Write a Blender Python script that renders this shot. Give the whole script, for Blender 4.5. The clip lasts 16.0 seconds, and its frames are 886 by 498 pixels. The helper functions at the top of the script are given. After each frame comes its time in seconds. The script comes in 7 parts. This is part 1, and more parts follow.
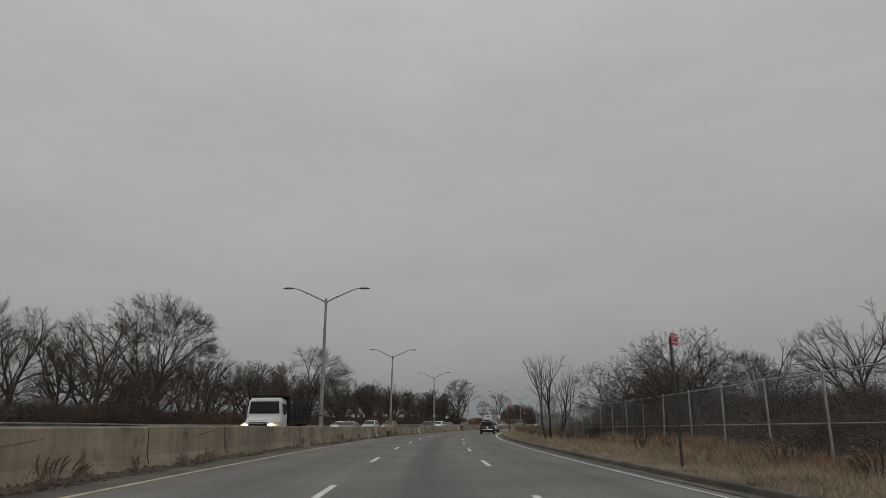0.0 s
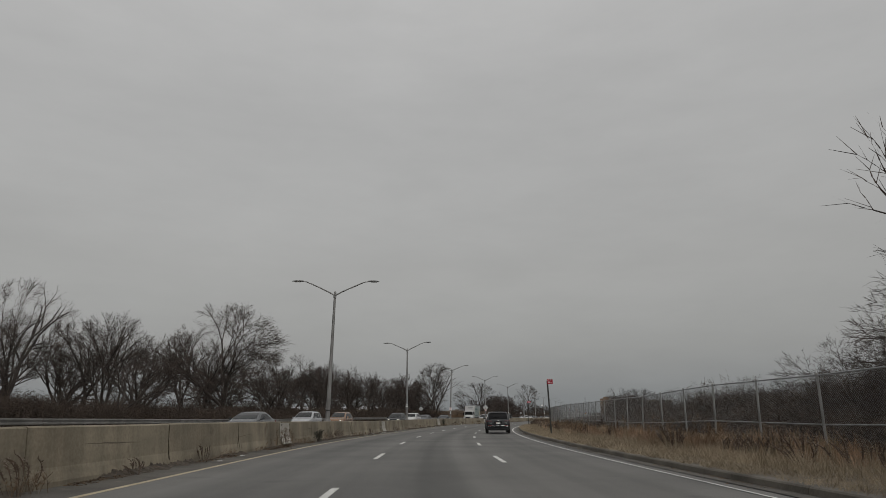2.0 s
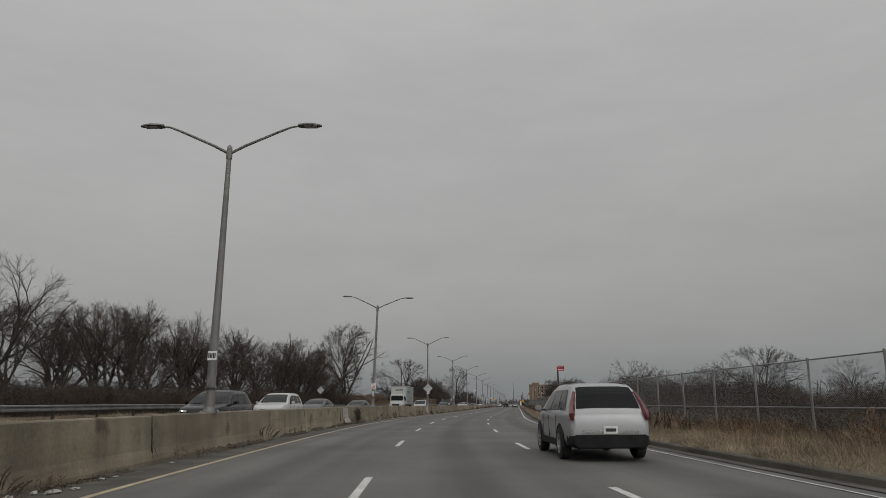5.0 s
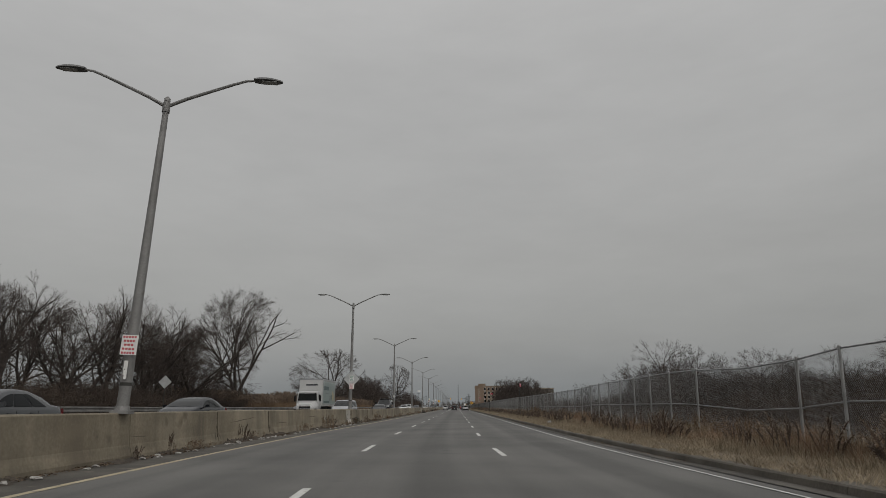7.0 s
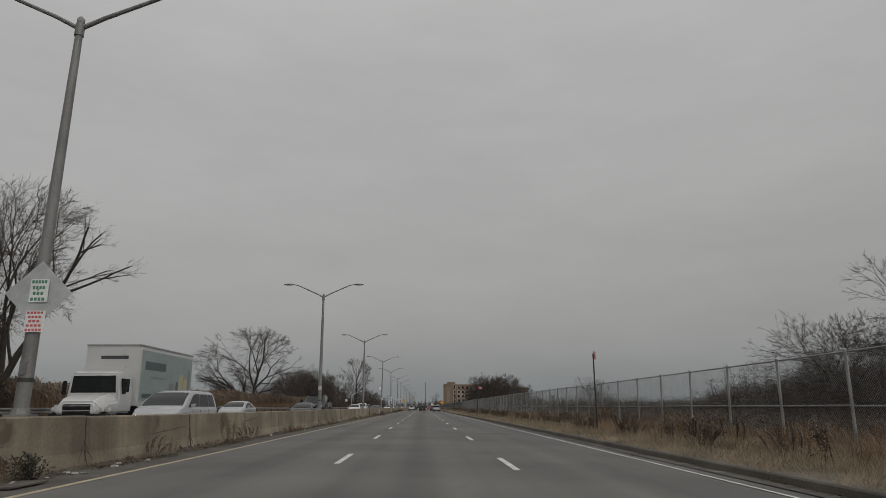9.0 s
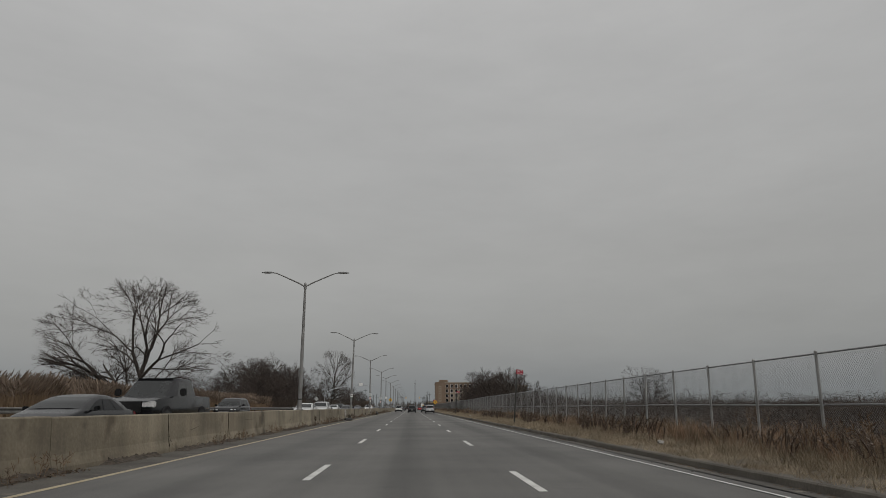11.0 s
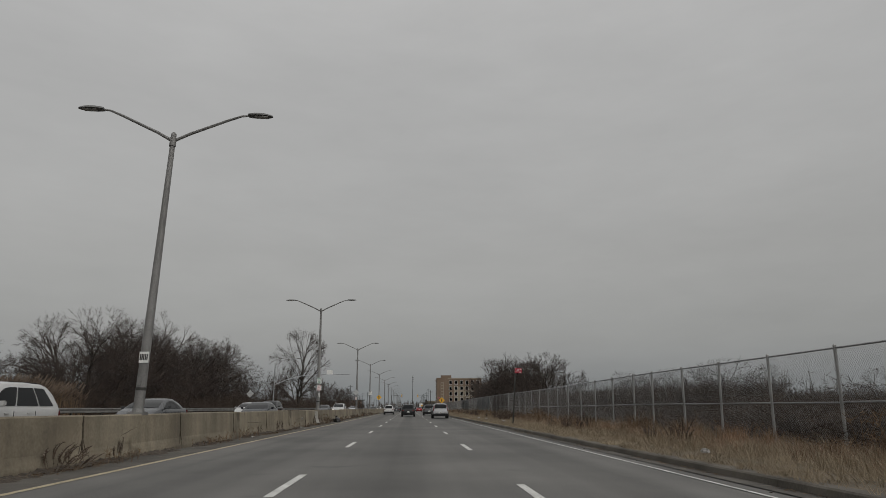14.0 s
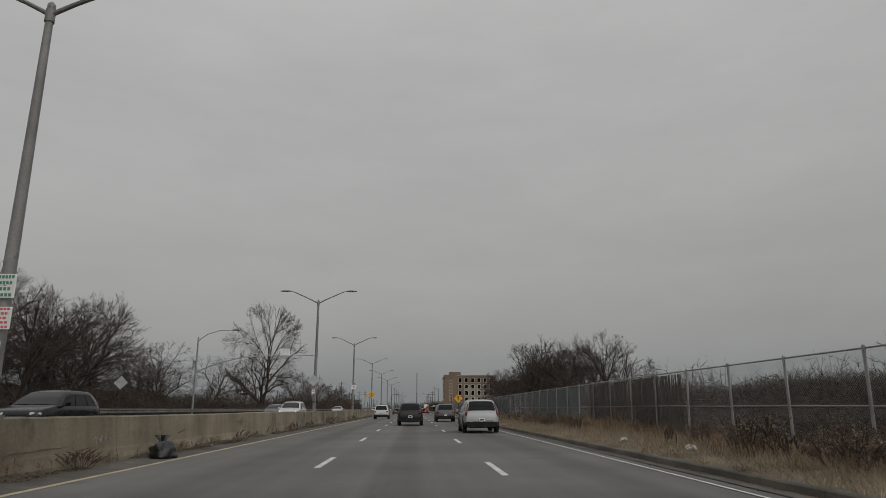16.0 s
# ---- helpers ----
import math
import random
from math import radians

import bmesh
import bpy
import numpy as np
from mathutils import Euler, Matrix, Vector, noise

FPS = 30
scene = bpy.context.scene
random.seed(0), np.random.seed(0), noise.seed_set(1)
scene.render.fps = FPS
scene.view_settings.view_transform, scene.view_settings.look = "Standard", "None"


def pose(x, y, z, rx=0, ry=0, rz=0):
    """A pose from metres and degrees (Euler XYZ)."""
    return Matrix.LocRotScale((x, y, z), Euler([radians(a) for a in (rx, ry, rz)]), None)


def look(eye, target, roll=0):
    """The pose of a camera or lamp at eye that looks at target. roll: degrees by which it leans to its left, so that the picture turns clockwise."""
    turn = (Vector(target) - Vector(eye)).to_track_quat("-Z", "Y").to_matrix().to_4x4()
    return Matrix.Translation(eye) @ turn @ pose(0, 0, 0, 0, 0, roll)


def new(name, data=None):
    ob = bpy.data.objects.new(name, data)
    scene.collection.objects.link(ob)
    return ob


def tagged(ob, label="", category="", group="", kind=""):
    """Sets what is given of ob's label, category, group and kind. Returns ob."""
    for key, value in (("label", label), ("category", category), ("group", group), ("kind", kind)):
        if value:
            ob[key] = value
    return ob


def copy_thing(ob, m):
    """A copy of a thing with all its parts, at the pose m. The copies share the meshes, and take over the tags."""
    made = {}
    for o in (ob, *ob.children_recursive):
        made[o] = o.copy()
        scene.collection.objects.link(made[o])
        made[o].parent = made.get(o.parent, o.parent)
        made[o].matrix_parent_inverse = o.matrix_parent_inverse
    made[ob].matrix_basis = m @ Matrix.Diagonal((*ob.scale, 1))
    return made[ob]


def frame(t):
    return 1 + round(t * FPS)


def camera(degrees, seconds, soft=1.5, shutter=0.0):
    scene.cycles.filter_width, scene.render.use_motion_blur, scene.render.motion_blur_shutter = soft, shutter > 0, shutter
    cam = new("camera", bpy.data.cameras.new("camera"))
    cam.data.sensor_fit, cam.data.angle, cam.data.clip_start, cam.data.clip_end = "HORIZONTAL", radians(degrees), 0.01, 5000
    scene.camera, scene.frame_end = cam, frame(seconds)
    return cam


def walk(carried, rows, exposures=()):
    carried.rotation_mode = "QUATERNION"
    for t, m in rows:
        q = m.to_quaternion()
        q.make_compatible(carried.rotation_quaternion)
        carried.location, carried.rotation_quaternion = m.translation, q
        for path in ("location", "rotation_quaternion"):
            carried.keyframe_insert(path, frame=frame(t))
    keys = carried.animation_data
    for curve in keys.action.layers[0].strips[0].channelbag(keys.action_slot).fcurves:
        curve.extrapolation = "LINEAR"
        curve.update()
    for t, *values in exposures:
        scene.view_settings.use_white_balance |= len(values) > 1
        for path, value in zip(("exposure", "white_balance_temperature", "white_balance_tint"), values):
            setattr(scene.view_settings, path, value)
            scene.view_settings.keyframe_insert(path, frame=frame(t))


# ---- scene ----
EYE = 1.197
# seconds, x, y, yaw to the left, pitch up, roll
ROWS = [
    (0, 29.136, 13.380, 16.658, 15.512, -0.334),
    (0.5, 26.358, 21.612, 16.328, 15.499, -0.359),
    (1, 23.541, 29.942, 15.726, 15.405, -0.393),
    (1.5, 20.749, 38.409, 14.929, 15.183, -0.431),
    (2, 17.972, 47.239, 13.910, 14.935, -0.421),
    (2.5, 15.151, 56.373, 12.855, 14.691, -0.410),
    (3, 12.781, 65.181, 11.766, 14.380, -0.373),
    (3.5, 10.484, 74.141, 10.604, 14.049, -0.334),
    (4, 7.994, 83.908, 9.189, 13.884, -0.352),
    (4.2, 7.110, 87.783, 8.665, 13.852, -0.362),
    (6.3, 1.520, 124.638, 2.762, 13.897, -0.348),
    (6.5, 1.274, 128.273, 2.290, 13.955, -0.341),
    (7, 0.737, 137.257, 1.153, 13.998, -0.351),
    (7.5, 0.242, 146.355, -0.001, 13.891, -0.385),
    (8, -0.011, 155.491, -0.962, 13.844, -0.422),
    (8.5, -0.095, 165.197, -1.542, 13.854, -0.473),
    (9, -0.171, 175.066, -1.881, 13.999, -0.385),
    (9.2, -0.203, 178.960, -1.983, 14.048, -0.364),
    (11.5, -0.260, 222.295, -2.973, 14.026, -0.345),
    (12, -0.229, 232.347, -3.073, 14.164, -0.382),
    (12.5, -0.154, 242.197, -3.102, 14.147, -0.407),
    (13, -0.129, 251.940, -3.100, 14.165, -0.394),
    (13.5, -0.065, 261.852, -3.058, 14.071, -0.386),
    (14, -0.114, 271.933, -3.050, 14.055, -0.375),
    (14.5, -0.029, 282.185, -2.926, 14.063, -0.387),
    (15, 0.019, 292.485, -2.810, 14.052, -0.402),
    (15.5, -0.033, 302.709, -2.706, 14.089, -0.402),
    (16, -0.051, 313.082, -2.700, 14.159, -0.280),
]
cam = camera(69.92, 16.0, soft=0.85)


def aim(x, y, yaw, pitch, roll):
    a, b = radians(yaw), radians(pitch)
    way = Vector((-math.sin(a) * math.cos(b), math.cos(a) * math.cos(b), math.sin(b)))
    eye = Vector((x, y, EYE))
    return look(eye, eye + 10 * way, roll)


walk(cam, [(row[0], aim(*row[1:])) for row in ROWS])
# ---- end of path ----
# ---- light ----
world = bpy.data.worlds.new("overcast")
scene.world = world
world.use_nodes = True
wt = world.node_tree
wt.nodes.clear()


def wn(kind, **sets):
    node = wt.nodes.new(kind)
    for key, value in sets.items():
        node.inputs[key].default_value = value
    return node


SUN_ROT, SUN_EL = 2.6, 0.75
sky = wt.nodes.new("ShaderNodeTexSky")
sky.sky_type = "NISHITA"
sky.sun_disc = False
sky.sun_elevation, sky.sun_rotation = SUN_EL, SUN_ROT
sky.air_density, sky.dust_density = 2.0, 6.0
grey = wn("ShaderNodeHueSaturation", Saturation=0.12)
wt.links.new(sky.outputs[0], grey.inputs["Color"])
thin = wn("ShaderNodeMixRGB", Fac=1.0, Color2=(0.035, 0.035, 0.035, 1))
thin.blend_type = "MULTIPLY"
wt.links.new(grey.outputs[0], thin.inputs["Color1"])
coord = wt.nodes.new("ShaderNodeTexCoord")
split = wt.nodes.new("ShaderNodeSeparateXYZ")
wt.links.new(coord.outputs["Generated"], split.inputs[0])
deck = wt.nodes.new("ShaderNodeValToRGB")
wt.links.new(split.outputs["Z"], deck.inputs[0])
e = deck.color_ramp.elements
e[0].position, e[0].color = 0.0, (0.190, 0.204, 0.210, 1)
e[1].position, e[1].color = 1.0, (0.600, 0.593, 0.585, 1)
for at_, col_ in ((0.10, (0.223, 0.227, 0.224, 1)), (0.22, (0.246, 0.245, 0.239, 1)), (0.5, (0.318, 0.316, 0.311, 1))):
    deck.color_ramp.elements.new(at_).color = col_
squash = wn("ShaderNodeMapping")
squash.inputs["Scale"].default_value = (1.0, 1.0, 3.2)
wt.links.new(coord.outputs["Generated"], squash.inputs[0])
cloud = wn("ShaderNodeTexNoise", Scale=2.6, Detail=5.0, Roughness=0.55)
wt.links.new(squash.outputs[0], cloud.inputs["Vector"])
veil = wt.nodes.new("ShaderNodeMapRange")
veil.inputs[1].default_value, veil.inputs[2].default_value = 0.25, 0.75
veil.inputs[3].default_value, veil.inputs[4].default_value = 0.92, 1.07
rag = wn("ShaderNodeTexNoise", Scale=9.0, Detail=6.0, Roughness=0.6)
wt.links.new(squash.outputs[0], rag.inputs["Vector"])
mixed = wt.nodes.new("ShaderNodeMath")
mixed.operation = "MULTIPLY_ADD"
mixed.inputs[1].default_value = 0.45
wt.links.new(rag.outputs[0], mixed.inputs[0])
lower = wt.nodes.new("ShaderNodeMath")
lower.operation = "SUBTRACT"
lower.inputs[1].default_value = 0.225
wt.links.new(cloud.outputs[0], lower.inputs[0])
wt.links.new(lower.outputs[0], mixed.inputs[2])
wt.links.new(mixed.outputs[0], veil.inputs[0])
lit = wn("ShaderNodeMixRGB", Fac=1.0)
lit.blend_type = "MULTIPLY"
wt.links.new(deck.outputs[0], lit.inputs["Color1"])
wt.links.new(veil.outputs[0], lit.inputs["Color2"])
both = wn("ShaderNodeMixRGB", Fac=1.0)
both.blend_type = "ADD"
wt.links.new(lit.outputs[0], both.inputs["Color1"])
wt.links.new(thin.outputs[0], both.inputs["Color2"])
glow = wn("ShaderNodeBackground", Strength=1.0)
wt.links.new(both.outputs[0], glow.inputs["Color"])
wt.links.new(glow.outputs[0], wt.nodes.new("ShaderNodeOutputWorld").inputs[0])

sun_data = bpy.data.lights.new("sun", "SUN")
sun_data.energy, sun_data.angle, sun_data.color = 0.5, radians(90), (1.0, 0.97, 0.92)
sun = new("sun", sun_data)
sun.matrix_world = look((math.sin(SUN_ROT) * 40, math.cos(SUN_ROT) * 40, 45), (0, 0, 0))


# ---- materials ----
def mat(name, a, b, rough=0.85, metal=0.0, big=0.6, fine=30.0, bump=0.3, spots=None, per=0.0, coat=0.0, mix=(0.35, 0.65), gloss=0.5):
    """Two tones mixed by coarse and fine noise in metres, with fine relief; spots: a third tone in patches; per: spread between pieces."""
    m = bpy.data.materials.new(name)
    m.use_nodes = True
    t = m.node_tree
    bs = t.nodes["Principled BSDF"]
    co = t.nodes.new("ShaderNodeTexCoord")

    def noisy(scale, detail=4.0):
        n = t.nodes.new("ShaderNodeTexNoise")
        n.inputs["Scale"].default_value, n.inputs["Detail"].default_value = scale, detail
        t.links.new(co.outputs["Object"], n.inputs["Vector"])
        return n

    n1, n2 = noisy(big), noisy(fine, 3.0)
    add = t.nodes.new("ShaderNodeMath")
    add.operation = "MULTIPLY_ADD"
    add.inputs[1].default_value = 0.45
    t.links.new(n2.outputs[0], add.inputs[0])
    t.links.new(n1.outputs[0], add.inputs[2])
    rng = t.nodes.new("ShaderNodeMapRange")
    rng.inputs[1].default_value, rng.inputs[2].default_value = mix[0] + 0.22, mix[1] + 0.22
    t.links.new(add.outputs[0], rng.inputs[0])
    ramp = t.nodes.new("ShaderNodeMixRGB")
    ramp.inputs[1].default_value, ramp.inputs[2].default_value = (*a, 1), (*b, 1)
    t.links.new(rng.outputs[0], ramp.inputs[0])
    out = ramp
    if spots:
        n3 = noisy(spots[1], 6.0)
        r3 = t.nodes.new("ShaderNodeMapRange")
        r3.inputs[1].default_value, r3.inputs[2].default_value = spots[2], spots[2] + 0.09
        t.links.new(n3.outputs[0], r3.inputs[0])
        m3 = t.nodes.new("ShaderNodeMixRGB")
        m3.inputs[2].default_value = (*spots[0], 1)
        t.links.new(r3.outputs[0], m3.inputs[0])
        t.links.new(out.outputs[0], m3.inputs[1])
        out = m3
    if per:
        info = t.nodes.new("ShaderNodeObjectInfo")
        r4 = t.nodes.new("ShaderNodeMapRange")
        r4.inputs[3].default_value, r4.inputs[4].default_value = 1 - per, 1 + per
        t.links.new(info.outputs["Random"], r4.inputs[0])
        m4 = t.nodes.new("ShaderNodeMixRGB")
        m4.blend_type, m4.inputs[0].default_value = "MULTIPLY", 1.0
        t.links.new(out.outputs[0], m4.inputs[1])
        t.links.new(r4.outputs[0], m4.inputs[2])
        out = m4
    t.links.new(out.outputs[0], bs.inputs["Base Color"])
    bs.inputs["Roughness"].default_value, bs.inputs["Metallic"].default_value = rough, metal
    bs.inputs["Specular IOR Level"].default_value = gloss
    if coat:
        bs.inputs["Coat Weight"].default_value, bs.inputs["Coat Roughness"].default_value = coat, 0.08
    if bump:
        bp = t.nodes.new("ShaderNodeBump")
        bp.inputs["Strength"].default_value, bp.inputs["Distance"].default_value = bump, 0.01
        t.links.new(n2.outputs[0], bp.inputs["Height"])
        t.links.new(bp.outputs[0], bs.inputs["Normal"])
    return m


def lamp_mat(name, col, power):
    m = mat(name, col, col, 0.3, bump=0)
    bs = m.node_tree.nodes["Principled BSDF"]
    bs.inputs["Emission Color"].default_value, bs.inputs["Emission Strength"].default_value = (*col, 1), power
    return m


def streaks(m, along, across, lo, hi):
    """Long stains that follow a swept surface: darker and paler bands in its (off, along) sheet."""
    t = m.node_tree
    bs = t.nodes["Principled BSDF"]
    uv = t.nodes.new("ShaderNodeUVMap")
    mp = t.nodes.new("ShaderNodeMapping")
    mp.inputs["Scale"].default_value = (across, along, 1.0)
    t.links.new(uv.outputs[0], mp.inputs[0])
    n = t.nodes.new("ShaderNodeTexNoise")
    n.inputs["Scale"].default_value, n.inputs["Detail"].default_value = 1.0, 5.0
    t.links.new(mp.outputs[0], n.inputs["Vector"])
    r = t.nodes.new("ShaderNodeMapRange")
    r.inputs[1].default_value, r.inputs[2].default_value, r.inputs[3].default_value, r.inputs[4].default_value = 0.3, 0.6, lo, hi
    t.links.new(n.outputs[0], r.inputs[0])
    mx = t.nodes.new("ShaderNodeMixRGB")
    mx.blend_type, mx.inputs[0].default_value = "MULTIPLY", 1.0
    t.links.new(bs.inputs["Base Color"].links[0].from_socket, mx.inputs[1])
    t.links.new(r.outputs[0], mx.inputs[2])
    t.links.new(mx.outputs[0], bs.inputs["Base Color"])


def road_mat(name):
    """Old asphalt: wheel tracks and oil bands run along the lanes, in v; aggregate and patches on top."""
    m = mat(name, (0.082, 0.080, 0.075), (0.121, 0.118, 0.110), 0.8, big=0.25, fine=45, bump=0.35, spots=((0.088, 0.086, 0.081), 0.9, 0.62))
    t = m.node_tree
    bs = t.nodes["Principled BSDF"]
    uv = t.nodes.new("ShaderNodeUVMap")
    mp = t.nodes.new("ShaderNodeMapping")
    mp.inputs["Scale"].default_value = (1.0, 0.012, 1.0)
    t.links.new(uv.outputs[0], mp.inputs[0])
    n = t.nodes.new("ShaderNodeTexNoise")
    n.inputs["Scale"].default_value, n.inputs["Detail"].default_value = 1.1, 3.0
    t.links.new(mp.outputs[0], n.inputs["Vector"])
    r = t.nodes.new("ShaderNodeMapRange")
    r.inputs[1].default_value, r.inputs[2].default_value, r.inputs[3].default_value, r.inputs[4].default_value = 0.3, 0.7, 0.78, 1.16
    t.links.new(n.outputs[0], r.inputs[0])
    mx = t.nodes.new("ShaderNodeMixRGB")
    mx.blend_type, mx.inputs[0].default_value = "MULTIPLY", 1.0
    was = bs.inputs["Base Color"].links[0].from_socket
    t.links.new(was, mx.inputs[1])
    t.links.new(r.outputs[0], mx.inputs[2])
    # oil drips darken the middle of each lane
    sep = t.nodes.new("ShaderNodeSeparateXYZ")
    t.links.new(uv.outputs[0], sep.inputs[0])

    def maths(kind, a, b=0.0):
        q = t.nodes.new("ShaderNodeMath")
        q.operation = kind
        for k, v in enumerate((a, b)):
            if isinstance(v, float):
                q.inputs[k].default_value = v
            else:
                t.links.new(v, q.inputs[k])
        return q.outputs[0]

    lane = maths("FRACT", maths("DIVIDE", maths("SUBTRACT", sep.outputs[0], 5.34), 3.72))
    away = maths("ABSOLUTE", maths("SUBTRACT", lane, 0.5))
    wavy = maths("ADD", away, maths("MULTIPLY", maths("SUBTRACT", n.outputs[0], 0.5), 0.12))
    oil = t.nodes.new("ShaderNodeMapRange")
    oil.interpolation_type = "SMOOTHSTEP"
    oil.inputs[1].default_value, oil.inputs[2].default_value, oil.inputs[3].default_value, oil.inputs[4].default_value = 0.03, 0.22, 0.80, 1.04
    t.links.new(wavy, oil.inputs[0])
    m2 = t.nodes.new("ShaderNodeMixRGB")
    m2.blend_type, m2.inputs[0].default_value = "MULTIPLY", 1.0
    t.links.new(mx.outputs[0], m2.inputs[1])
    t.links.new(oil.outputs[0], m2.inputs[2])
    t.links.new(m2.outputs[0], bs.inputs["Base Color"])
    return m


ASPHALT = road_mat("asphalt")
SHOULDER = mat("shoulder_grit", (0.052, 0.047, 0.041), (0.10, 0.092, 0.08), 0.95, big=0.8, fine=50, spots=((0.145, 0.13, 0.105), 2.5, 0.62))
PAINT = mat("worn_white_paint", (0.43, 0.43, 0.41), (0.62, 0.62, 0.59), 0.7, big=1.5, fine=30, spots=((0.17, 0.165, 0.155), 7.0, 0.6))
YELLOW = mat("worn_yellow_paint", (0.33, 0.27, 0.17), (0.44, 0.38, 0.26), 0.7, big=1.5, fine=30, spots=((0.17, 0.165, 0.155), 6.0, 0.6))
CONCRETE = mat("stained_concrete", (0.175, 0.147, 0.105), (0.265, 0.23, 0.168), 0.9, big=0.45, fine=14, bump=0.4, spots=((0.12, 0.097, 0.067), 0.9, 0.6), per=0.09)
streaks(CONCRETE, 2.6, 2.0, 0.82, 1.05)
streaks(CONCRETE, 0.55, 1.6, 0.66, 1.06)
streaks(CONCRETE, 0.4, 20.0, 0.80, 1.04)
KERB = mat("kerb_concrete", (0.062, 0.055, 0.045), (0.120, 0.107, 0.089), 0.9, big=0.7, fine=25, spots=((0.09, 0.08, 0.06), 2.0, 0.6), per=0.08)
GALV = mat("galvanised_steel", (0.24, 0.245, 0.25), (0.34, 0.348, 0.352), 0.5, 0.55, big=3, fine=40, bump=0.1, per=0.06)
POLE = mat("weathered_pole_steel", (0.22, 0.22, 0.215), (0.33, 0.33, 0.32), 0.55, 0.35, big=1.2, fine=25, bump=0.12, spots=((0.17, 0.14, 0.11), 3.0, 0.7), per=0.05)
LAMPSTEEL = mat("grey_lamp_steel", (0.150, 0.147, 0.142), (0.225, 0.222, 0.215), 0.6, 0.3, big=1.2, fine=25, bump=0.12, spots=((0.11, 0.095, 0.08), 3.0, 0.66), per=0.08)
WIRE = mat("dull_fence_wire", (0.15, 0.15, 0.15), (0.23, 0.23, 0.228), 0.6, 0.3, big=2, fine=10, bump=0, per=0.15)
DARKSTEEL = mat("dark_steel", (0.03, 0.03, 0.028), (0.06, 0.058, 0.052), 0.6, 0.3, big=3, fine=40, bump=0.15)
# near-black colour for the shade inside the drain
HOLLOW_SHADE = mat("drain_hollow_shade", (0.006, 0.006, 0.005), (0.012, 0.011, 0.010), 0.95, big=3, fine=20, bump=0.2)
RUST = mat("rusty_plate", (0.30, 0.285, 0.25), (0.42, 0.40, 0.36), 0.7, 0.2, big=2, fine=18, spots=((0.12, 0.105, 0.09), 3.5, 0.62))
DIRT = mat("verge_soil", (0.065, 0.051, 0.035), (0.125, 0.10, 0.068), 0.95, big=0.9, fine=22, bump=0.9, spots=((0.15, 0.12, 0.08), 3.0, 0.6))
LAND = mat("far_land", (0.06, 0.05, 0.036), (0.12, 0.095, 0.062), 0.95, big=0.05, fine=2, bump=0.2)
BARK = mat("winter_bark", (0.026, 0.021, 0.018), (0.060, 0.050, 0.042), 0.9, big=1.2, fine=18, bump=0.5, per=0.15)
TWIG = mat("winter_twigs", (0.034, 0.026, 0.022), (0.064, 0.048, 0.040), 0.9, big=0.8, fine=6, bump=0, per=0.15)
SCRUB = mat("brown_scrub", (0.038, 0.028, 0.022), (0.072, 0.053, 0.040), 0.95, big=0.6, fine=4, bump=0, per=0.18)
STRAW = mat("dry_grass", (0.165, 0.130, 0.085), (0.330, 0.268, 0.185), 0.9, big=0.5, fine=5, bump=0, spots=((0.085, 0.062, 0.04), 0.8, 0.58), per=0.14)
BROWNG = mat("brown_grass", (0.155, 0.096, 0.060), (0.310, 0.205, 0.130), 0.9, big=0.4, fine=5, bump=0, spots=((0.075, 0.048, 0.03), 0.7, 0.58), per=0.22)
LEAF = mat("dead_leaves", (0.055, 0.038, 0.025), (0.14, 0.10, 0.065), 0.95, big=1.5, fine=20, bump=0, per=0.15)
WEED = mat("dead_weeds", (0.085, 0.055, 0.034), (0.17, 0.115, 0.07), 0.95, big=1.0, fine=9, bump=0, per=0.2)
ROD = mat("dark_goldenrod", (0.044, 0.031, 0.023), (0.105, 0.074, 0.053), 0.95, big=1.0, fine=9, bump=0, per=0.25)
FLUFF = mat("pale_seed_fluff", (0.17, 0.14, 0.11), (0.33, 0.28, 0.23), 0.95, big=1.0, fine=9, bump=0, per=0.2)
PLUME = mat("reed_plumes", (0.085, 0.060, 0.043), (0.19, 0.145, 0.11), 0.95, big=1.0, fine=9, bump=0, per=0.2)
REED = mat("tan_reeds", (0.14, 0.093, 0.056), (0.245, 0.170, 0.106), 0.9, big=0.25, fine=4, bump=0, per=0.12)
SIGNRED = mat("red_sign_face", (0.26, 0.014, 0.03), (0.32, 0.02, 0.04), 0.5, big=3, fine=20, bump=0.03)
SIGNWHITE = mat("white_sign_face", (0.62, 0.62, 0.60), (0.74, 0.74, 0.72), 0.5, big=4, fine=20, bump=0.03)
SIGNYELLOW = mat("yellow_sign_face", (0.62, 0.33, 0.015), (0.72, 0.40, 0.02), 0.45, big=3, fine=20, bump=0.03)
INKRED = mat("faded_red_ink", (0.45, 0.07, 0.08), (0.55, 0.12, 0.13), 0.6, bump=0)
INKGREEN = mat("faded_green_ink", (0.05, 0.19, 0.13), (0.08, 0.24, 0.17), 0.6, bump=0)
INKBLACK = mat("black_ink", (0.02, 0.02, 0.02), (0.035, 0.035, 0.035), 0.6, bump=0)
ALU = mat("bare_sign_aluminium", (0.40, 0.41, 0.41), (0.50, 0.51, 0.51), 0.45, 0.4, big=3, fine=20, bump=0.05)
BRICK = mat("tan_brick", (0.150, 0.107, 0.077), (0.210, 0.154, 0.114), 0.9, big=0.08, fine=3, bump=0.3)
BUFF = mat("buff_render", (0.25, 0.212, 0.163), (0.315, 0.270, 0.213), 0.9, big=0.1, fine=3, bump=0.2)
GLASS = mat("dark_window_glass", (0.004, 0.005, 0.0055), (0.007, 0.008, 0.009), 0.05, big=1, fine=5, bump=0, gloss=0.13)
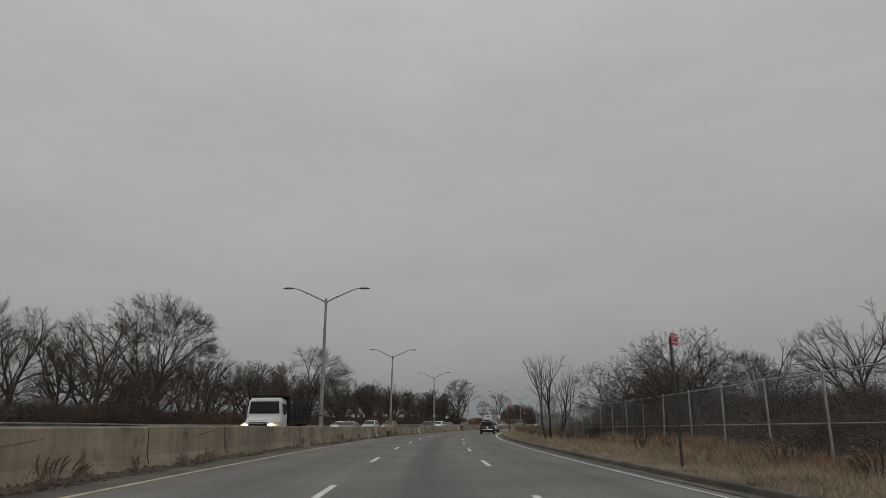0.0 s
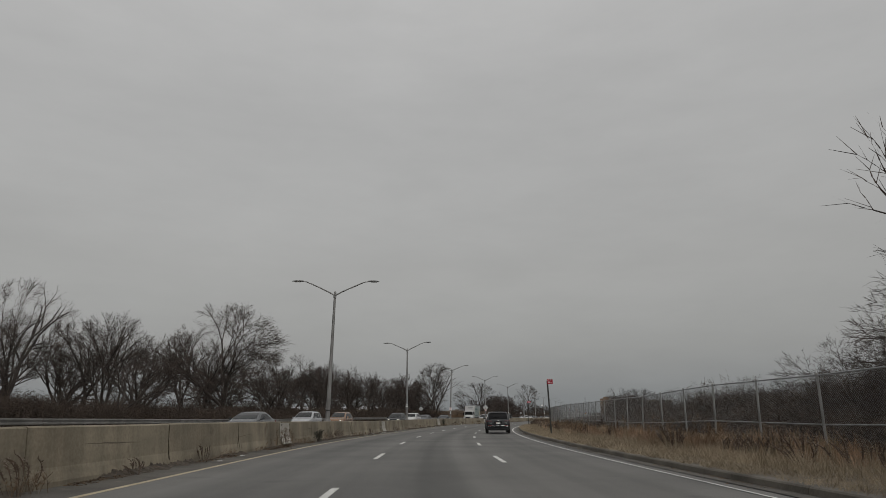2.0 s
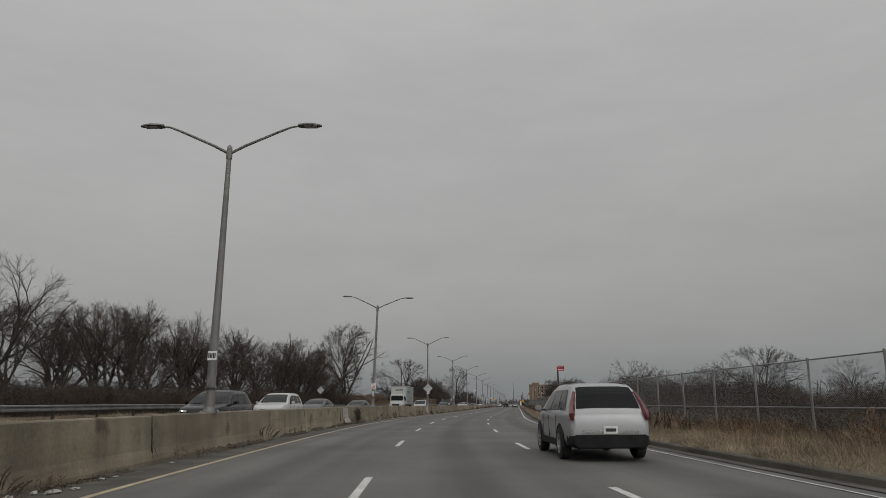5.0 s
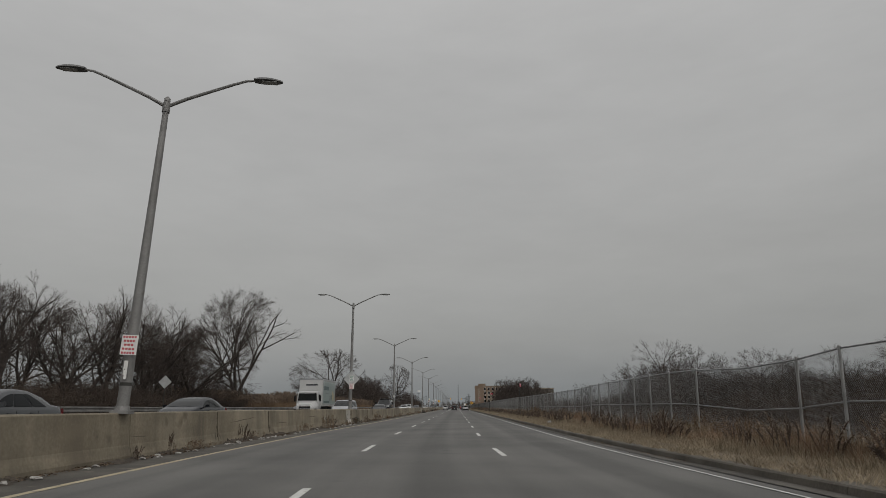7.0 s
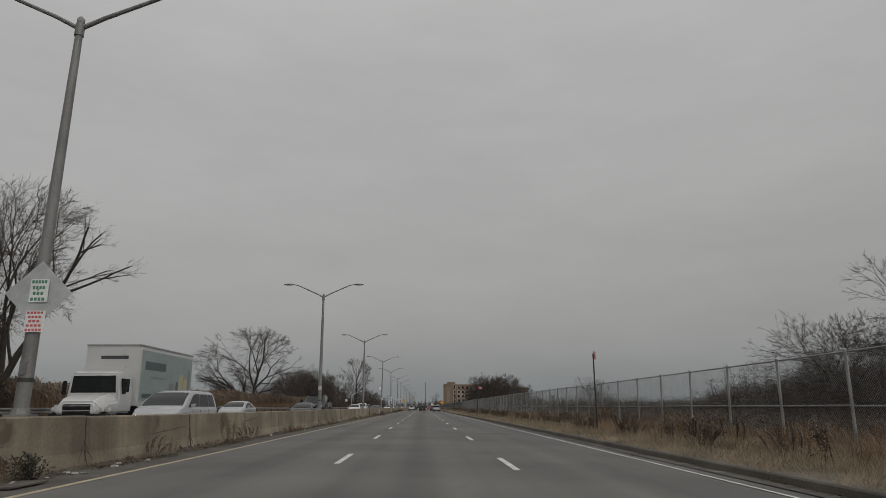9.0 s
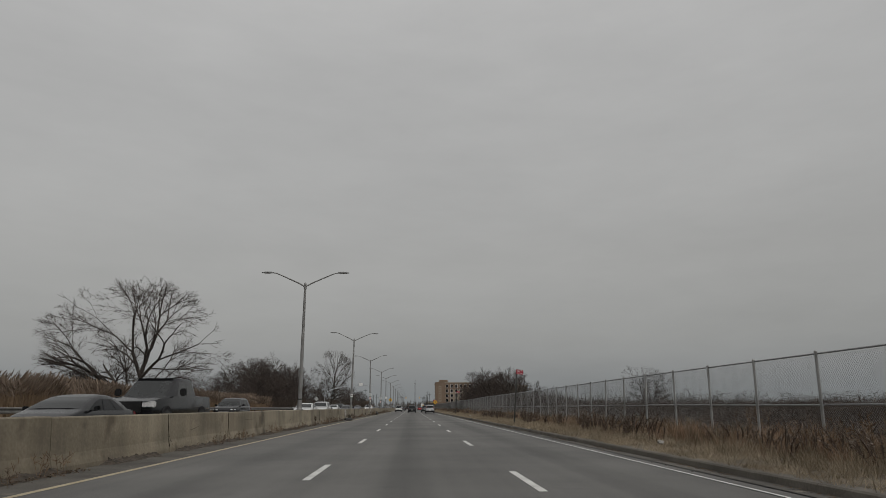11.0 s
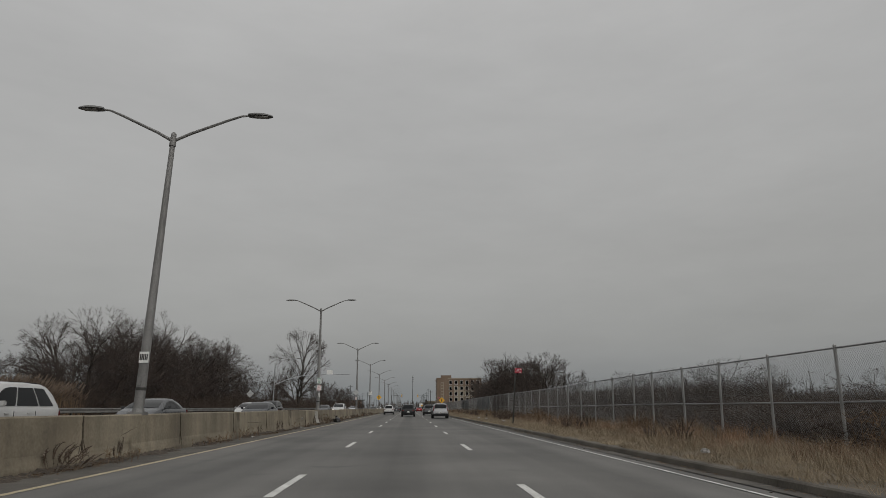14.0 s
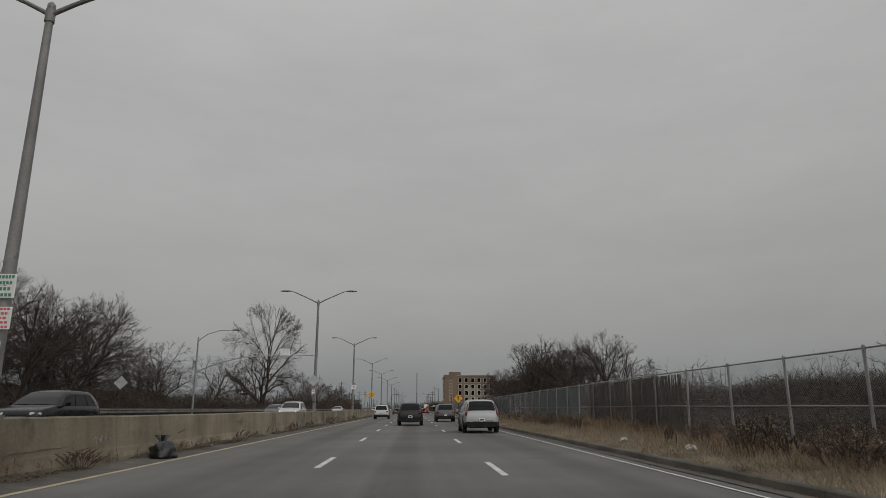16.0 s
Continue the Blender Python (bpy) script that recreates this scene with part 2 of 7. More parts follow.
# base paler than GLASS: sky reflection and cabin light put into the colour
SCREEN = mat("windscreen_glass", (0.014, 0.016, 0.016), (0.022, 0.024, 0.024), 0.05, big=1, fine=5, bump=0, gloss=0.28)
TINT = mat("privacy_glass", (0.003, 0.003, 0.0035), (0.005, 0.005, 0.006), 0.06, big=1, fine=5, bump=0, gloss=0.10)
RUBBER = mat("tyre_rubber", (0.016, 0.016, 0.016), (0.03, 0.03, 0.029), 0.85, big=5, fine=40, bump=0.2)
PLASTIC = mat("black_trim_plastic", (0.009, 0.009, 0.0095), (0.018, 0.018, 0.019), 0.6, big=4, fine=60, bump=0.1, gloss=0.2)
ALLOY = mat("alloy_wheel", (0.38, 0.38, 0.39), (0.5, 0.5, 0.51), 0.35, 0.7, big=6, fine=30, bump=0.02)
CHROME = mat("bright_trim", (0.65, 0.65, 0.66), (0.75, 0.75, 0.76), 0.2, 0.8, big=4, fine=30, bump=0)
TAIL = mat("tail_light_lens", (0.085, 0.010, 0.013), (0.13, 0.02, 0.024), 0.2, big=6, fine=40, bump=0, coat=0.6)
BULB = lamp_mat("lit_headlight", (1.0, 0.93, 0.78), 3.0)
AMBER = lamp_mat("amber_light", (1.0, 0.42, 0.08), 1.2)
LENS = mat("headlight_lens", (0.45, 0.45, 0.46), (0.6, 0.6, 0.6), 0.15, big=6, fine=40, bump=0)
BAG = mat("black_bin_bag", (0.005, 0.005, 0.0055), (0.011, 0.011, 0.012), 0.4, big=4, fine=25, bump=0.8)
LITTER = mat("pale_litter", (0.24, 0.23, 0.21), (0.42, 0.41, 0.39), 0.7, big=4, fine=25, bump=0.3, per=0.2)


def paint(name, a, metal=0.3):
    b = tuple(min(1, c * 1.12 + 0.001) for c in a)
    return mat(name, a, b, 0.24, metal * 0.3, big=0.9, fine=50, bump=0.0, coat=0.4, gloss=0.2, spots=(tuple(c * 0.86 for c in a), 2.2, 0.66))


# ---- building helpers ----
X0, Y0, R1, R2, S1 = -7.4, 168.0, 405.0, 700.0, -105.0
T1 = -S1 / R1
P1 = (X0 + R1 - R1 * math.cos(T1), Y0 - R1 * math.sin(T1))


CAMBER_S = [-150, -125, -112, -95, -85, -72, -58, -40, -25, 0, 25, 60, 90, 120, 150]
CAMBER_Z = [0.16, 0.12, 0.05, 0.03, 0.0, -0.06, -0.07, 0.0, 0.07, 0.05, 0.0, 0.0, 0.04, 0.03, 0.02]


def at(s, off, z=0.0):
    """A place by the median's line: metres along it, to the right of it and up; the median side is banked a little."""
    z += float(np.interp(s, CAMBER_S, CAMBER_Z)) * max(0.0, min(1.1, (7.5 - off) / 7.5))
    if s >= 0:
        return Vector((X0 + off, Y0 + s, z))
    if s >= S1:
        a = -s / R1
        return Vector((X0 + R1 - (R1 - off) * math.cos(a), Y0 - (R1 - off) * math.sin(a), z))
    a = T1 + (S1 - s) / R2
    cx, cy = P1[0] + R2 * math.cos(T1), P1[1] + R2 * math.sin(T1)
    return Vector((cx - (R2 - off) * math.cos(a), cy - (R2 - off) * math.sin(a), z))


def heading(s):
    """The line's turn to the left of +y, in radians."""
    return 0.0 if s >= 0 else -s / R1 if s >= S1 else T1 + (S1 - s) / R2


def stand(s, off, z=0.0, turn=0.0, size=1.0):
    return Matrix.Translation(at(s, off, z)) @ Matrix.Rotation(heading(s) + radians(turn), 4, "Z") @ Matrix.Scale(size, 4)


class Shape:
    """Collects corners and faces of one mesh."""

    def __init__(self):
        self.v, self.f, self.uv = [], [], []

    def face(self, *pts):
        n = len(self.v)
        self.v += [tuple(p) for p in pts]
        self.f.append(tuple(range(n, n + len(pts))))
        return self

    def box(self, lo, hi, m=None):
        (a, b, c), (d, g, h) = lo, hi
        p = [(a, b, c), (d, b, c), (d, g, c), (a, g, c), (a, b, h), (d, b, h), (d, g, h), (a, g, h)]
        if m:
            p = [tuple(m @ Vector(q)) for q in p]
        n = len(self.v)
        self.v += p
        self.f += [tuple(n + i for i in q) for q in ((3, 2, 1, 0), (4, 5, 6, 7), (0, 1, 5, 4), (1, 2, 6, 5), (2, 3, 7, 6), (3, 0, 4, 7))]
        return self

    def tube(self, pts, radii, sides=6, cap=True):
        pts = [Vector(p) for p in pts]
        n0 = len(self.v)
        for i, p in enumerate(pts):
            d = (pts[min(i + 1, len(pts) - 1)] - pts[max(i - 1, 0)]).normalized()
            side = d.orthogonal().normalized() if abs(d.z) > 0.95 else d.cross(Vector((0, 0, 1))).normalized()
            up = side.cross(d)
            for k in range(sides):
                a = 2 * math.pi * k / sides
                self.v.append(tuple(p + radii[i] * (math.cos(a) * side + math.sin(a) * up)))
        for i in range(len(pts) - 1):
            for k in range(sides):
                a, b = n0 + i * sides + k, n0 + i * sides + (k + 1) % sides
                self.f.append((a, b, b + sides, a + sides))
        if cap:
            self.f.append(tuple(n0 + k for k in reversed(range(sides))))
            self.f.append(tuple(n0 + (len(pts) - 1) * sides + k for k in range(sides)))
        return self

    def sweep(self, outline, s0, s1, step, closed=False, ends=False):
        """An outline of (off, z), carried along the median's line."""
        n = max(1, round((s1 - s0) / step))
        n0, m = len(self.v), len(outline)
        for i in range(n + 1):
            s = s0 + (s1 - s0) * i / n
            for off, z in outline:
                self.v.append(tuple(at(s, off, z)))
                self.uv.append((off, s))
        for i in range(n):
            for k in range(m if closed else m - 1):
                a, b = n0 + i * m + k, n0 + i * m + (k + 1) % m
                self.f.append((a, b, b + m, a + m))
        if ends:
            self.f.append(tuple(range(n0 + m - 1, n0 - 1, -1)))
            self.f.append(tuple(range(n0 + n * m, n0 + n * m + m)))
        return self

    def mesh(self, name, material, smooth=False, bevel=0.0):
        me = bpy.data.meshes.new(name)
        me.from_pydata(self.v, [], self.f)
        if self.uv and len(self.uv) == len(self.v):
            layer = me.uv_layers.new(name="UVMap")
            idx = np.zeros(len(me.loops), dtype=np.int32)
            me.loops.foreach_get("vertex_index", idx)
            layer.data.foreach_set("uv", np.array(self.uv, dtype=np.float32)[idx].ravel())
        me.validate()
        if bevel or smooth:
            bm = bmesh.new()
            bm.from_mesh(me)
            bmesh.ops.remove_doubles(bm, verts=bm.verts, dist=1e-4)
            bmesh.ops.recalc_face_normals(bm, faces=bm.faces)
            if bevel:
                sharp = [ed for ed in bm.edges if len(ed.link_faces) == 2 and ed.calc_face_angle(0) > 0.5]
                bmesh.ops.bevel(bm, geom=sharp, offset=bevel, segments=2, affect="EDGES", clamp_overlap=True)
            if smooth:
                for fc in bm.faces:
                    fc.smooth = True
                for ed in bm.edges:
                    ed.smooth = len(ed.link_faces) != 2 or ed.calc_face_angle(0) < 0.7
            bm.to_mesh(me)
            bm.free()
        me.materials.append(material)
        return me


def part(name, data, parent=None, label="", m=None):
    ob = new(name, data)
    if parent is not None:
        ob.parent = parent
    if m is not None:
        ob.matrix_basis = m
    if label:
        tagged(ob, label)
    return ob


def thing(name, m, label, category, group="", kind=""):
    ob = new(name)
    ob.matrix_basis = m
    ob.empty_display_size = 0.2
    return tagged(ob, label, category, group, kind)


def writing(text, size, material):
    c = bpy.data.curves.new("writing", "FONT")
    c.body, c.size, c.align_x, c.align_y, c.extrude = text, size, "CENTER", "CENTER", 0.001
    c.materials.append(material)
    return c


# ---- ground and roads ----
DASH_STEP, DASH_L, DASH_R = 11.45, 0.4, 10.0
PLATES = [-94.4, -62.7, -26.2, 16.7, 113.5, 154.3]
SB, SE = -230.0, 700.0
xs = [-2600, -1200, -600, -300, -150, -80, -40, -20, 0, 20, 40, 80, 150, 300, 600, 1200, 2600]
ys = [-700, -300, -100, 0, 100, 200, 300, 400, 600, 900, 1400, 2200, 4200]
land = Shape()
for i in range(len(xs) - 1):
    for j in range(len(ys) - 1):
        land.face((xs[i], ys[j], -0.5), (xs[i + 1], ys[j], -0.5), (xs[i + 1], ys[j + 1], -0.5), (xs[i], ys[j + 1], -0.5))
tagged(part("ground", land.mesh("ground", LAND)), "dull brown winter land reaching the horizon", "ground", kind="structure")

road = tagged(part("road", Shape().sweep([(1.3, -0.02), (5.3, 0.0), (9.0, 0.0), (12.98, -0.03)], SB, SE, 5.0).mesh("road", ASPHALT)), "three lanes of worn grey asphalt with dark oil bands", "road", kind="structure")
tagged(part("shoulder", Shape().sweep([(0.25, 0.0), (1.3, -0.02)], SB, SE, 5.0).mesh("shoulder", SHOULDER)), "gritty dirty shoulder beside the median barrier", "shoulder", kind="structure")
far_road = tagged(part("opposite_road", Shape().sweep([(-12.4, 0.42), (-0.25, 0.12)], SB, SE, 5.0).mesh("opposite_road", ASPHALT)), "worn asphalt lanes of the oncoming carriageway", "road", kind="structure")
VERGE = [(13.22, 0.10), (14.5, 0.15), (17.0, 0.05), (20.0, -0.1), (24.4, -0.3), (30.0, -0.4), (60.0, -0.52)]
tagged(part("verge", Shape().sweep(VERGE, SB, SE, 5.0).mesh("verge", DIRT)), "soil verge under dry grass between kerb and fence", "verge", kind="structure")
tagged(part("embankment", Shape().sweep([(-90.0, -0.52), (-45.0, 0.3), (-18.0, 0.6), (-13.5, 0.5), (-12.4, 0.4)], SB, SE, 5.0).mesh("embankment", DIRT)), "brown leaf-littered bank beyond the guard rail", "bank", kind="structure")


def verge_z(off):
    return float(np.interp(off, [p[0] for p in VERGE], [p[1] for p in VERGE]))


# dark grit strip; its tone also stands in for the kerb face's shade
tagged(part("gutter", Shape().sweep([(12.60, -0.012), (12.955, -0.018)], SB, SE, 5.0).mesh("gutter", SHOULDER)), "dark gutter strip of grit and painted shade beside the kerb", "gutter", kind="structure")

# lane paint
part("edge_line", Shape().sweep([(12.21, 0.0), (12.33, -0.012)], SB, SE, 5.0).mesh("edge_line", PAINT), road, "worn white edge line", Matrix.Translation((0, 0, -0.013)))
part("edge_line", Shape().sweep([(1.34, -0.02), (1.49, -0.018)], SB, SE, 5.0).mesh("edge_line", YELLOW), road, "faded yellow edge line", Matrix.Translation((0, 0, 0.006)))
part("edge_line", Shape().sweep([(-1.5, 0.151), (-1.35, 0.147)], SB, SE, 5.0).mesh("edge_line", YELLOW), far_road, "faded yellow edge line", Matrix.Translation((0, 0, 0.006)))
dash = Shape().box((-0.065, -1.5, 0.0), (0.065, 1.5, 0.006)).mesh("lane_dash", PAINT)
for line, phase in ((5.34, DASH_L), (9.06, DASH_R)):
    for k in range(-18, 44):
        part("lane_dash", dash, road, "", stand(phase + k * DASH_STEP, line, 0.001))
for line in (-5.0, -8.7):
    for k in range(-18, 44):
        part("lane_dash", dash, far_road, "", stand(6.0 + k * DASH_STEP, line, 0.125 - line * 0.0247))

# ---- kerb ----
kerb = thing("kerb", Matrix(), "low weathered concrete kerb along the dry grass", "kerb", kind="structure")
for k in range(0, 110):
    s = -170 + k * 4.0
    part("kerb_stone", Shape().sweep([(12.95, -0.04), (12.97, 0.085), (13.0, 0.11), (13.22, 0.118), (13.22, -0.04)], s + 0.006, s + 3.994, 2.0, True, True).mesh("kerb_stone", KERB), kerb)
part("kerb_run", Shape().sweep([(12.95, -0.04), (12.97, 0.085), (13.0, 0.11), (13.22, 0.118), (13.22, -0.04)], 270, SE, 8.0, True, True).mesh("kerb_run", KERB), kerb)

drain = thing("storm_drain", stand(109.2, 12.9, 0.0), "dark storm drain inlet set in the kerb", "drain")
# solid black slabs paint the shaded hollow of inlet and grate
part("opening", Shape().box((0.035, -0.62, -0.02), (0.09, 0.62, 0.075)).mesh("opening", HOLLOW_SHADE, bevel=0.004), drain)
part("lintel", Shape().box((0.03, -0.8, 0.076), (0.36, 0.8, 0.135)).mesh("lintel", DARKSTEEL, bevel=0.01), drain)
grate = part("grate", Shape().box((-0.42, -0.6, -0.02), (0.03, 0.6, -0.006)).mesh("grate", HOLLOW_SHADE), drain, "rusty iron grate")
bar_me = Shape().box((-0.40, -0.012, -0.006), (0.02, 0.012, 0.006)).mesh("grate_bar", DARKSTEEL)
for k in range(13):
    part("grate_bar", bar_me, grate, "", Matrix.Translation((0, -0.54 + 0.09 * k, 0)))

# ---- median barrier ----
BTOP = 1.06
JERSEY = [(0.275, -0.03), (0.275, 0.09), (0.205, 0.34), (0.15, BTOP - 0.03), (0.12, BTOP), (-0.12, BTOP), (-0.15, BTOP - 0.03), (-0.205, 0.34), (-0.275, 0.09), (-0.275, -0.03)]
barrier = thing("median_barrier", Matrix(), "long stained concrete median barrier with weathered joints", "barrier", kind="structure")
rng = random.Random(5)
SEG = 6.1
for k in range(0, 74):
    s = -168 + k * SEG
    dz, do = rng.uniform(-0.012, 0.012), rng.uniform(-0.004, 0.004)
    part("barrier_block", Shape().sweep([(o + do, z + (dz if z > 0.2 else 0)) for o, z in JERSEY], s + 0.014, s + SEG - 0.014, 3.05, True, True).mesh("barrier_block", CONCRETE), barrier)
part("barrier_run", Shape().sweep(JERSEY, -168 + 74 * SEG, SE, 8.0, True, True).mesh("barrier_run", CONCRETE), barrier)
part("barrier_run", Shape().sweep(JERSEY, SB, -168, 6.1, True, True).mesh("barrier_run", CONCRETE), barrier)
core = [(0.19, 0.0), (0.12, 0.4), (0.09, BTOP - 0.04), (-0.09, BTOP - 0.04), (-0.12, 0.4), (-0.19, 0.0)]
part("barrier_core", Shape().sweep(core, -168, -168 + 74 * SEG, 6.1, True).mesh("barrier_core", SHOULDER), barrier)

# tyre scuffs, and dirt cracks that fork below the joints
SCUFF = mat("dark_tyre_scuff", (0.085, 0.070, 0.050), (0.135, 0.113, 0.082), 0.95, big=4, fine=20, bump=0)
CRACK = mat("dirt_filled_crack", (0.035, 0.028, 0.02), (0.07, 0.056, 0.04), 0.95, big=5, fine=20, bump=0)


def face_at(z):
    return float(np.interp(z, [0.09, 0.34, BTOP - 0.03], [0.275, 0.205, 0.15]))


def smear(z0, long, rise, wide):
    """A thin tapering streak on the barrier's face."""
    sh = Shape()
    n = 9
    rows = []
    for i in range(n + 1):
        u = i / n
        z = z0 + rise * u + rng.uniform(-0.008, 0.008)
        h = wide * math.sin(math.pi * min(0.97, max(0.03, u))) * rng.uniform(0.5, 1.2)
        rows.append([(face_at(z - h) + 0.006, long * (u - 0.5), z - h), (face_at(z + h) + 0.006, long * (u - 0.5), z + h)])
    for a, b in zip(rows, rows[1:]):
        sh.face(a[0], b[0], b[1], a[1])
    return sh


for k in range(46):
    s = -150 + k * 8.3 + rng.uniform(-3.5, 3.5)
    part("scuff", smear(rng.uniform(0.38, 0.8), rng.uniform(0.7, 3.2), rng.uniform(-0.06, 0.22), rng.uniform(0.008, 0.03)).mesh("scuff", SCUFF), barrier, "", stand(s, 0.0))
for k in range(2, 66):
    if rng.random() < 0.55:
        s = -168 + k * SEG
        y, z = 0.0, BTOP - 0.03
        pts = []
        while z > 0.12:
            pts.append((face_at(z) + 0.002, y, z))
            z -= rng.uniform(0.10, 0.18)
            y += rng.uniform(-0.025, 0.025)
        tk = rng.uniform(0.008, 0.02)
        cr = Shape().tube(pts, [tk * rng.uniform(0.7, 1.3) for _ in pts], 5, False)
        for sd in (-1, 1):
            if rng.random() < 0.6:
                q = pts[len(pts) // 2]
                cr.tube([q, (face_at(0.35) + 0.002, q[1] + sd * 0.12, 0.35), (face_at(0.15) + 0.002, q[1] + sd * rng.uniform(0.18, 0.3), 0.15)], [tk * 0.6, tk * 0.5, tk * 0.3], 4, False)
        part("crack", cr.mesh("crack", CRACK), barrier, "", stand(s, 0.0))

# steel cover plates, bolted over gaps of the barrier
plate_up = Shape().box((0.0, -0.8, 0.33), (0.02, 0.8, 1.0), Matrix.Translation((0.235, 0, 0)) @ Matrix.Rotation(radians(-5.2), 4, "Y")).mesh("upper_plate", RUST, bevel=0.004)
plate_low = Shape().box((0.0, -0.8, -0.27), (0.02, 0.8, 0.0), Matrix.Translation((0.232, 0, 0.345)) @ Matrix.Rotation(radians(-26), 4, "Y")).mesh("lower_plate", RUST, bevel=0.004)
bolt = Shape().tube([(0, 0, 0), (0.02, 0, 0)], [0.03, 0.025], 8).mesh("bolt", DARKSTEEL)
for s in PLATES:
    cover = thing("barrier_cover_plate", stand(s, 0.03, 0.0), "dented grey steel plate bolted over a barrier gap", "cover plate", "barrier cover plates")
    part("upper_plate", plate_up, cover)
    part("lower_plate", plate_low, cover)
    for y in (-0.7, 0.7):
        for z in (0.42, 0.68, 0.92):
            part("bolt", bolt, cover, "", Matrix.Translation((0.255 - (z - 0.33) * 0.09, y, z)))

# ---- lamp posts ----
LAMPS = [-153.5, -118.7, -83.4, -48.0, -15.9, 19.2, 53.0, 86.55, 122.05, 156.8, 193.3, 226.1] + [261.0 + 35 * k for k in range(12)]


def arm_pts(side):
    return [(0, 0, 7.95), (side * 0.5, 0, 8.22), (side * 1.6, 0, 8.72), (side * 1.95, 0, 8.86), (side * 2.2, 0, 8.89)]


shaft_me = Shape().tube([(0, 0, 0.06), (0, 0, 2.4), (0, 0, 5.2), (0, 0, 8.12)], [0.135, 0.118, 0.095, 0.072], 14).mesh("shaft", LAMPSTEEL, True)
cap_me = Shape().tube([(0, 0, 8.1), (0, 0, 8.18), (0, 0, 8.24)], [0.078, 0.078, 0.03], 12).mesh("cap", LAMPSTEEL, True)
foot_me = Shape().box((-0.2, -0.2, -0.03), (0.2, 0.2, 0.05)).tube([(0, 0, 0.04), (0, 0, 0.16)], [0.17, 0.145], 14).mesh("foot", LAMPSTEEL, bevel=0.006)
collar_me = Shape().tube([(0, 0, 7.78), (0, 0, 8.06)], [0.095, 0.092], 12).mesh("collar", LAMPSTEEL, True)
band_me = Shape().tube([(0, 0, 0.62), (0, 0, 0.70)], [0.137, 0.136], 14).mesh("band", DARKSTEEL, True)
hatch_me = Shape().box((-0.06, -0.16, 0.75), (0.06, -0.10, 1.0)).mesh("hatch", LAMPSTEEL, bevel=0.006)
arm_me = {d: Shape().tube(arm_pts(d), [0.05, 0.046, 0.04, 0.034, 0.03], 8).mesh("arm", LAMPSTEEL, True) for d in (-1, 1)}


def lamp_head(d):
    sh = Shape()
    n = 9
    ring = []
    for i in range(n):
        u = i / (n - 1)
        w = 0.045 + 0.115 * math.sin(math.pi * min(1, u * 0.9 + 0.12)) ** 0.6
        h = 0.03 + 0.06 * math.sin(math.pi * (0.15 + 0.8 * u)) ** 0.8
        ring.append((d * (2.15 + 0.74 * u), w, h))
    n0 = len(sh.v)
    for x, w, h in ring:
        sh.v += [(x, -w, 8.88), (x, -w * 0.75, 8.88 + h * 0.8), (x, 0, 8.88 + h), (x, w * 0.75, 8.88 + h * 0.8), (x, w, 8.88), (x, 0, 8.865)]
    for i in range(n - 1):
        for k in range(6):
            a, b = n0 + i * 6 + k, n0 + i * 6 + (k + 1) % 6
            sh.f.append((a, b, b + 6, a + 6))
    sh.f += [tuple(range(n0, n0 + 6)), tuple(range(n0 + 6 * (n - 1), n0 + 6 * n))]
    return sh.mesh("head", DARKHEAD, True)


DARKHEAD = mat("lamp_housing", (0.10, 0.10, 0.10), (0.16, 0.16, 0.155), 0.6, 0.2, big=3, fine=30, bump=0.1)
LAMPGLASS = mat("lamp_glass", (0.26, 0.26, 0.25), (0.34, 0.34, 0.33), 0.3, big=5, fine=30, bump=0.1)
head_me = {d: lamp_head(d) for d in (-1, 1)}
lens_me = {d: Shape().box((min(d * 2.35, d * 2.75), -0.1, 8.848), (max(d * 2.35, d * 2.75), 0.1, 8.87)).mesh("lens", LAMPGLASS, bevel=0.006) for d in (-1, 1)}
lamp = None
for s in LAMPS:
    side, lean, twist = {-118.7: (-0.03, 0.0, 2), -83.4: (-0.08, 1.3, -1), -15.9: (0.13, 1.9, 4), 19.2: (-0.08, 0.3, 0), 122.05: (-0.05, 1.3, 1), 156.8: (-0.05, -0.3, 0), 193.3: (0.1, 0.0, 0), 226.1: (-0.1, 0.0, 0)}.get(s, (0.0, 0.0, 0.0))
    m = stand(s, side, BTOP - 0.005, twist) @ Matrix.Rotation(radians(lean), 4, "Y") @ Matrix.Scale(0.965 if s == -15.9 else 1.0, 4, (0, 0, 1))
    if lamp is None:
        lamp = thing("lamp_post", m, "tall grey steel lamp post with two raised arms", "lamp post", "median lamp posts")
        for nm, me in (("foot", foot_me), ("shaft", shaft_me), ("collar", collar_me), ("cap", cap_me), ("band", band_me), ("hatch", hatch_me)):
            part(nm, me, lamp)
        for d in (-1, 1):
            a = part("arm", arm_me[d], lamp)
            h = part("head", head_me[d], a, "dark flat lamp head")
            lens_ob = part("lens", lens_me[d], lamp)
    else:
        copy_thing(lamp, m)


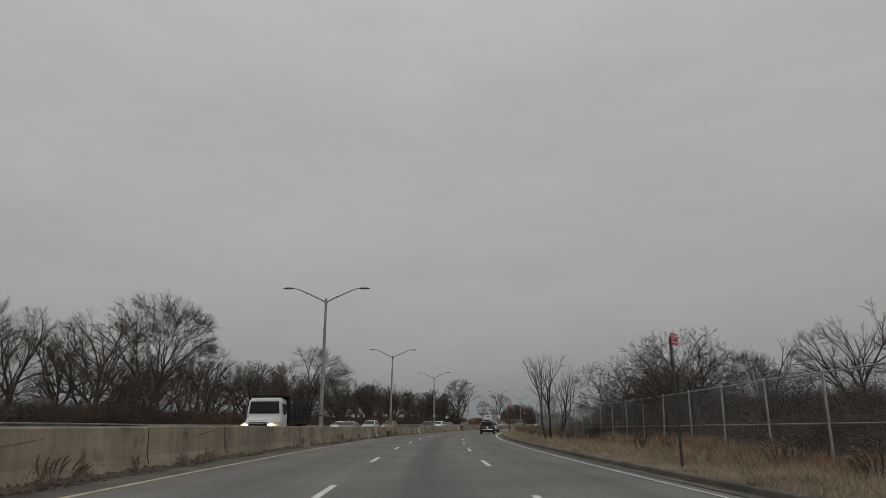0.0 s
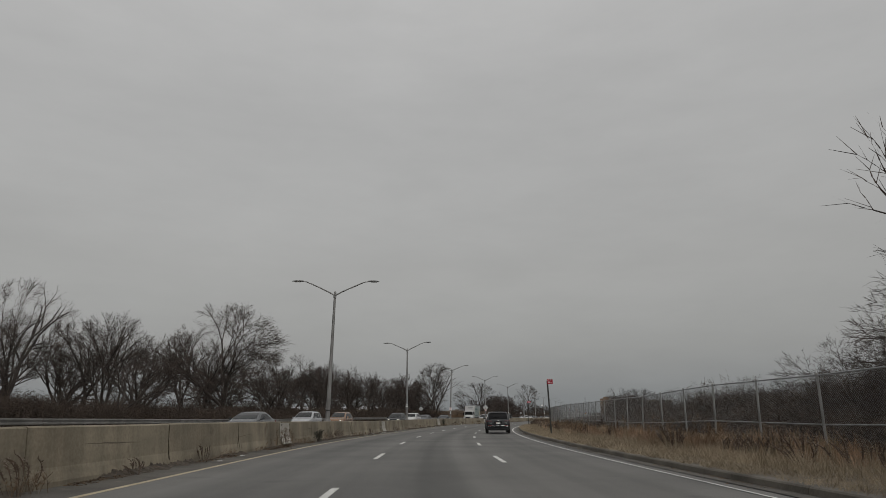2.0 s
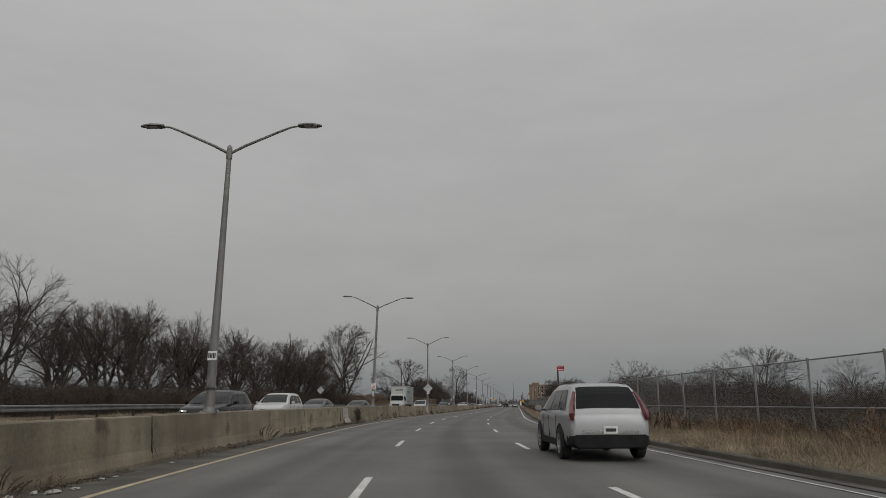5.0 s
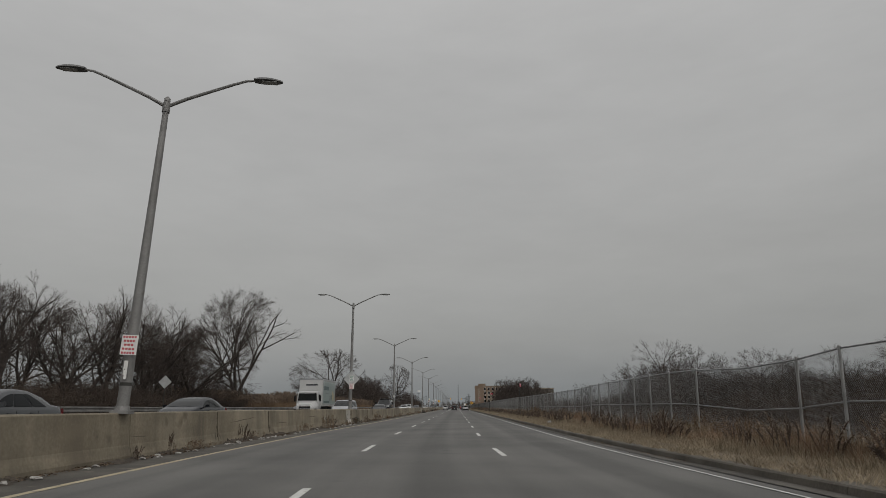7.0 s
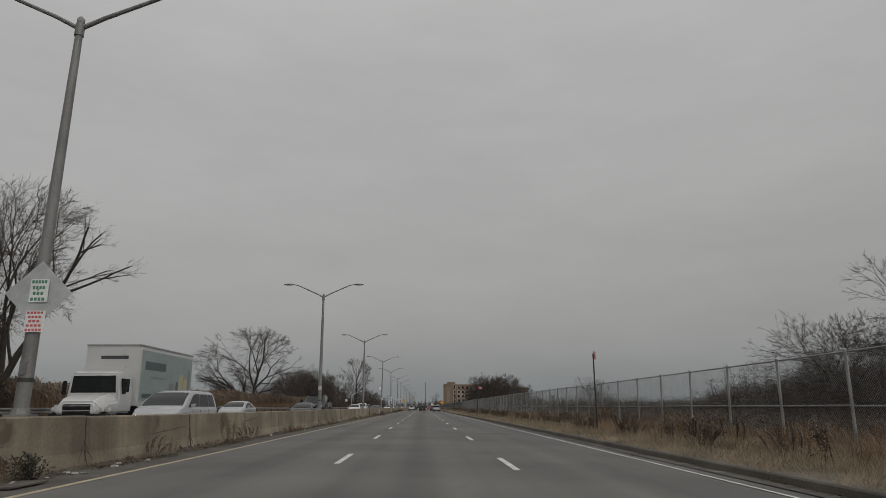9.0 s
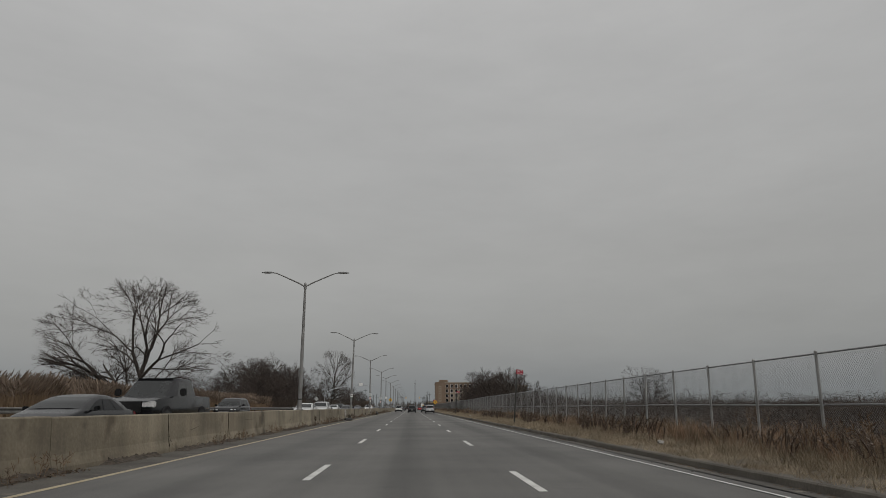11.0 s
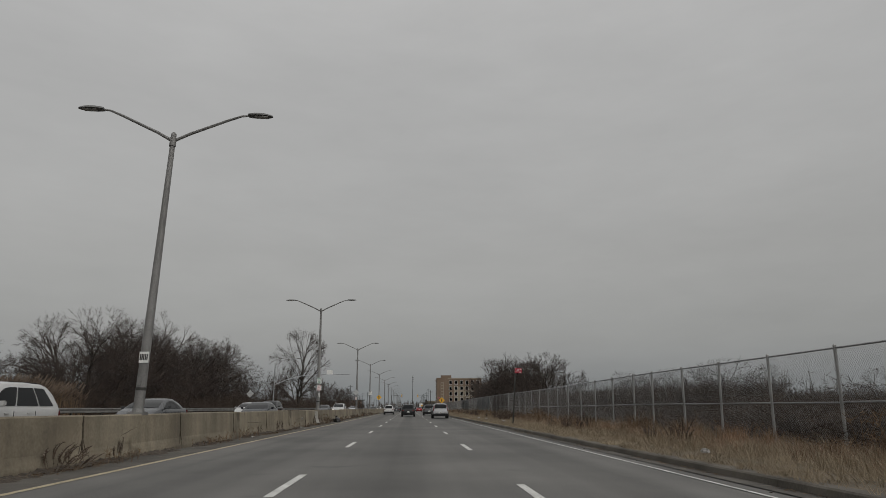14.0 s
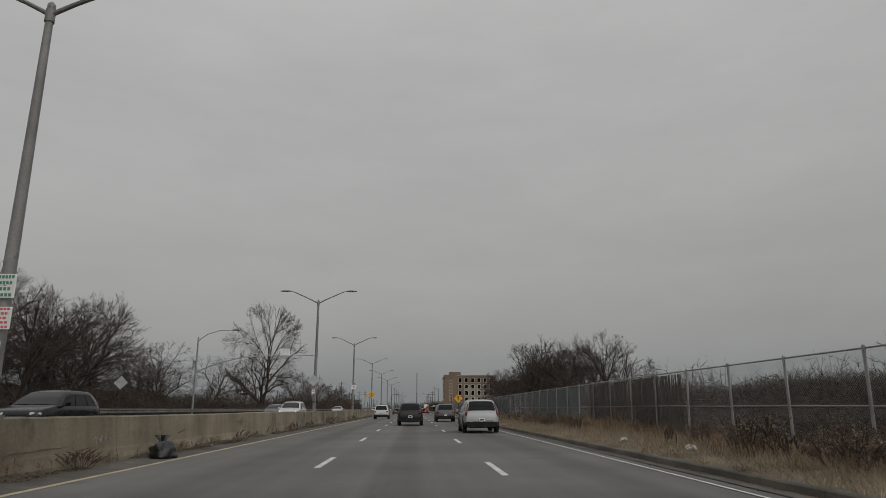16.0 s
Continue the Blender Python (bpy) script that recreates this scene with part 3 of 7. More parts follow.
# small bills tied to the posts: unreadable lines and numbers as bars; one sheet is a painted lit strip
def bill(s, z, ink, lines, w=0.36, h=0.42, x=0.02, tilt=0.0):
    m = stand(s, 0.0, BTOP + z) @ Matrix.Translation((x, -0.155, 0)) @ Matrix.Rotation(radians(tilt), 4, "Y")
    b = thing("paper_bill", m, "small white bill with faded print or painted lit strip on the lamp post", "bill", "bills on the posts")
    part("sheet", Shape().box((-w / 2, -0.004, -h / 2), (w / 2, 0.004, h / 2)).mesh("sheet", SIGNWHITE, bevel=0.002), b)
    part("strap", Shape().tube([(-0.02, 0.02, 0), (-0.02, 0.02, 0.02)], [0.03, 0.03], 8).mesh("strap", DARKSTEEL), b)
    for i in range(lines):
        zz = h / 2 - (i + 0.5) * h / lines
        cells = (5, 4, 3, 4)[i % 4]
        span = w * (0.86, 0.7, 0.62, 0.8)[i % 4]
        for c in range(cells):
            x0 = -span / 2 + span * c / cells
            part("print_bar", Shape().box((x0, -0.008, zz - h / lines * 0.27), (x0 + span / cells * 0.72, -0.0045, zz + h / lines * 0.27)).mesh("print_bar", ink), b)


bill(-15.9, 1.52, INKRED, 5, 0.38, 0.46, 0.20, 3.0)
# narrow white sheet standing in for the lit strip of the pole
bill(-15.9, 0.95, SIGNWHITE, 1, 0.09, 0.42, 0.17, 2.0)
bill(19.2, 2.3, INKGREEN, 4, 0.34, 0.44)
bill(19.2, 1.72, INKRED, 5, 0.36, 0.4)
bill(53.0, 1.5, INKBLACK, 2, 0.22, 0.26)
bill(122.05, 1.5, INKBLACK, 1, 0.26, 0.3)
bill(-48.0, 1.6, INKBLACK, 1, 0.26, 0.26)
bill(156.8, 2.3, INKGREEN, 4, 0.34, 0.44)
bill(156.8, 1.72, INKRED, 5, 0.36, 0.4)
bill(156.8, 1.15, INKBLACK, 3, 0.14, 0.3)
bill(193.3, 1.4, INKRED, 3, 0.2, 0.4)


def diamond(m, size, face, back, label, name="warning_sign"):
    sg = thing(name, m, label, "road sign")
    r = size * 0.7071
    sh = Shape()
    n = len(sh.v)
    sh.v += [(0, -0.004, -r), (r, -0.004, 0), (0, -0.004, r), (-r, -0.004, 0), (0, 0.004, -r), (r, 0.004, 0), (0, 0.004, r), (-r, 0.004, 0)]
    sh.f += [(0, 1, 2, 3), (7, 6, 5, 4), (0, 4, 5, 1), (1, 5, 6, 2), (2, 6, 7, 3), (3, 7, 4, 0)]
    me = sh.mesh("panel", face)
    me.materials.append(back)
    me.polygons[1].material_index = 1
    part("panel", me, sg)
    part("bracket", Shape().box((-r * 0.8, 0.006, -0.03), (r * 0.8, 0.03, 0.03)).mesh("bracket", GALV, bevel=0.003), sg)
    return sg


diamond(stand(19.2, 0.0, BTOP + 2.25) @ Matrix.Translation((0.0, -0.125, 0)), 0.88, ALU, ALU, "bare grey diamond sign back strapped to the lamp post")
diamond(stand(193.3, 0.0, BTOP + 2.2) @ Matrix.Translation((0.0, -0.125, 0)), 0.62, ALU, ALU, "bare grey diamond sign back strapped to the lamp post")
for s, off in ((19.2, -14.6), (195.0, -14.7)):
    sg = diamond(stand(s, off, 3.2), 0.72, ALU, ALU, "grey diamond sign back on a thin post beyond the guard rail")
    part("post", Shape().tube([(0, 0.04, -2.8), (0, 0.04, 0.45)], [0.03, 0.03], 8).mesh("post", DARKSTEEL), sg)
# signal-ahead signs in yellow
SIGNAL = [(261.0, 0.0, BTOP + 2.6, 0.9, None), (245.0, 14.3, 2.75, 0.95, 2.75)]
for s, off, z, size, legs in SIGNAL:
    sg = diamond(stand(s, off, z) @ Matrix.Translation((0, -0.14, 0)), size, SIGNYELLOW, ALU, "yellow diamond sign showing a traffic light symbol")
    part("symbol", Shape().box((-0.13, -0.012, -0.3), (0.13, -0.006, 0.3)).mesh("symbol", INKBLACK), sg)
    for k, ink in enumerate((SIGNRED, SIGNYELLOW, INKGREEN)):
        part("symbol_light", Shape().tube([(0, -0.018, 0.19 - 0.19 * k), (0, -0.0125, 0.19 - 0.19 * k)], [0.07, 0.07], 14).mesh("symbol_light", ink), sg)
    if legs:
        part("post", Shape().tube([(0, 0.05, -legs), (0, 0.05, 0.5)], [0.035, 0.035], 8).mesh("post", DARKSTEEL), sg)
# speed limit plate on a farther post
limit = thing("speed_limit_sign", stand(226.1, 0.0, BTOP + 2.9) @ Matrix.Translation((0, -0.125, 0)), "white speed limit sign with black numerals on lamp post", "road sign")
part("panel", Shape().box((-0.3, -0.004, -0.38), (0.3, 0.004, 0.38)).mesh("panel", SIGNWHITE, bevel=0.003), limit)
part("numerals", writing("35", 0.42, INKBLACK), limit, "", Matrix.Translation((0, -0.008, -0.12)) @ Matrix.Rotation(radians(90), 4, "X"))
for k in range(2):
    part("print_bar", Shape().box((-0.22, -0.008, 0.15 + 0.12 * k), (0.22, -0.0045, 0.22 + 0.12 * k)).mesh("print_bar", INKBLACK), limit)

# ---- red no-standing signs ----
def no_standing(s, off, lean, turn, tall=3.55):
    ob = thing("no_standing_sign", stand(s, off, 0.14, turn) @ Matrix.Rotation(radians(lean), 4, "Y"), "small red sign on a dark steel post in grass", "street sign", "red signs along the kerb")
    post = Shape().box((-0.035, -0.012, -0.3), (0.035, 0.012, tall - 0.12)).box((-0.045, -0.022, -0.3), (-0.033, 0.022, tall - 0.12)).box((0.033, -0.022, -0.3), (0.045, 0.022, tall - 0.12))
    part("post", post.mesh("post", DARKSTEEL), ob)
    part("panel", Shape().box((-0.045, -0.034, tall - 0.33), (0.435, -0.026, tall - 0.02)).mesh("panel", SIGNRED, bevel=0.003), ob)
    part("lettering", writing("NO STANDING", 0.062, SIGNWHITE), ob, "", Matrix.Translation((0.195, -0.0355, tall - 0.085)) @ Matrix.Rotation(radians(90), 4, "X"))
    part("lettering", writing("Anytime", 0.062, SIGNWHITE), ob, "", Matrix.Translation((0.125, -0.0355, tall - 0.15)) @ Matrix.Rotation(radians(90), 4, "X"))
    ar = Shape().box((0.055, -0.038, tall - 0.262), (0.335, -0.0345, tall - 0.246))
    for d in (-1, 1):
        ar.face((0.195 + d * 0.19, -0.037, tall - 0.254), (0.195 + d * 0.13, -0.037, tall - 0.228), (0.195 + d * 0.13, -0.037, tall - 0.28))
    part("arrow", ar.mesh("arrow", SIGNWHITE), ob)
    return ob


no_standing(-143.8, 13.6, 1.0, 48, 3.4)
no_standing(-82.75, 13.84, -2.5, 36, 3.42)
no_standing(-25.6, 13.46, 0.0, 14, 3.42)
no_standing(33.5, 14.3, 1.5, 66, 3.3)
no_standing(87.8, 13.92, 5.0, 8)
no_standing(145.4, 13.88, 4.4, 4)
no_standing(262.0, 14.3, -1.0, 0)

# ---- guard rail beyond the oncoming lanes ----
RAILSTEEL = mat("dull_rail_steel", (0.115, 0.112, 0.105), (0.19, 0.185, 0.175), 0.75, 0.15, big=1.2, fine=20, bump=0.1, spots=((0.10, 0.075, 0.055), 2.2, 0.64), per=0.08)
rail = thing("guard_rail", Matrix(), "weathered galvanised guard rail along the oncoming lanes", "guard rail", kind="structure")
wave = [(0.0, 0.0), (0.05, 0.03), (0.05, 0.09), (0.0, 0.13), (0.0, 0.18), (0.05, 0.22), (0.05, 0.28), (0.0, 0.31)]
for k in range(0, 58):
    s = -160 + k * 7.6
    part("rail_beam", Shape().sweep([(-12.72 + a, 0.98 + b) for a, b in wave], s, s + 7.58, 3.8).mesh("rail_beam", RAILSTEEL, True), rail)
rpost = Shape().box((-0.05, -0.08, -0.6), (0.05, 0.08, 0.75)).mesh("rail_post", DARKSTEEL, bevel=0.01)
for k in range(0, 120):
    part("rail_post", rpost, rail, "", stand(-160 + k * 3.8, -12.83, 0.5))
part("rail_run", Shape().sweep([(-12.72 + a, 0.98 + b) for a, b in wave], 281, SE, 10).mesh("rail_run", RAILSTEEL, True), rail)

# ---- chain-link fence ----
BAY, FH = 2.95, 2.42
POST_N = [-30, -20, -18, -15, -12, -8, 0, 8, 9, 10, 11, 12, 13, 14, 20, 30, 40, 49, 51, 54, 59, 60, 61, 67, 74, 120]
POST_S = [-149.3, -116.3, -109.7, -98.4, -88.2, -74.0, -47.7, -22.1, -19.0, -16.4, -14.5, -11.4, -7.6, -4.6, 12.8, 42.3, 71.6, 97.3, 103.25, 112.5, 126.6, 129.5, 131.7, 149.3, 170.6, 309.0]
TOP_S = [-150, -106, -98, -88, -74, -67, -56, -47, -22, -16.4, -14.5, -13.2, -11.4, -7.6, -4.6, 12.8, 15.7, 24, 42, 72, 104, 132, 150, 158, 171, 220]
TOP_Z = [2.62, 2.34, 2.41, 2.27, 2.32, 2.36, 2.46, 2.45, 2.52, 2.49, 2.36, 2.26, 2.30, 2.45, 2.50, 2.52, 2.43, 2.40, 2.40, 2.48, 2.47, 2.52, 2.45, 2.45, 2.50, 2.50]


def fence_off(s):
    """The fence's line: it stands farther from the road in the bend."""
    return float(np.interp(s, [-60, -28, -4, 12, 200], [18.2, 16.7, 16.7, 17.05, 17.05]))


def post_s(n):
    return float(np.interp(n, POST_N, POST_S))


def top_z(s):
    return float(np.interp(s, TOP_S, TOP_Z))


def wire_bay(long, gap, r):
    sh = Shape()
    c = -FH
    while c < long:
        for sgn in (1, -1):
            a0, a1 = max(0.0, c), min(long, c + FH)
            if a1 > a0 + 0.02:
                z0, z1 = a0 - c, a1 - c
                if sgn < 0:
                    z0, z1 = FH - z0, FH - z1
                sh.tube([(0.004 * sgn, a0, z0), (0.004 * sgn, a1, z1)], [r, r], 3, False)
        c += gap
    return sh


mesh_me = wire_bay(BAY, 0.074, 0.0022).mesh("wire_mesh", WIRE)
fpost_me = Shape().tube([(0, 0, -0.4), (0, 0, FH + 0.02)], [0.036, 0.036], 10).tube([(0, 0, FH + 0.015), (0, 0, FH + 0.035), (0, 0, FH + 0.06)], [0.042, 0.04, 0.012], 10).mesh("fence_post", POLE, True)
frail_me = Shape().tube([(0.03, 0, 0), (0.03, BAY, 0)], [0.021, 0.021], 8, False).mesh("fence_rail", GALV, True)
spike = Shape()
for k in range(40):
    for d in (-1, 1):
        spike.face((0, k * 0.074, 0), (0.004, k * 0.074 + 0.005, 0), (0.02 * d, k * 0.074 + d * 0.012, 0.045))
spike_me = spike.mesh("wire_ends", GALV)
fence = thing("chain_link_fence", Matrix(), "tall galvanised chain-link fence with top and middle rails", "fence", kind="structure")
fr = random.Random(9)


def bay_pose(s0, s1):
    """Upright at a post, turned toward the next one."""
    a, b = at(s0, fence_off(s0), top_z(s0) - FH), at(s1, fence_off(s1), top_z(s1) - FH)
    return Matrix.Translation(a) @ Matrix.Rotation(math.atan2(a.x - b.x, b.y - a.y), 4, "Z")


for n in range(-30, 91):
    s0, s1 = post_s(n), post_s(n + 1)
    m = bay_pose(s0, s1)
    a, b = at(s0, fence_off(s0), top_z(s0)), at(s1, fence_off(s1), top_z(s1))
    k = Vector((b.x - a.x, b.y - a.y, 0)).length / BAY
    tilt = math.atan2(b.z - a.z, BAY * k)
    bay = m @ Matrix.Translation((0, 0, FH)) @ Matrix.Rotation(tilt, 4, "X") @ Matrix.Diagonal((1, k / math.cos(tilt), 1, 1)) @ Matrix.Translation((0, 0, -FH))
    if n != 12:
        lean = Matrix.Rotation(radians(fr.uniform(-0.8, 0.8) + (3 if n == 11 else 0)), 4, "X") @ Matrix.Rotation(radians(fr.uniform(0.8, 3.0)), 4, "Y")
        part("fence_post", fpost_me, fence, "", m @ Matrix.Translation((0, 0, FH)) @ lean @ Matrix.Translation((0, 0, -FH)))
    low = 1.18 if s0 > -30 else 1.02
    part("wire_mesh", mesh_me, fence, "", bay)
    part("fence_rail", frail_me, fence, "", bay @ Matrix.Translation((0, 0, FH - 0.02)))
    part("fence_rail", frail_me, fence, "", bay @ Matrix.Translation((0, 0, low + fr.uniform(-0.012, 0.012))))
    part("wire_ends", spike_me, fence, "", bay @ Matrix.Translation((0, 0, FH)))

# the stretch toward the horizon, too far to tell its bays apart
run = Shape()
far_bay = wire_bay(BAY, 0.30, 0.008)
for n in range(91, 160):
    s0 = post_s(91) + (n - 91) * 2.98
    o = at(s0, fence_off(s0), top_z(s0) - FH)
    run.tube([o + Vector((0, 0, -0.3)), o + Vector((0, 0, FH))], [0.036, 0.036], 6)
    n0 = len(run.v)
    run.v += [(x + o.x, y + o.y, z + o.z) for x, y, z in far_bay.v]
    run.f += [tuple(n0 + i for i in f) for f in far_bay.f]
o0, o1 = at(post_s(91), 17.05, 2.43), at(post_s(91) + 69 * 2.98, 17.05, 2.43)
run.tube([o0, o1], [0.021, 0.021], 6, False)
run.tube([o0 - Vector((0, 0, 1.24)), o1 - Vector((0, 0, 1.24))], [0.021, 0.021], 6, False)
tagged(part("fence_run", run.mesh("fence_run", WIRE), fence), kind="stuff")

# brown slats woven into the mesh, and pale faded fabric behind it
SLAT = mat("brown_fence_slat", (0.050, 0.036, 0.027), (0.085, 0.063, 0.048), 0.8, big=2, fine=12, bump=0.1, per=0.18)
SHEET = mat("faded_grey_fabric", (0.15, 0.165, 0.175), (0.22, 0.235, 0.245), 0.9, big=0.8, fine=30, bump=0.2, per=0.12)
slat_me = Shape().box((0.02, -0.036, 0.12), (0.025, 0.036, FH - 0.10)).mesh("slat", SLAT)
for k in range(150):
    s = 168.2 + k * 0.082
    if fr.random() < 0.92:
        part("slat", slat_me, fence, "", stand(s, fence_off(s), top_z(s) - FH) @ Matrix.Rotation(radians(fr.uniform(-0.8, 0.8)), 4, "X"))
sheet_me = Shape().box((0.05, 0.06, 0.18), (0.056, BAY - 0.06, FH - 0.10)).mesh("sheet", SHEET)
for n in (78, 79, 80, 81, 82):
    part("sheet", sheet_me, fence, "pale faded windbreak sheet", bay_pose(post_s(n), post_s(n + 1)))
part("sheet", Shape().box((0.05, 0, 0.18), (0.056, 14, FH - 0.10)).mesh("sheet", SHEET), fence, "pale faded windbreak sheet", stand(211.0, fence_off(211), 0.02))

# ---- trees and scrub, bare in winter ----
def ribbon(sh, p, q, w, r, tall=1.0):
    d = q - p
    side = d.cross(Vector((r.uniform(-1, 1), r.uniform(-1, 1), r.uniform(-0.6, 0.6))))
    if side.length < 1e-6:
        return
    side = side.normalized() * w
    side.z /= tall
    n = len(sh.v)
    sh.v += [tuple(p - side), tuple(p + side), tuple(q + side * 0.35), tuple(q - side * 0.35)]
    sh.f.append((n, n + 1, n + 2, n + 3))


def grow(seed, tall, depth=8, fork=0.16, split=0.42, first=0.55, keep=0.80, up=0.10, drop=0.05, bend=0.10, shoots=2, fine=2, thin=0.008, lean=(0.0, 0.0), stems=1, three=0.25, girth=0.42, stout=0.030):
    """A bare tree that forks again and again: (trunk and limbs, crown of branches and twigs)."""
    r = random.Random(seed)
    wood, crown = Shape(), Shape()
    up0 = Vector((0, 0, 1))

    def aside(d, out):
        side = d.orthogonal().normalized()
        side.rotate(Matrix.Rotation(r.uniform(0, 6.28), 3, d))
        return (d + side * out).normalized()

    def twig(p, d, length):
        if fine < 2:
            q = p + d * length
            ribbon(crown, p, q, thin, r)
            for _ in range(fine):
                ribbon(crown, p.lerp(q, r.uniform(0.3, 0.8)), q + Vector((r.uniform(-0.5, 0.5), r.uniform(-0.5, 0.5), r.uniform(-0.2, 0.4))) * length, thin * 0.8, r)
            return
        q = p + d * length * 0.5
        d2 = (d + Vector((r.uniform(-0.3, 0.3), r.uniform(-0.3, 0.3), r.uniform(-0.15, 0.25)))).normalized()
        e = q + d2 * length * 0.5
        ribbon(crown, p, q, thin, r)
        ribbon(crown, q, e, thin * 0.8, r)
        for _ in range(fine):
            a = p.lerp(q, r.uniform(0.4, 1.0)) if r.random() < 0.5 else q.lerp(e, r.random())
            ribbon(crown, a, a + aside(d, r.uniform(0.5, 1.1)) * length * r.uniform(0.3, 0.6), thin * 0.7, r)

    def limb(p, d, length, rad, level):
        n = 4 if level < 3 else 3 if level < 6 else 2
        # limbs that would leave the crown's dome end there in twigs
        e = p + d * length
        far = ((e.x - lean[0] * tall * 0.5) ** 2 + (e.y - lean[1] * tall * 0.5) ** 2) / (girth * tall) ** 2 + ((e.z - 0.60 * tall) / (0.44 * tall)) ** 2
        over = level > 1 and stems == 1 and far > 1.0
        if over:
            length *= max(0.6, 1.0 / far)
        pts = [p.copy()]
        for i in range(n):
            flat = Vector((d.x, d.y, 0))
            pull = up0 * up * (1.0 if level < 4 else 0.4) - up0 * drop * (level / depth) * 2
            d = (d + Vector((r.uniform(-bend, bend), r.uniform(-bend, bend), r.uniform(-bend, bend) * 0.7)) + pull + flat * 0.04).normalized()
            pts.append(pts[-1] + d * length / n)
        end = rad * (0.80 if level else 0.72)
        radii = [rad + (end - rad) * i / n for i in range(n + 1)]
        if rad > 0.045:
            wood.tube(pts, radii, 7 if level < 2 else 5, False)
        elif rad > 0.016:
            crown.tube(pts, radii, 3, False)
        else:
            for a, b, w in zip(pts, pts[1:], radii):
                ribbon(crown, a, b, max(thin, w), r)
        if level >= 3:
            for _ in range(shoots):
                u = r.random() * n
                i = min(int(u), n - 1)
                twig(pts[i].lerp(pts[i + 1], u - i), aside((pts[i + 1] - pts[i]).normalized(), r.uniform(0.5, 1.2)), tall * r.uniform(0.035, 0.075))
        if level >= depth or over:
            for _ in range(4 if over else 2):
                twig(pts[-1], aside(d, r.uniform(0.2, 0.6)), tall * r.uniform(0.04, 0.08))
            return
        if 1 <= level <= 2:
            limb(pts[n // 2], aside((pts[n // 2 + 1] - pts[n // 2]).normalized(), r.uniform(0.7, 1.1)), length * 0.62, rad * 0.5, level + 2)
        m = 3 if level == 0 or r.random() < three else 2
        wide = first if level == 0 else split
        turn = r.uniform(0, 6.28)
        side = d.orthogonal().normalized()
        for k in range(m):
            sd = side.copy()
            sd.rotate(Matrix.Rotation(turn + 6.28 * k / m + r.uniform(-0.4, 0.4), 3, d))
            w = wide * r.uniform(0.45, 1.45) * (0.5 if k == 0 and level else 1.0)
            share = (0.86 if k == 0 else r.uniform(0.55, 0.78)) if level else r.uniform(0.62, 0.78)
            limb(pts[-1], (d + sd * w).normalized(), length * keep * r.uniform(0.8, 1.15) if level else tall * r.uniform(0.20, 0.27), end * share, level + 1)

    for st in range(stems):
        if stems > 1:
            a = 6.28 * (st + r.random()) / stems
            base, d = Vector((0.22 * math.cos(a), 0.22 * math.sin(a), -0.3)), Vector((math.cos(a) * 0.34, math.sin(a) * 0.34, 1))
        else:
            base, d = Vector((0, 0, -0.3)), Vector((lean[0], lean[1], 1))
        limb(base, d.normalized(), tall * fork * r.uniform(0.8, 1.2) + 0.3, tall * (stout if stems == 1 else 0.017), 0)
    top = max(v[2] for v in crown.v)
    k = tall / top
    for sh in (wood, crown):
        sh.v = [(x * k, y * k, z * k) for x, y, z in sh.v]
    return wood, crown


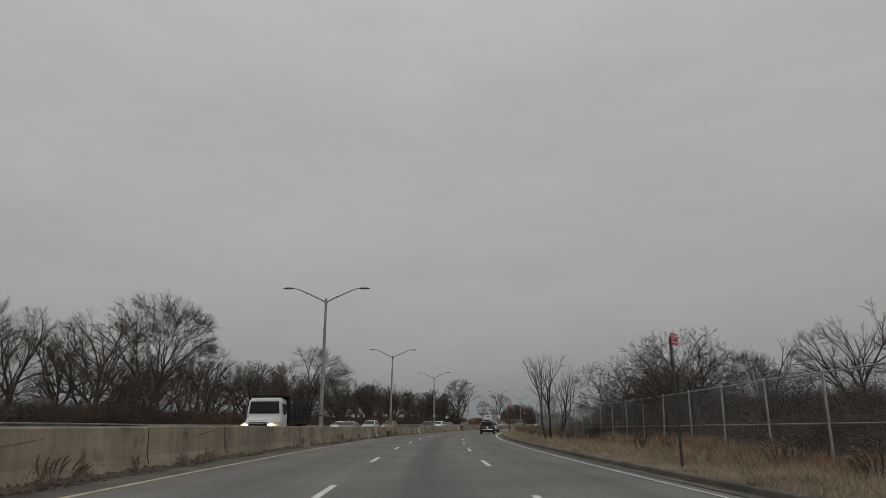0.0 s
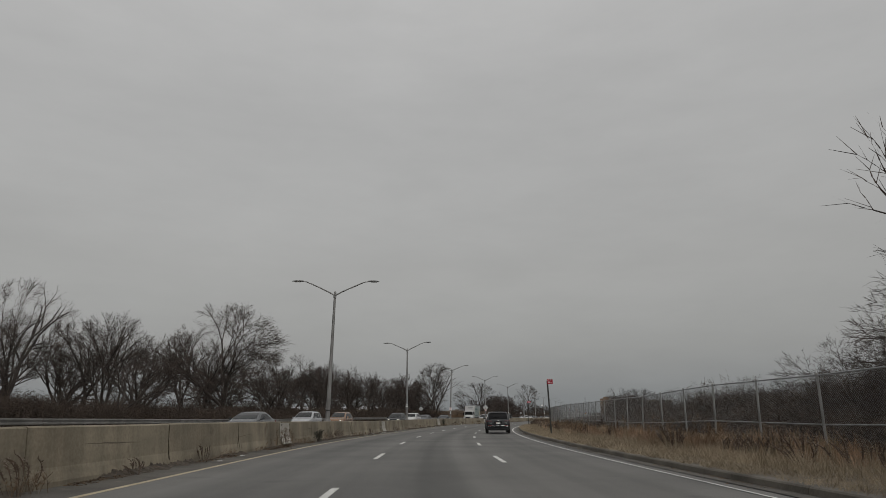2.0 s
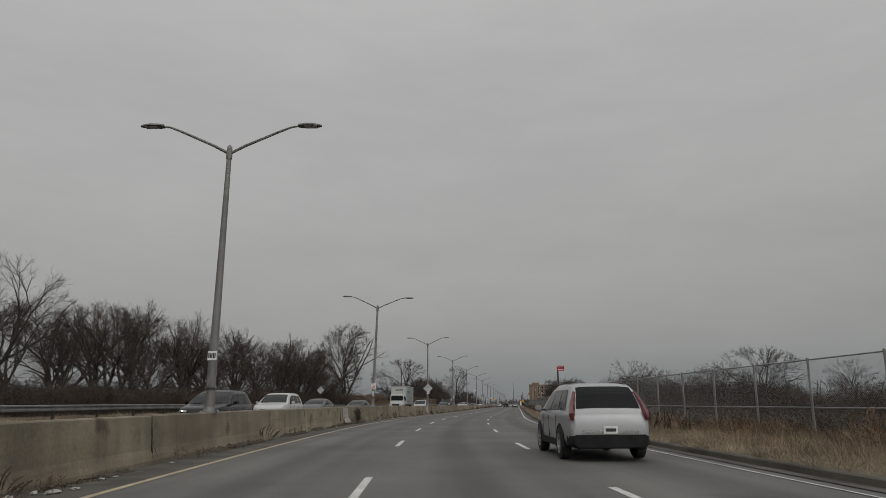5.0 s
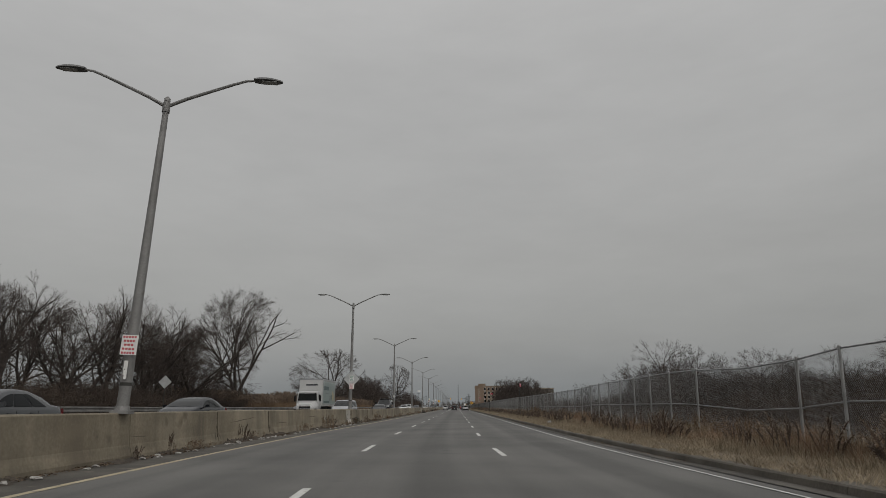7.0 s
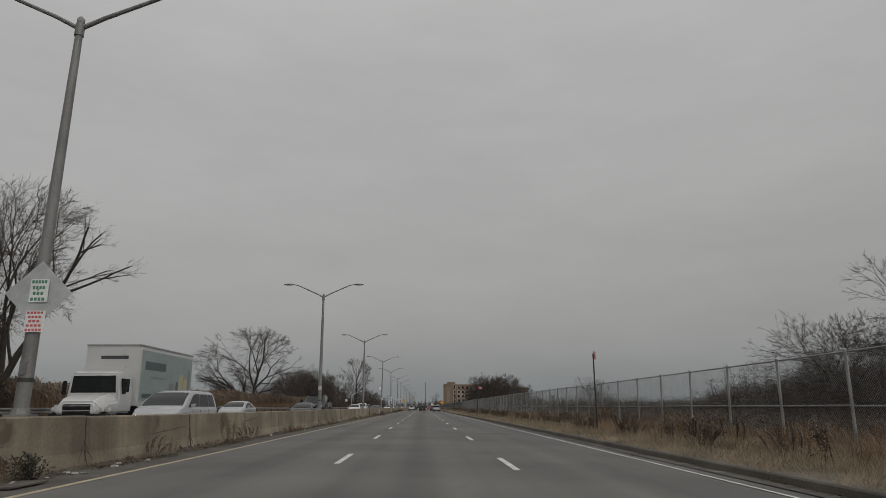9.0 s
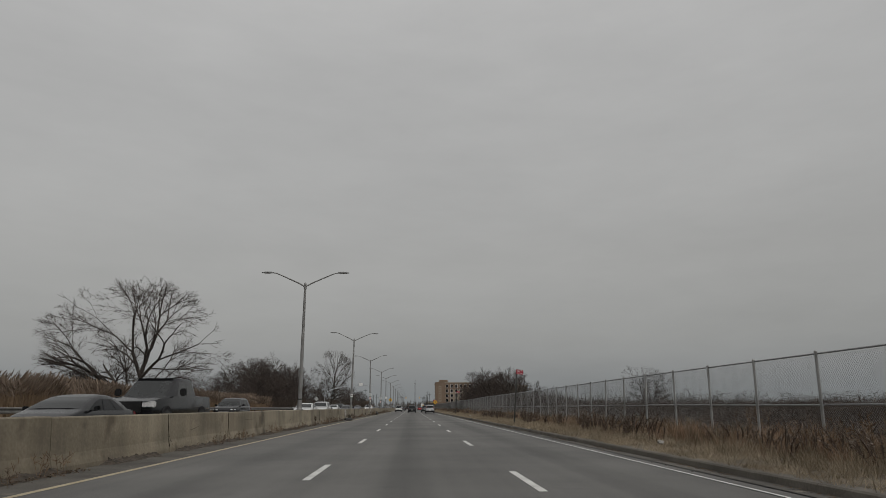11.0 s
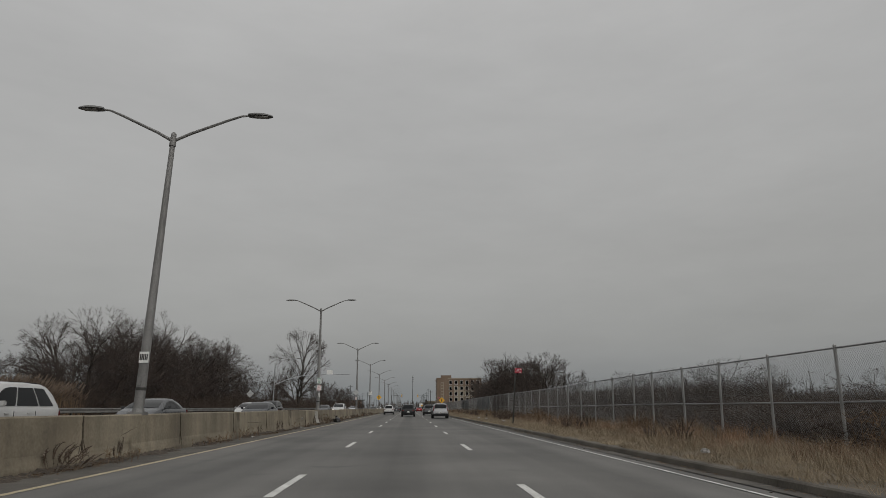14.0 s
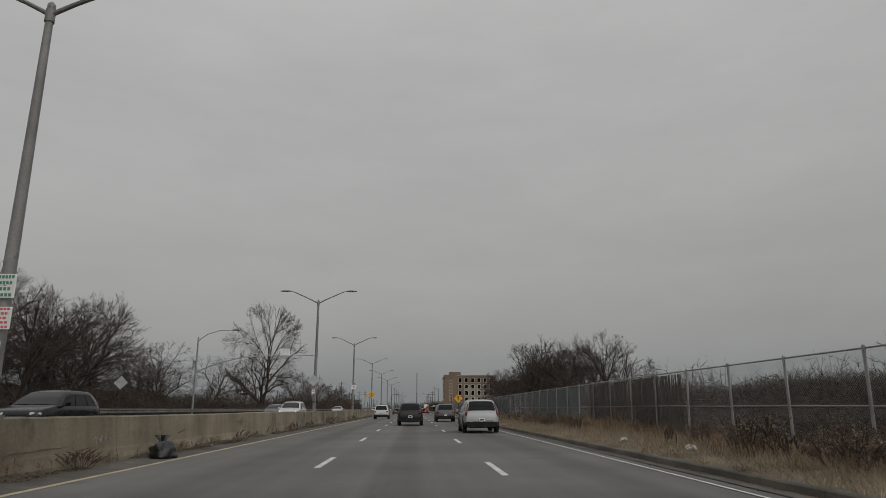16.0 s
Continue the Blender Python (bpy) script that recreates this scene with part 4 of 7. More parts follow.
# kinds: broad elm, woodland tree, round crown, crooked scrub tree, sparse many-stemmed
LIGHT = dict(depth=6, shoots=4, fine=2, thin=0.0125, three=0.5, up=0.025, drop=0.01, keep=0.82)
BUSHY = dict(girth=0.55, depth=6, shoots=3, fine=2, thin=0.0095, three=0.55, bend=0.22, up=0.015, drop=0.02, split=0.55, keep=0.84)
FULL = dict(depth=7, shoots=4, fine=2, thin=0.012, three=0.6)
KINDS = {
    "elm": [grow(15, 12.8, girth=0.38, fork=0.10, split=0.46, first=0.6, keep=0.87, up=0.02, drop=0.03, bend=0.10, lean=(0.10, 0.0), **FULL), grow(10, 11.2, girth=0.45, fork=0.17, split=0.46, first=0.7, keep=0.87, up=0.02, drop=0.03, bend=0.12, **FULL), grow(13, 12.0, girth=0.42, fork=0.15, split=0.46, first=0.65, keep=0.87, up=0.02, drop=0.03, bend=0.12, **FULL)],
    "wood": [grow(14, 12.6, fork=0.25, first=0.5, split=0.42, bend=0.14, **LIGHT), grow(15, 11.8, fork=0.2, first=0.62, split=0.46, bend=0.16, **LIGHT), grow(16, 13.4, fork=0.3, first=0.45, split=0.42, bend=0.12, **LIGHT), grow(17, 11.4, fork=0.15, first=0.7, split=0.46, bend=0.16, **LIGHT), grow(18, 12.2, fork=0.2, first=0.6, split=0.46, bend=0.18, lean=(0.1, 0.1), **LIGHT)],
    "farwood": [grow(61, 12.4, fork=0.22, first=0.5, split=0.44, bend=0.15, **dict(LIGHT, depth=5, thin=0.02)), grow(62, 12.8, fork=0.2, first=0.6, split=0.46, bend=0.15, **dict(LIGHT, depth=5, thin=0.02)), grow(63, 11.8, fork=0.18, first=0.65, split=0.46, bend=0.16, **dict(LIGHT, depth=5, thin=0.02))],
    "round": [grow(9, 13.2, girth=0.64, fork=0.09, split=0.52, first=1.15, keep=0.88, up=0.0, drop=0.02, bend=0.12, stout=0.052, **dict(FULL, thin=0.017))],
    "scrub": [grow(41, 7.4, fork=0.14, first=0.95, lean=(0.2, 0.0), **BUSHY), grow(42, 8.4, fork=0.18, first=0.75, lean=(0.0, 0.15), **BUSHY), grow(43, 6.8, fork=0.12, first=0.7, stems=2, **BUSHY), grow(44, 7.8, fork=0.12, first=1.0, lean=(-0.2, 0.1), **BUSHY)],
    "sparse": [grow(53, 5.9, 4, 0.34, 0.42, 0.36, 0.74, 0.13, 0.0, 0.16, 1, 0, 0.0075, stems=2, three=0.2), grow(55, 5.6, 4, 0.34, 0.42, 0.36, 0.74, 0.13, 0.0, 0.16, 1, 0, 0.0075, stems=2, three=0.2)],
}
TREE_WORDS = {
    "elm": "tall bare elm with a spreading crown of fine twigs",
    "wood": "bare woodland tree standing among dense brown scrub",
    "farwood": "bare woodland tree at the back of the wood",
    "round": "bare tree with a dense rounded crown above tan reeds",
    "scrub": "crooked bare scrub tree in brown undergrowth",
    "sparse": "sparse bare young tree with several thin stems",
}
made = {}
for kind, shapes in KINDS.items():
    made[kind] = [(w.mesh("trunk", BARK, True), c.mesh("crown", TWIG)) for w, c in shapes]
tr = random.Random(77)


def tree(kind, n, s, off, z, size=1.0, turn=None, squash=1.0):
    turn = tr.uniform(0, 360) if turn is None else turn
    m = stand(s, off, z, turn) @ Matrix.Diagonal((size, size, size * squash, 1))
    wood, crown = made[kind][n % len(made[kind])]
    ob = thing("tree", m, TREE_WORDS[kind], "tree", "bare roadside trees")
    part("trunk", wood, ob)
    part("crown", crown, ob)
    return ob


# wood beyond the oncoming lanes
tree("elm", 1, -51, -21.1, 0.5, 1.5, 30, 0.86)
tree("elm", 0, -69, -23.5, 0.5, 0.82)
tree("elm", 2, -94.5, -23.5, 0.5, 1.26)
tree("elm", 1, -131, -22.5, 0.5, 1.0)
for k in range(27):
    tree("wood", k, -152 + k * 6.9 + tr.uniform(-2.5, 2.5), tr.uniform(-30, -24), 0.5, tr.uniform(0.78, 1.0))
for k in range(26):
    tree("farwood", k + 2, -146 + k * 7.2 + tr.uniform(-3, 3), tr.uniform(-42, -32), 0.3, tr.uniform(0.82, 1.02))
for k in range(22):
    tree("scrub", k, -150 + k * 8.4 + tr.uniform(-2, 2), tr.uniform(-24, -19), 0.5, tr.uniform(0.7, 0.98))
for k in range(17):
    tree("wood", k + 3, -150 + k * 11 + tr.uniform(-3, 3), tr.uniform(-33, -24), 0.5, tr.uniform(0.68, 0.9))
for s, off, n, size in ((-14, -24, 1, .84), (-7, -26, 0, .88), (-1, -23.5, 2, .84), (5, -26, 4, .86), (11, -23, 0, .82), (17, -26, 2, .84), (20, -23, 3, .8)):
    tree("wood", n, s, off, 0.5, size)
# thick wood beside the leaning elm
for s, off, n, size in ((24, -22, 0, .70), (29, -20.5, 3, .74), (33, -23, 1, .78), (36.5, -20, 4, .72), (38, -25, 2, .72), (41, -22.5, 0, .70), (44, -25.5, 3, .62)):
    tree("wood", n, s, off, 0.5, size * 1.25)
for k, (s, off) in enumerate(((26, -19), (31, -18.5), (35, -18), (39, -20), (43, -20.5))):
    tree("scrub", k, s, off, 0.5, 0.85)
for s, off, n, size in ((44, -24, 1, .85), (46, -31, 3, .85), (48, -28, 0, .80), (53, -31, 2, .74), (50, -25.5, 4, .62)):
    tree("wood", n, s, off, 0.5, size)
tree("elm", 0, 47.5, -18.9, 0.55, 1.23, -10)
tree("round", 0, 107.3, -19.0, 0.55, 1.06, 20, 0.97)
tree("scrub", 1, 62, -34, 0.4, 0.8)
tree("scrub", 0, 82, -40, 0.3, 0.8)
tree("wood", 2, 176, -30, 0.4, 0.62)
tree("round", 0, 262, -19.4, 0.5, 0.95, 70, 1.65)
tree("scrub", 1, 236, -21, 0.5, 1.0)
tree("scrub", 2, 228, -17.5, 0.5, 0.7)
for k in range(30):
    tree("scrub", k, 148 + k * 2.6 + tr.uniform(-1.5, 1.5), tr.uniform(-27, -19), 0.5, tr.uniform(0.88, 1.2) * (0.78 if k < 5 else 1.15 if 10 < k < 26 else 1.0))
tree("scrub", 1, 186, -19.5, 0.5, 1.15)
tree("scrub", 3, 161, -20, 0.5, 1.0)
tree("scrub", 0, 167, -20.5, 0.5, 1.15)
for s, off, n in ((168, -26, 1), (174, -23, 3), (181, -24, 2), (187, -22.5, 4), (192, -26, 0), (198, -23, 1), (203, -25, 4), (209, -23.5, 2), (184, -28, 3), (195, -29, 2)):
    tree("wood", n, s, off, 0.5, 0.95 if s > 172 else 0.8)
for k in range(22):
    tree(("farwood", "scrub")[k % 2], k, 275 + k * 9 + tr.uniform(-3, 3), tr.uniform(-30, -16), 0.4, tr.uniform(0.7, 0.9))

# behind and in front of the fence
for s, off, n, size in ((-118, 28.5, 0, .55), (-126, 30, 2, .6), (-134, 29, 4, .62)):
    tree("wood", n, s, off, -0.4, size)
for k in range(10):
    tree("scrub", k, -138 + k * 4.2 + tr.uniform(-1.5, 1.5), tr.uniform(26.5, 31), -0.4, tr.uniform(0.55, 0.75))
tree("sparse", 0, -117.8, 14.6, 0.1, 1.0, 25)
tree("sparse", 1, -117.0, 15.1, 0.1, 0.94, 10)
for k, (s, off, size) in enumerate(((-121, 20.3, .72), (-122.5, 21, .78), (-125, 22, .8), (-119, 21.5, .76), (-116.5, 23, .7), (-127, 20.5, .74), (-129, 22.8, .78))):
    tree("scrub", k, s, off, 0.0, size)
for s, off, n, size, turn in ((-111, 21.5, 1, .80, 40), (-107.5, 22.5, 0, .84, 160), (-103, 22.0, 2, .66, 80), (-114, 23.5, 3, .9, 10), (-98, 24, 1, .55, 220)):
    tree("scrub", n, s, off, -0.2, size, turn)
tree("round", 0, -13, 30.5, -0.4, 0.48)
for s, off, size in ((-70, 42, .6), (-62, 46, .65), (-52, 38, .6), (-22, 52, .6), (-14, 38, .65), (-6, 34, .6), (1, 36, .65), (8, 33, .6), (14, 37, .6)):
    tree("scrub", round(s) % 4, s, off, -0.5, size)
for s, off, n, size in ((8, 28.5, 3, .56), (10.5, 27.4, 1, .6), (12.5, 29, 2, .66), (15.5, 27.5, 3, .64), (17, 30.5, 1, .7), (20, 27.2, 0, .68), (21, 31, 2, .8), (25, 31, 3, .8), (14, 30, 0, .62), (18, 28.4, 2, .66), (24, 27.2, 1, .62), (28, 30, 2, .72), (32, 27, 0, .76), (36, 31, 3, .84), (38.5, 27, 1, .74), (43, 29, 2, .74), (22, 29.5, 3, .72), (26, 28, 0, .78), (30, 27.6, 3, .86), (33.5, 28.5, 1, .98), (37, 29, 2, 1.0), (40, 28.5, 0, .8)):
    tree("scrub", n, s, off, -0.4, size)
tree("scrub", 1, 138.4, 40.6, -0.5, 0.92, 200)
tree("scrub", 3, 134.1, 40.9, -0.5, 0.80, 30)
for k, (s, off, size) in enumerate(((128, 44, .42), (131, 38, .40), (143, 45, .44), (147, 47, .46), (151, 46, .42), (160, 50, .62), (124, 40, .40), (120, 43, .46), (115, 39, .36), (110, 42, .40), (105, 38, .34), (100, 41, .36), (94, 40, .34))):
    tree("scrub", k, s, off, -0.5, size)
for k, (s, off, size) in enumerate(((141, 29, .56), (146, 28.4, .58), (150, 29.5, .58), (155, 28, .6), (166, 28.5, .60), (171, 30, .64), (177, 28, .56), (-11, 31, .62), (-5, 29.5, .66), (0, 32, .7), (5, 30, .64), (10, 31.5, .68), (-24, 32, .6), (-33, 33, .62), (-96, 27.5, .6), (-88, 28, .62), (-80, 27.6, .58))):
    tree("scrub", k, s, off, -0.4, size)
tree("scrub", 3, 158, 28.2, -0.5, 0.62)
tree("scrub", 2, 162, 29.5, -0.5, 0.68)
for k in range(30):
    tree("wood" if k % 4 else "scrub", k, 244 + k * 3.7 + tr.uniform(-2, 2), tr.uniform(28.5, 44), -0.5, tr.uniform(0.88, 1.28))
for k in range(14):
    tree("wood" if k % 3 else "scrub", k + 1, 252 + k * 5.6 + tr.uniform(-2, 2), tr.uniform(29, 42), -0.5, tr.uniform(0.8, 1.12))
for k in range(14):
    tree("scrub", k, 205 + k * 7.5, tr.uniform(28, 36), -0.4, tr.uniform(0.8, 1.1) * (0.62 if k < 5 else 1.0))


# scrub: tangled stems, far too many to count
def scrub_tile(seed, twigs, long, deep, width=0.010, stems=110):
    """A tangle of twigs in uneven mounds about one metre tall; stretched upwards where it is set."""
    r = random.Random(seed)
    sh = Shape()
    ph = [r.uniform(0, 6.28) for _ in range(4)]

    def mound(x, y):
        return 0.70 + 0.15 * math.sin(y * 1.5 + ph[0]) + 0.10 * math.sin(y * 3.7 + x * 1.1 + ph[1]) + 0.08 * math.sin(x * 4.0 + y * 7.0 + ph[2])

    each = round(twigs / stems)
    for _ in range(stems):
        p = Vector((r.uniform(-deep / 2, deep / 2), r.uniform(-long / 2, long / 2), -0.1))
        top = mound(p.x, p.y) * r.uniform(0.6, 1.0) + 0.1
        q = p + Vector((r.uniform(-0.35, 0.35), r.uniform(-0.35, 0.35), top * 0.55))
        e = q + Vector((r.uniform(-0.5, 0.5), r.uniform(-0.5, 0.5), top * 0.40))
        ribbon(sh, p, q, width * 1.7, r, 4.0)
        ribbon(sh, q, e, width * 1.1, r, 4.0)
        k = 0
        while k < each:
            u = r.random() ** 0.7
            a = p.lerp(q, u / 0.55) if u < 0.55 else q.lerp(e, (u - 0.55) / 0.45)
            t, el = r.uniform(0, 6.28), r.uniform(-0.3, 1.2)
            d = Vector((math.cos(t) * math.cos(el), math.sin(t) * math.cos(el), math.sin(el) * 0.22)) * r.uniform(0.3, 0.65)
            ribbon(sh, a, a + d, width, r, 4.0)
            t2, k = t + r.uniform(-1.2, 1.2), k + 2
            c = a + d * r.uniform(0.3, 0.8)
            ribbon(sh, c, c + Vector((math.cos(t2) * 0.8, math.sin(t2) * 0.8, r.uniform(0.0, 0.16))) * r.uniform(0.2, 0.4), width * 0.75, r, 4.0)
    return sh


def thicket_tile(seed, stems, long, deep):
    """Dense upright brush about one metre tall with a feathery uneven top; stretched upwards where it is set."""
    r = random.Random(seed)
    sh = Shape()
    ph = [r.uniform(0, 6.28) for _ in range(3)]
    for _ in range(stems):
        x, y = r.uniform(-deep / 2, deep / 2), r.uniform(-long / 2, long / 2)
        top = 0.72 + 0.10 * math.sin(y * 1.5 + ph[0]) + 0.08 * math.sin(y * 4.1 + ph[1]) + 0.05 * math.sin(x * 3 + y * 9 + ph[2])
        top *= 0.34 + 0.52 * r.random() ** 0.4
        p = Vector((x, y, -0.1))
        q = p + Vector((r.gauss(0, 0.12), r.gauss(0, 0.16), top * 0.6 + 0.1))
        e = q + Vector((r.gauss(0, 0.22), r.gauss(0, 0.34), top * 0.3))
        ribbon(sh, p, q, 0.012, r, 3.0)
        ribbon(sh, q, e, 0.009, r, 3.0)
        for _ in range(4):
            a = q.lerp(e, r.uniform(-0.6, 0.9))
            ribbon(sh, a, a + Vector((r.gauss(0, 0.2), r.gauss(0, 0.28), r.uniform(-0.02, 0.11))), 0.0075, r, 3.0)
    return sh


THICKET = [thicket_tile(181 + k, 1900, 8.4, 2.4).mesh("scrub", SCRUB) for k in range(3)]
HEDGE = [scrub_tile(68 + k, 2500, 8.4, 2.8, 0.0105, 180).mesh("scrub", SCRUB) for k in range(2)]
FARSCRUB = [scrub_tile(65 + k, 800, 8.4, 2.8, 0.02, 80).mesh("scrub", SCRUB) for k in range(2)]
SCRUB_ME = [scrub_tile(61 + k, 1540, 8.4, 2.8, 0.0105).mesh("scrub", SCRUB) for k in range(3)]
for k, (s0, s1, step, off, z, hgt) in enumerate((
        (-165, 36, 3.6, -17.6, 0.5, 2.7), (-165, 44, 3.0, -19.4, 0.5, 3.4), (-165, 36, 3.8, -21.5, 0.5, 3.6), (-165, 36, 4.6, -27, 0.4, 3.6), (-165, 60, 5.0, -36, 0.1, 4.2),
        (138, 300, 4.4, -18.5, 0.5, 2.8), (138, 330, 4.6, -22, 0.5, 4.2), (142, 235, 4.0, -25.5, 0.5, 5.0), (150, 225, 4.0, -23.5, 0.5, 4.4), (16, 50, 3.6, -19.5, 0.5, 3.6), (16, 50, 3.8, -23.5, 0.5, 4.8), (150, 240, 4.4, -19.8, 0.5, 3.6), (60, 340, 5.4, -32, 0.4, 3.2), (300, 480, 6.0, -19, 0.4, 5.0), (300, 480, 6.0, -26, 0.4, 6.5),
        (-142, -84, 2.2, 20.6, -0.1, 2.1), (-84, -58, 2.4, 20.4, -0.1, 1.6), (-142, -60, 2.6, 22.8, -0.2, 2.3), (-58, 104, 2.6, 19.3, -0.1, 1.35), (-58, 60, 3.0, 22.2, -0.25, 1.9), (60, 104, 3.0, 22.8, -0.25, 1.9), (104, 216, 2.4, 19.4, -0.1, 1.9), (100, 216, 3.0, 22.4, -0.25, 2.4),
        (-140, -66, 3.0, 26.2, -0.3, 4.0), (-140, -66, 3.0, 28.0, -0.4, 4.8), (-140, -60, 3.4, 30.5, -0.4, 5.2), (-66, -40, 3.4, 26.6, -0.3, 3.6), (-66, 40, 3.6, 41, -0.4, 3.8),
        (-66, -10, 3.4, 27.5, -0.4, 2.9), (-66, -10, 3.8, 33, -0.4, 3.6), (-60, 20, 4.6, 38, -0.5, 3.6), (-14, 26, 3.0, 29, -0.4, 4.4), (-14, 26, 3.2, 31.5, -0.4, 5.0), (22, 50, 2.6, 27.0, -0.3, 3.9), (22, 50, 2.6, 29.0, -0.4, 4.4), (22, 50, 2.8, 31.5, -0.4, 4.8), (-100, 110, 5.0, -52, 0.0, 6.0),
        (-12, 22, 3.4, 26.8, -0.4, 3.5), (48, 132, 2.8, 26.4, -0.4, 2.5), (48, 132, 2.8, 28.6, -0.45, 2.7), (50, 130, 3.4, 30.5, -0.5, 2.8), (50, 130, 3.8, 36, -0.5, 2.4), (50, 130, 3.6, 44, -0.5, 3.0), (50, 130, 3.8, 52, -0.5, 3.8), (108, 150, 3.0, 26.2, -0.4, 2.3), (150, 215, 3.0, 26.2, -0.4, 2.9), (110, 150, 3.0, 28, -0.4, 3.1), (150, 215, 3.0, 28, -0.4, 4.3), (112, 150, 2.8, 30.5, -0.4, 3.7), (150, 215, 2.8, 30.5, -0.4, 5.3), (161, 245, 3.0, 29.2, -0.4, 5.0), (120, 215, 3.4, 42, -0.4, 4.6), (205, 330, 5.0, 27.5, -0.4, 4.6), (205, 360, 5.4, 33, -0.4, 6.4),
        (-86, 40, 6.0, 60, -0.5, 4.0), (40, 200, 7.0, 75, -0.5, 4.6))):
    s, i = s0, k
    while s < s1:
        ob = part("scrub", THICKET[(i + k) % 3] if (19 < off < 32 and i % 5) or (-22 < off < -19 and s0 < 100 and i % 3) else HEDGE[(i + k) % 2] if 24 < off < 32 or -20 < off < -18 else FARSCRUB[(i + k) % 2] if off < -26.5 or off >= 33 or s0 > 290 else SCRUB_ME[(i + k) % 3], None, "", stand(s, off + tr.uniform(-0.8, 0.8), z, tr.choice((0, 180)) + tr.uniform(-12, 12)) @ Matrix.Diagonal((1.2, 1.15, hgt * tr.uniform(0.8, 1.2), 1)))
        tagged(ob, "tangled leafless brown scrub", "scrub", "roadside scrub", "stuff")
        s += step * 1.5
        i += 1


# dry grass, weeds and reeds
def grass_tile(seed, count, long, deep, low, high, width, droop=0.35, plume=None):
    r = random.Random(seed)
    sh = Shape()
    for _ in range(count):
        p = Vector((r.uniform(-deep / 2, deep / 2), r.uniform(-long / 2, long / 2), -0.05))
        h = r.uniform(low, high)
        d = Vector((r.uniform(-droop, droop) * h, r.uniform(-droop, droop) * h, h))
        side = Vector((r.uniform(-1, 1), r.uniform(-1, 1), 0)).normalized() * width
        sh.face(p - side, p + side, p + d)
        if plume is not None:
            c = p + d * 0.9
            for k in range(2):
                ribbon(plume, c, c + d * 0.16 + Vector((0.16 + r.uniform(-0.05, 0.12), r.uniform(-0.12, 0.12), -0.04 * k)), width * 2.0, r)
    return sh


def kerb_tile(seed, count, long, deep):
    """Fine matted grass that hangs over in one direction, in tufts."""
    r = random.Random(seed)
    sh = Shape()
    tufts = [(r.uniform(-deep / 2, deep / 2), r.uniform(-long / 2, long / 2), r.uniform(0.6, 1.3), r.uniform(-0.5, 0.5), r.uniform(-0.5, 0.5)) for _ in range(110)]
    for _ in range(count):
        x, y, k, lx, ly = r.choice(tufts)
        p = Vector((max(-deep / 2, min(deep / 2, x + r.gauss(0, 0.14))), y + r.gauss(0, 0.15), -0.04))
        h = r.uniform(0.10, 0.36) * k
        d = Vector((lx * 0.8 + r.uniform(-0.5, 0.5), ly * 0.8 + r.uniform(-0.5, 0.5), 1.0)) * h
        side = Vector((r.uniform(-1, 1), r.uniform(-1, 1), 0)).normalized() * 0.0055
        sh.face(p - side, p + side, p + d + Vector((d.x, d.y, -0.1 * h)) * 0.4)
    return sh


def tuft_tile(seed, tufts, long, deep, low, high):
    """Loose tufts of arching blades, some pale straw, some orange-brown, with gaps between."""
    r = random.Random(seed)
    pale, brown = Shape(), Shape()
    for _ in range(tufts):
        sh = pale if r.random() < 0.28 else brown
        c = Vector((r.uniform(-deep / 2, deep / 2), r.uniform(-long / 2, long / 2), -0.05))
        tall, wide = r.uniform(low, high), r.uniform(0.05, 0.16)
        way = Vector((r.gauss(0, 0.2), r.gauss(0, 0.3), 0))
        for _ in range(r.randint(26, 60)):
            p = c + Vector((r.gauss(0, wide), r.gauss(0, wide), 0))
            h = tall * r.uniform(0.45, 1.0)
            d = Vector((r.gauss(0, 0.28), r.gauss(0, 0.28), 1)) + way
            q = p + d * h * 0.6
            e = q + Vector((d.x * 1.7, d.y * 1.7, 0.62)) * h * 0.42
            side = Vector((r.uniform(-1, 1), r.uniform(-1, 1), 0)).normalized() * 0.0058
            sh.face(p - side, p + side, q + side * 0.8, q - side * 0.8)
            sh.face(q - side * 0.8, q + side * 0.8, e)
    n0, straw = len(pale.v), len(pale.f)
    pale.v += brown.v
    pale.f += [tuple(n0 + i for i in f) for f in brown.f]
    me = pale.mesh("dry_grass", STRAW)
    me.materials.append(BROWNG)
    for i in range(straw, len(me.polygons)):
        me.polygons[i].material_index = 1
    return me


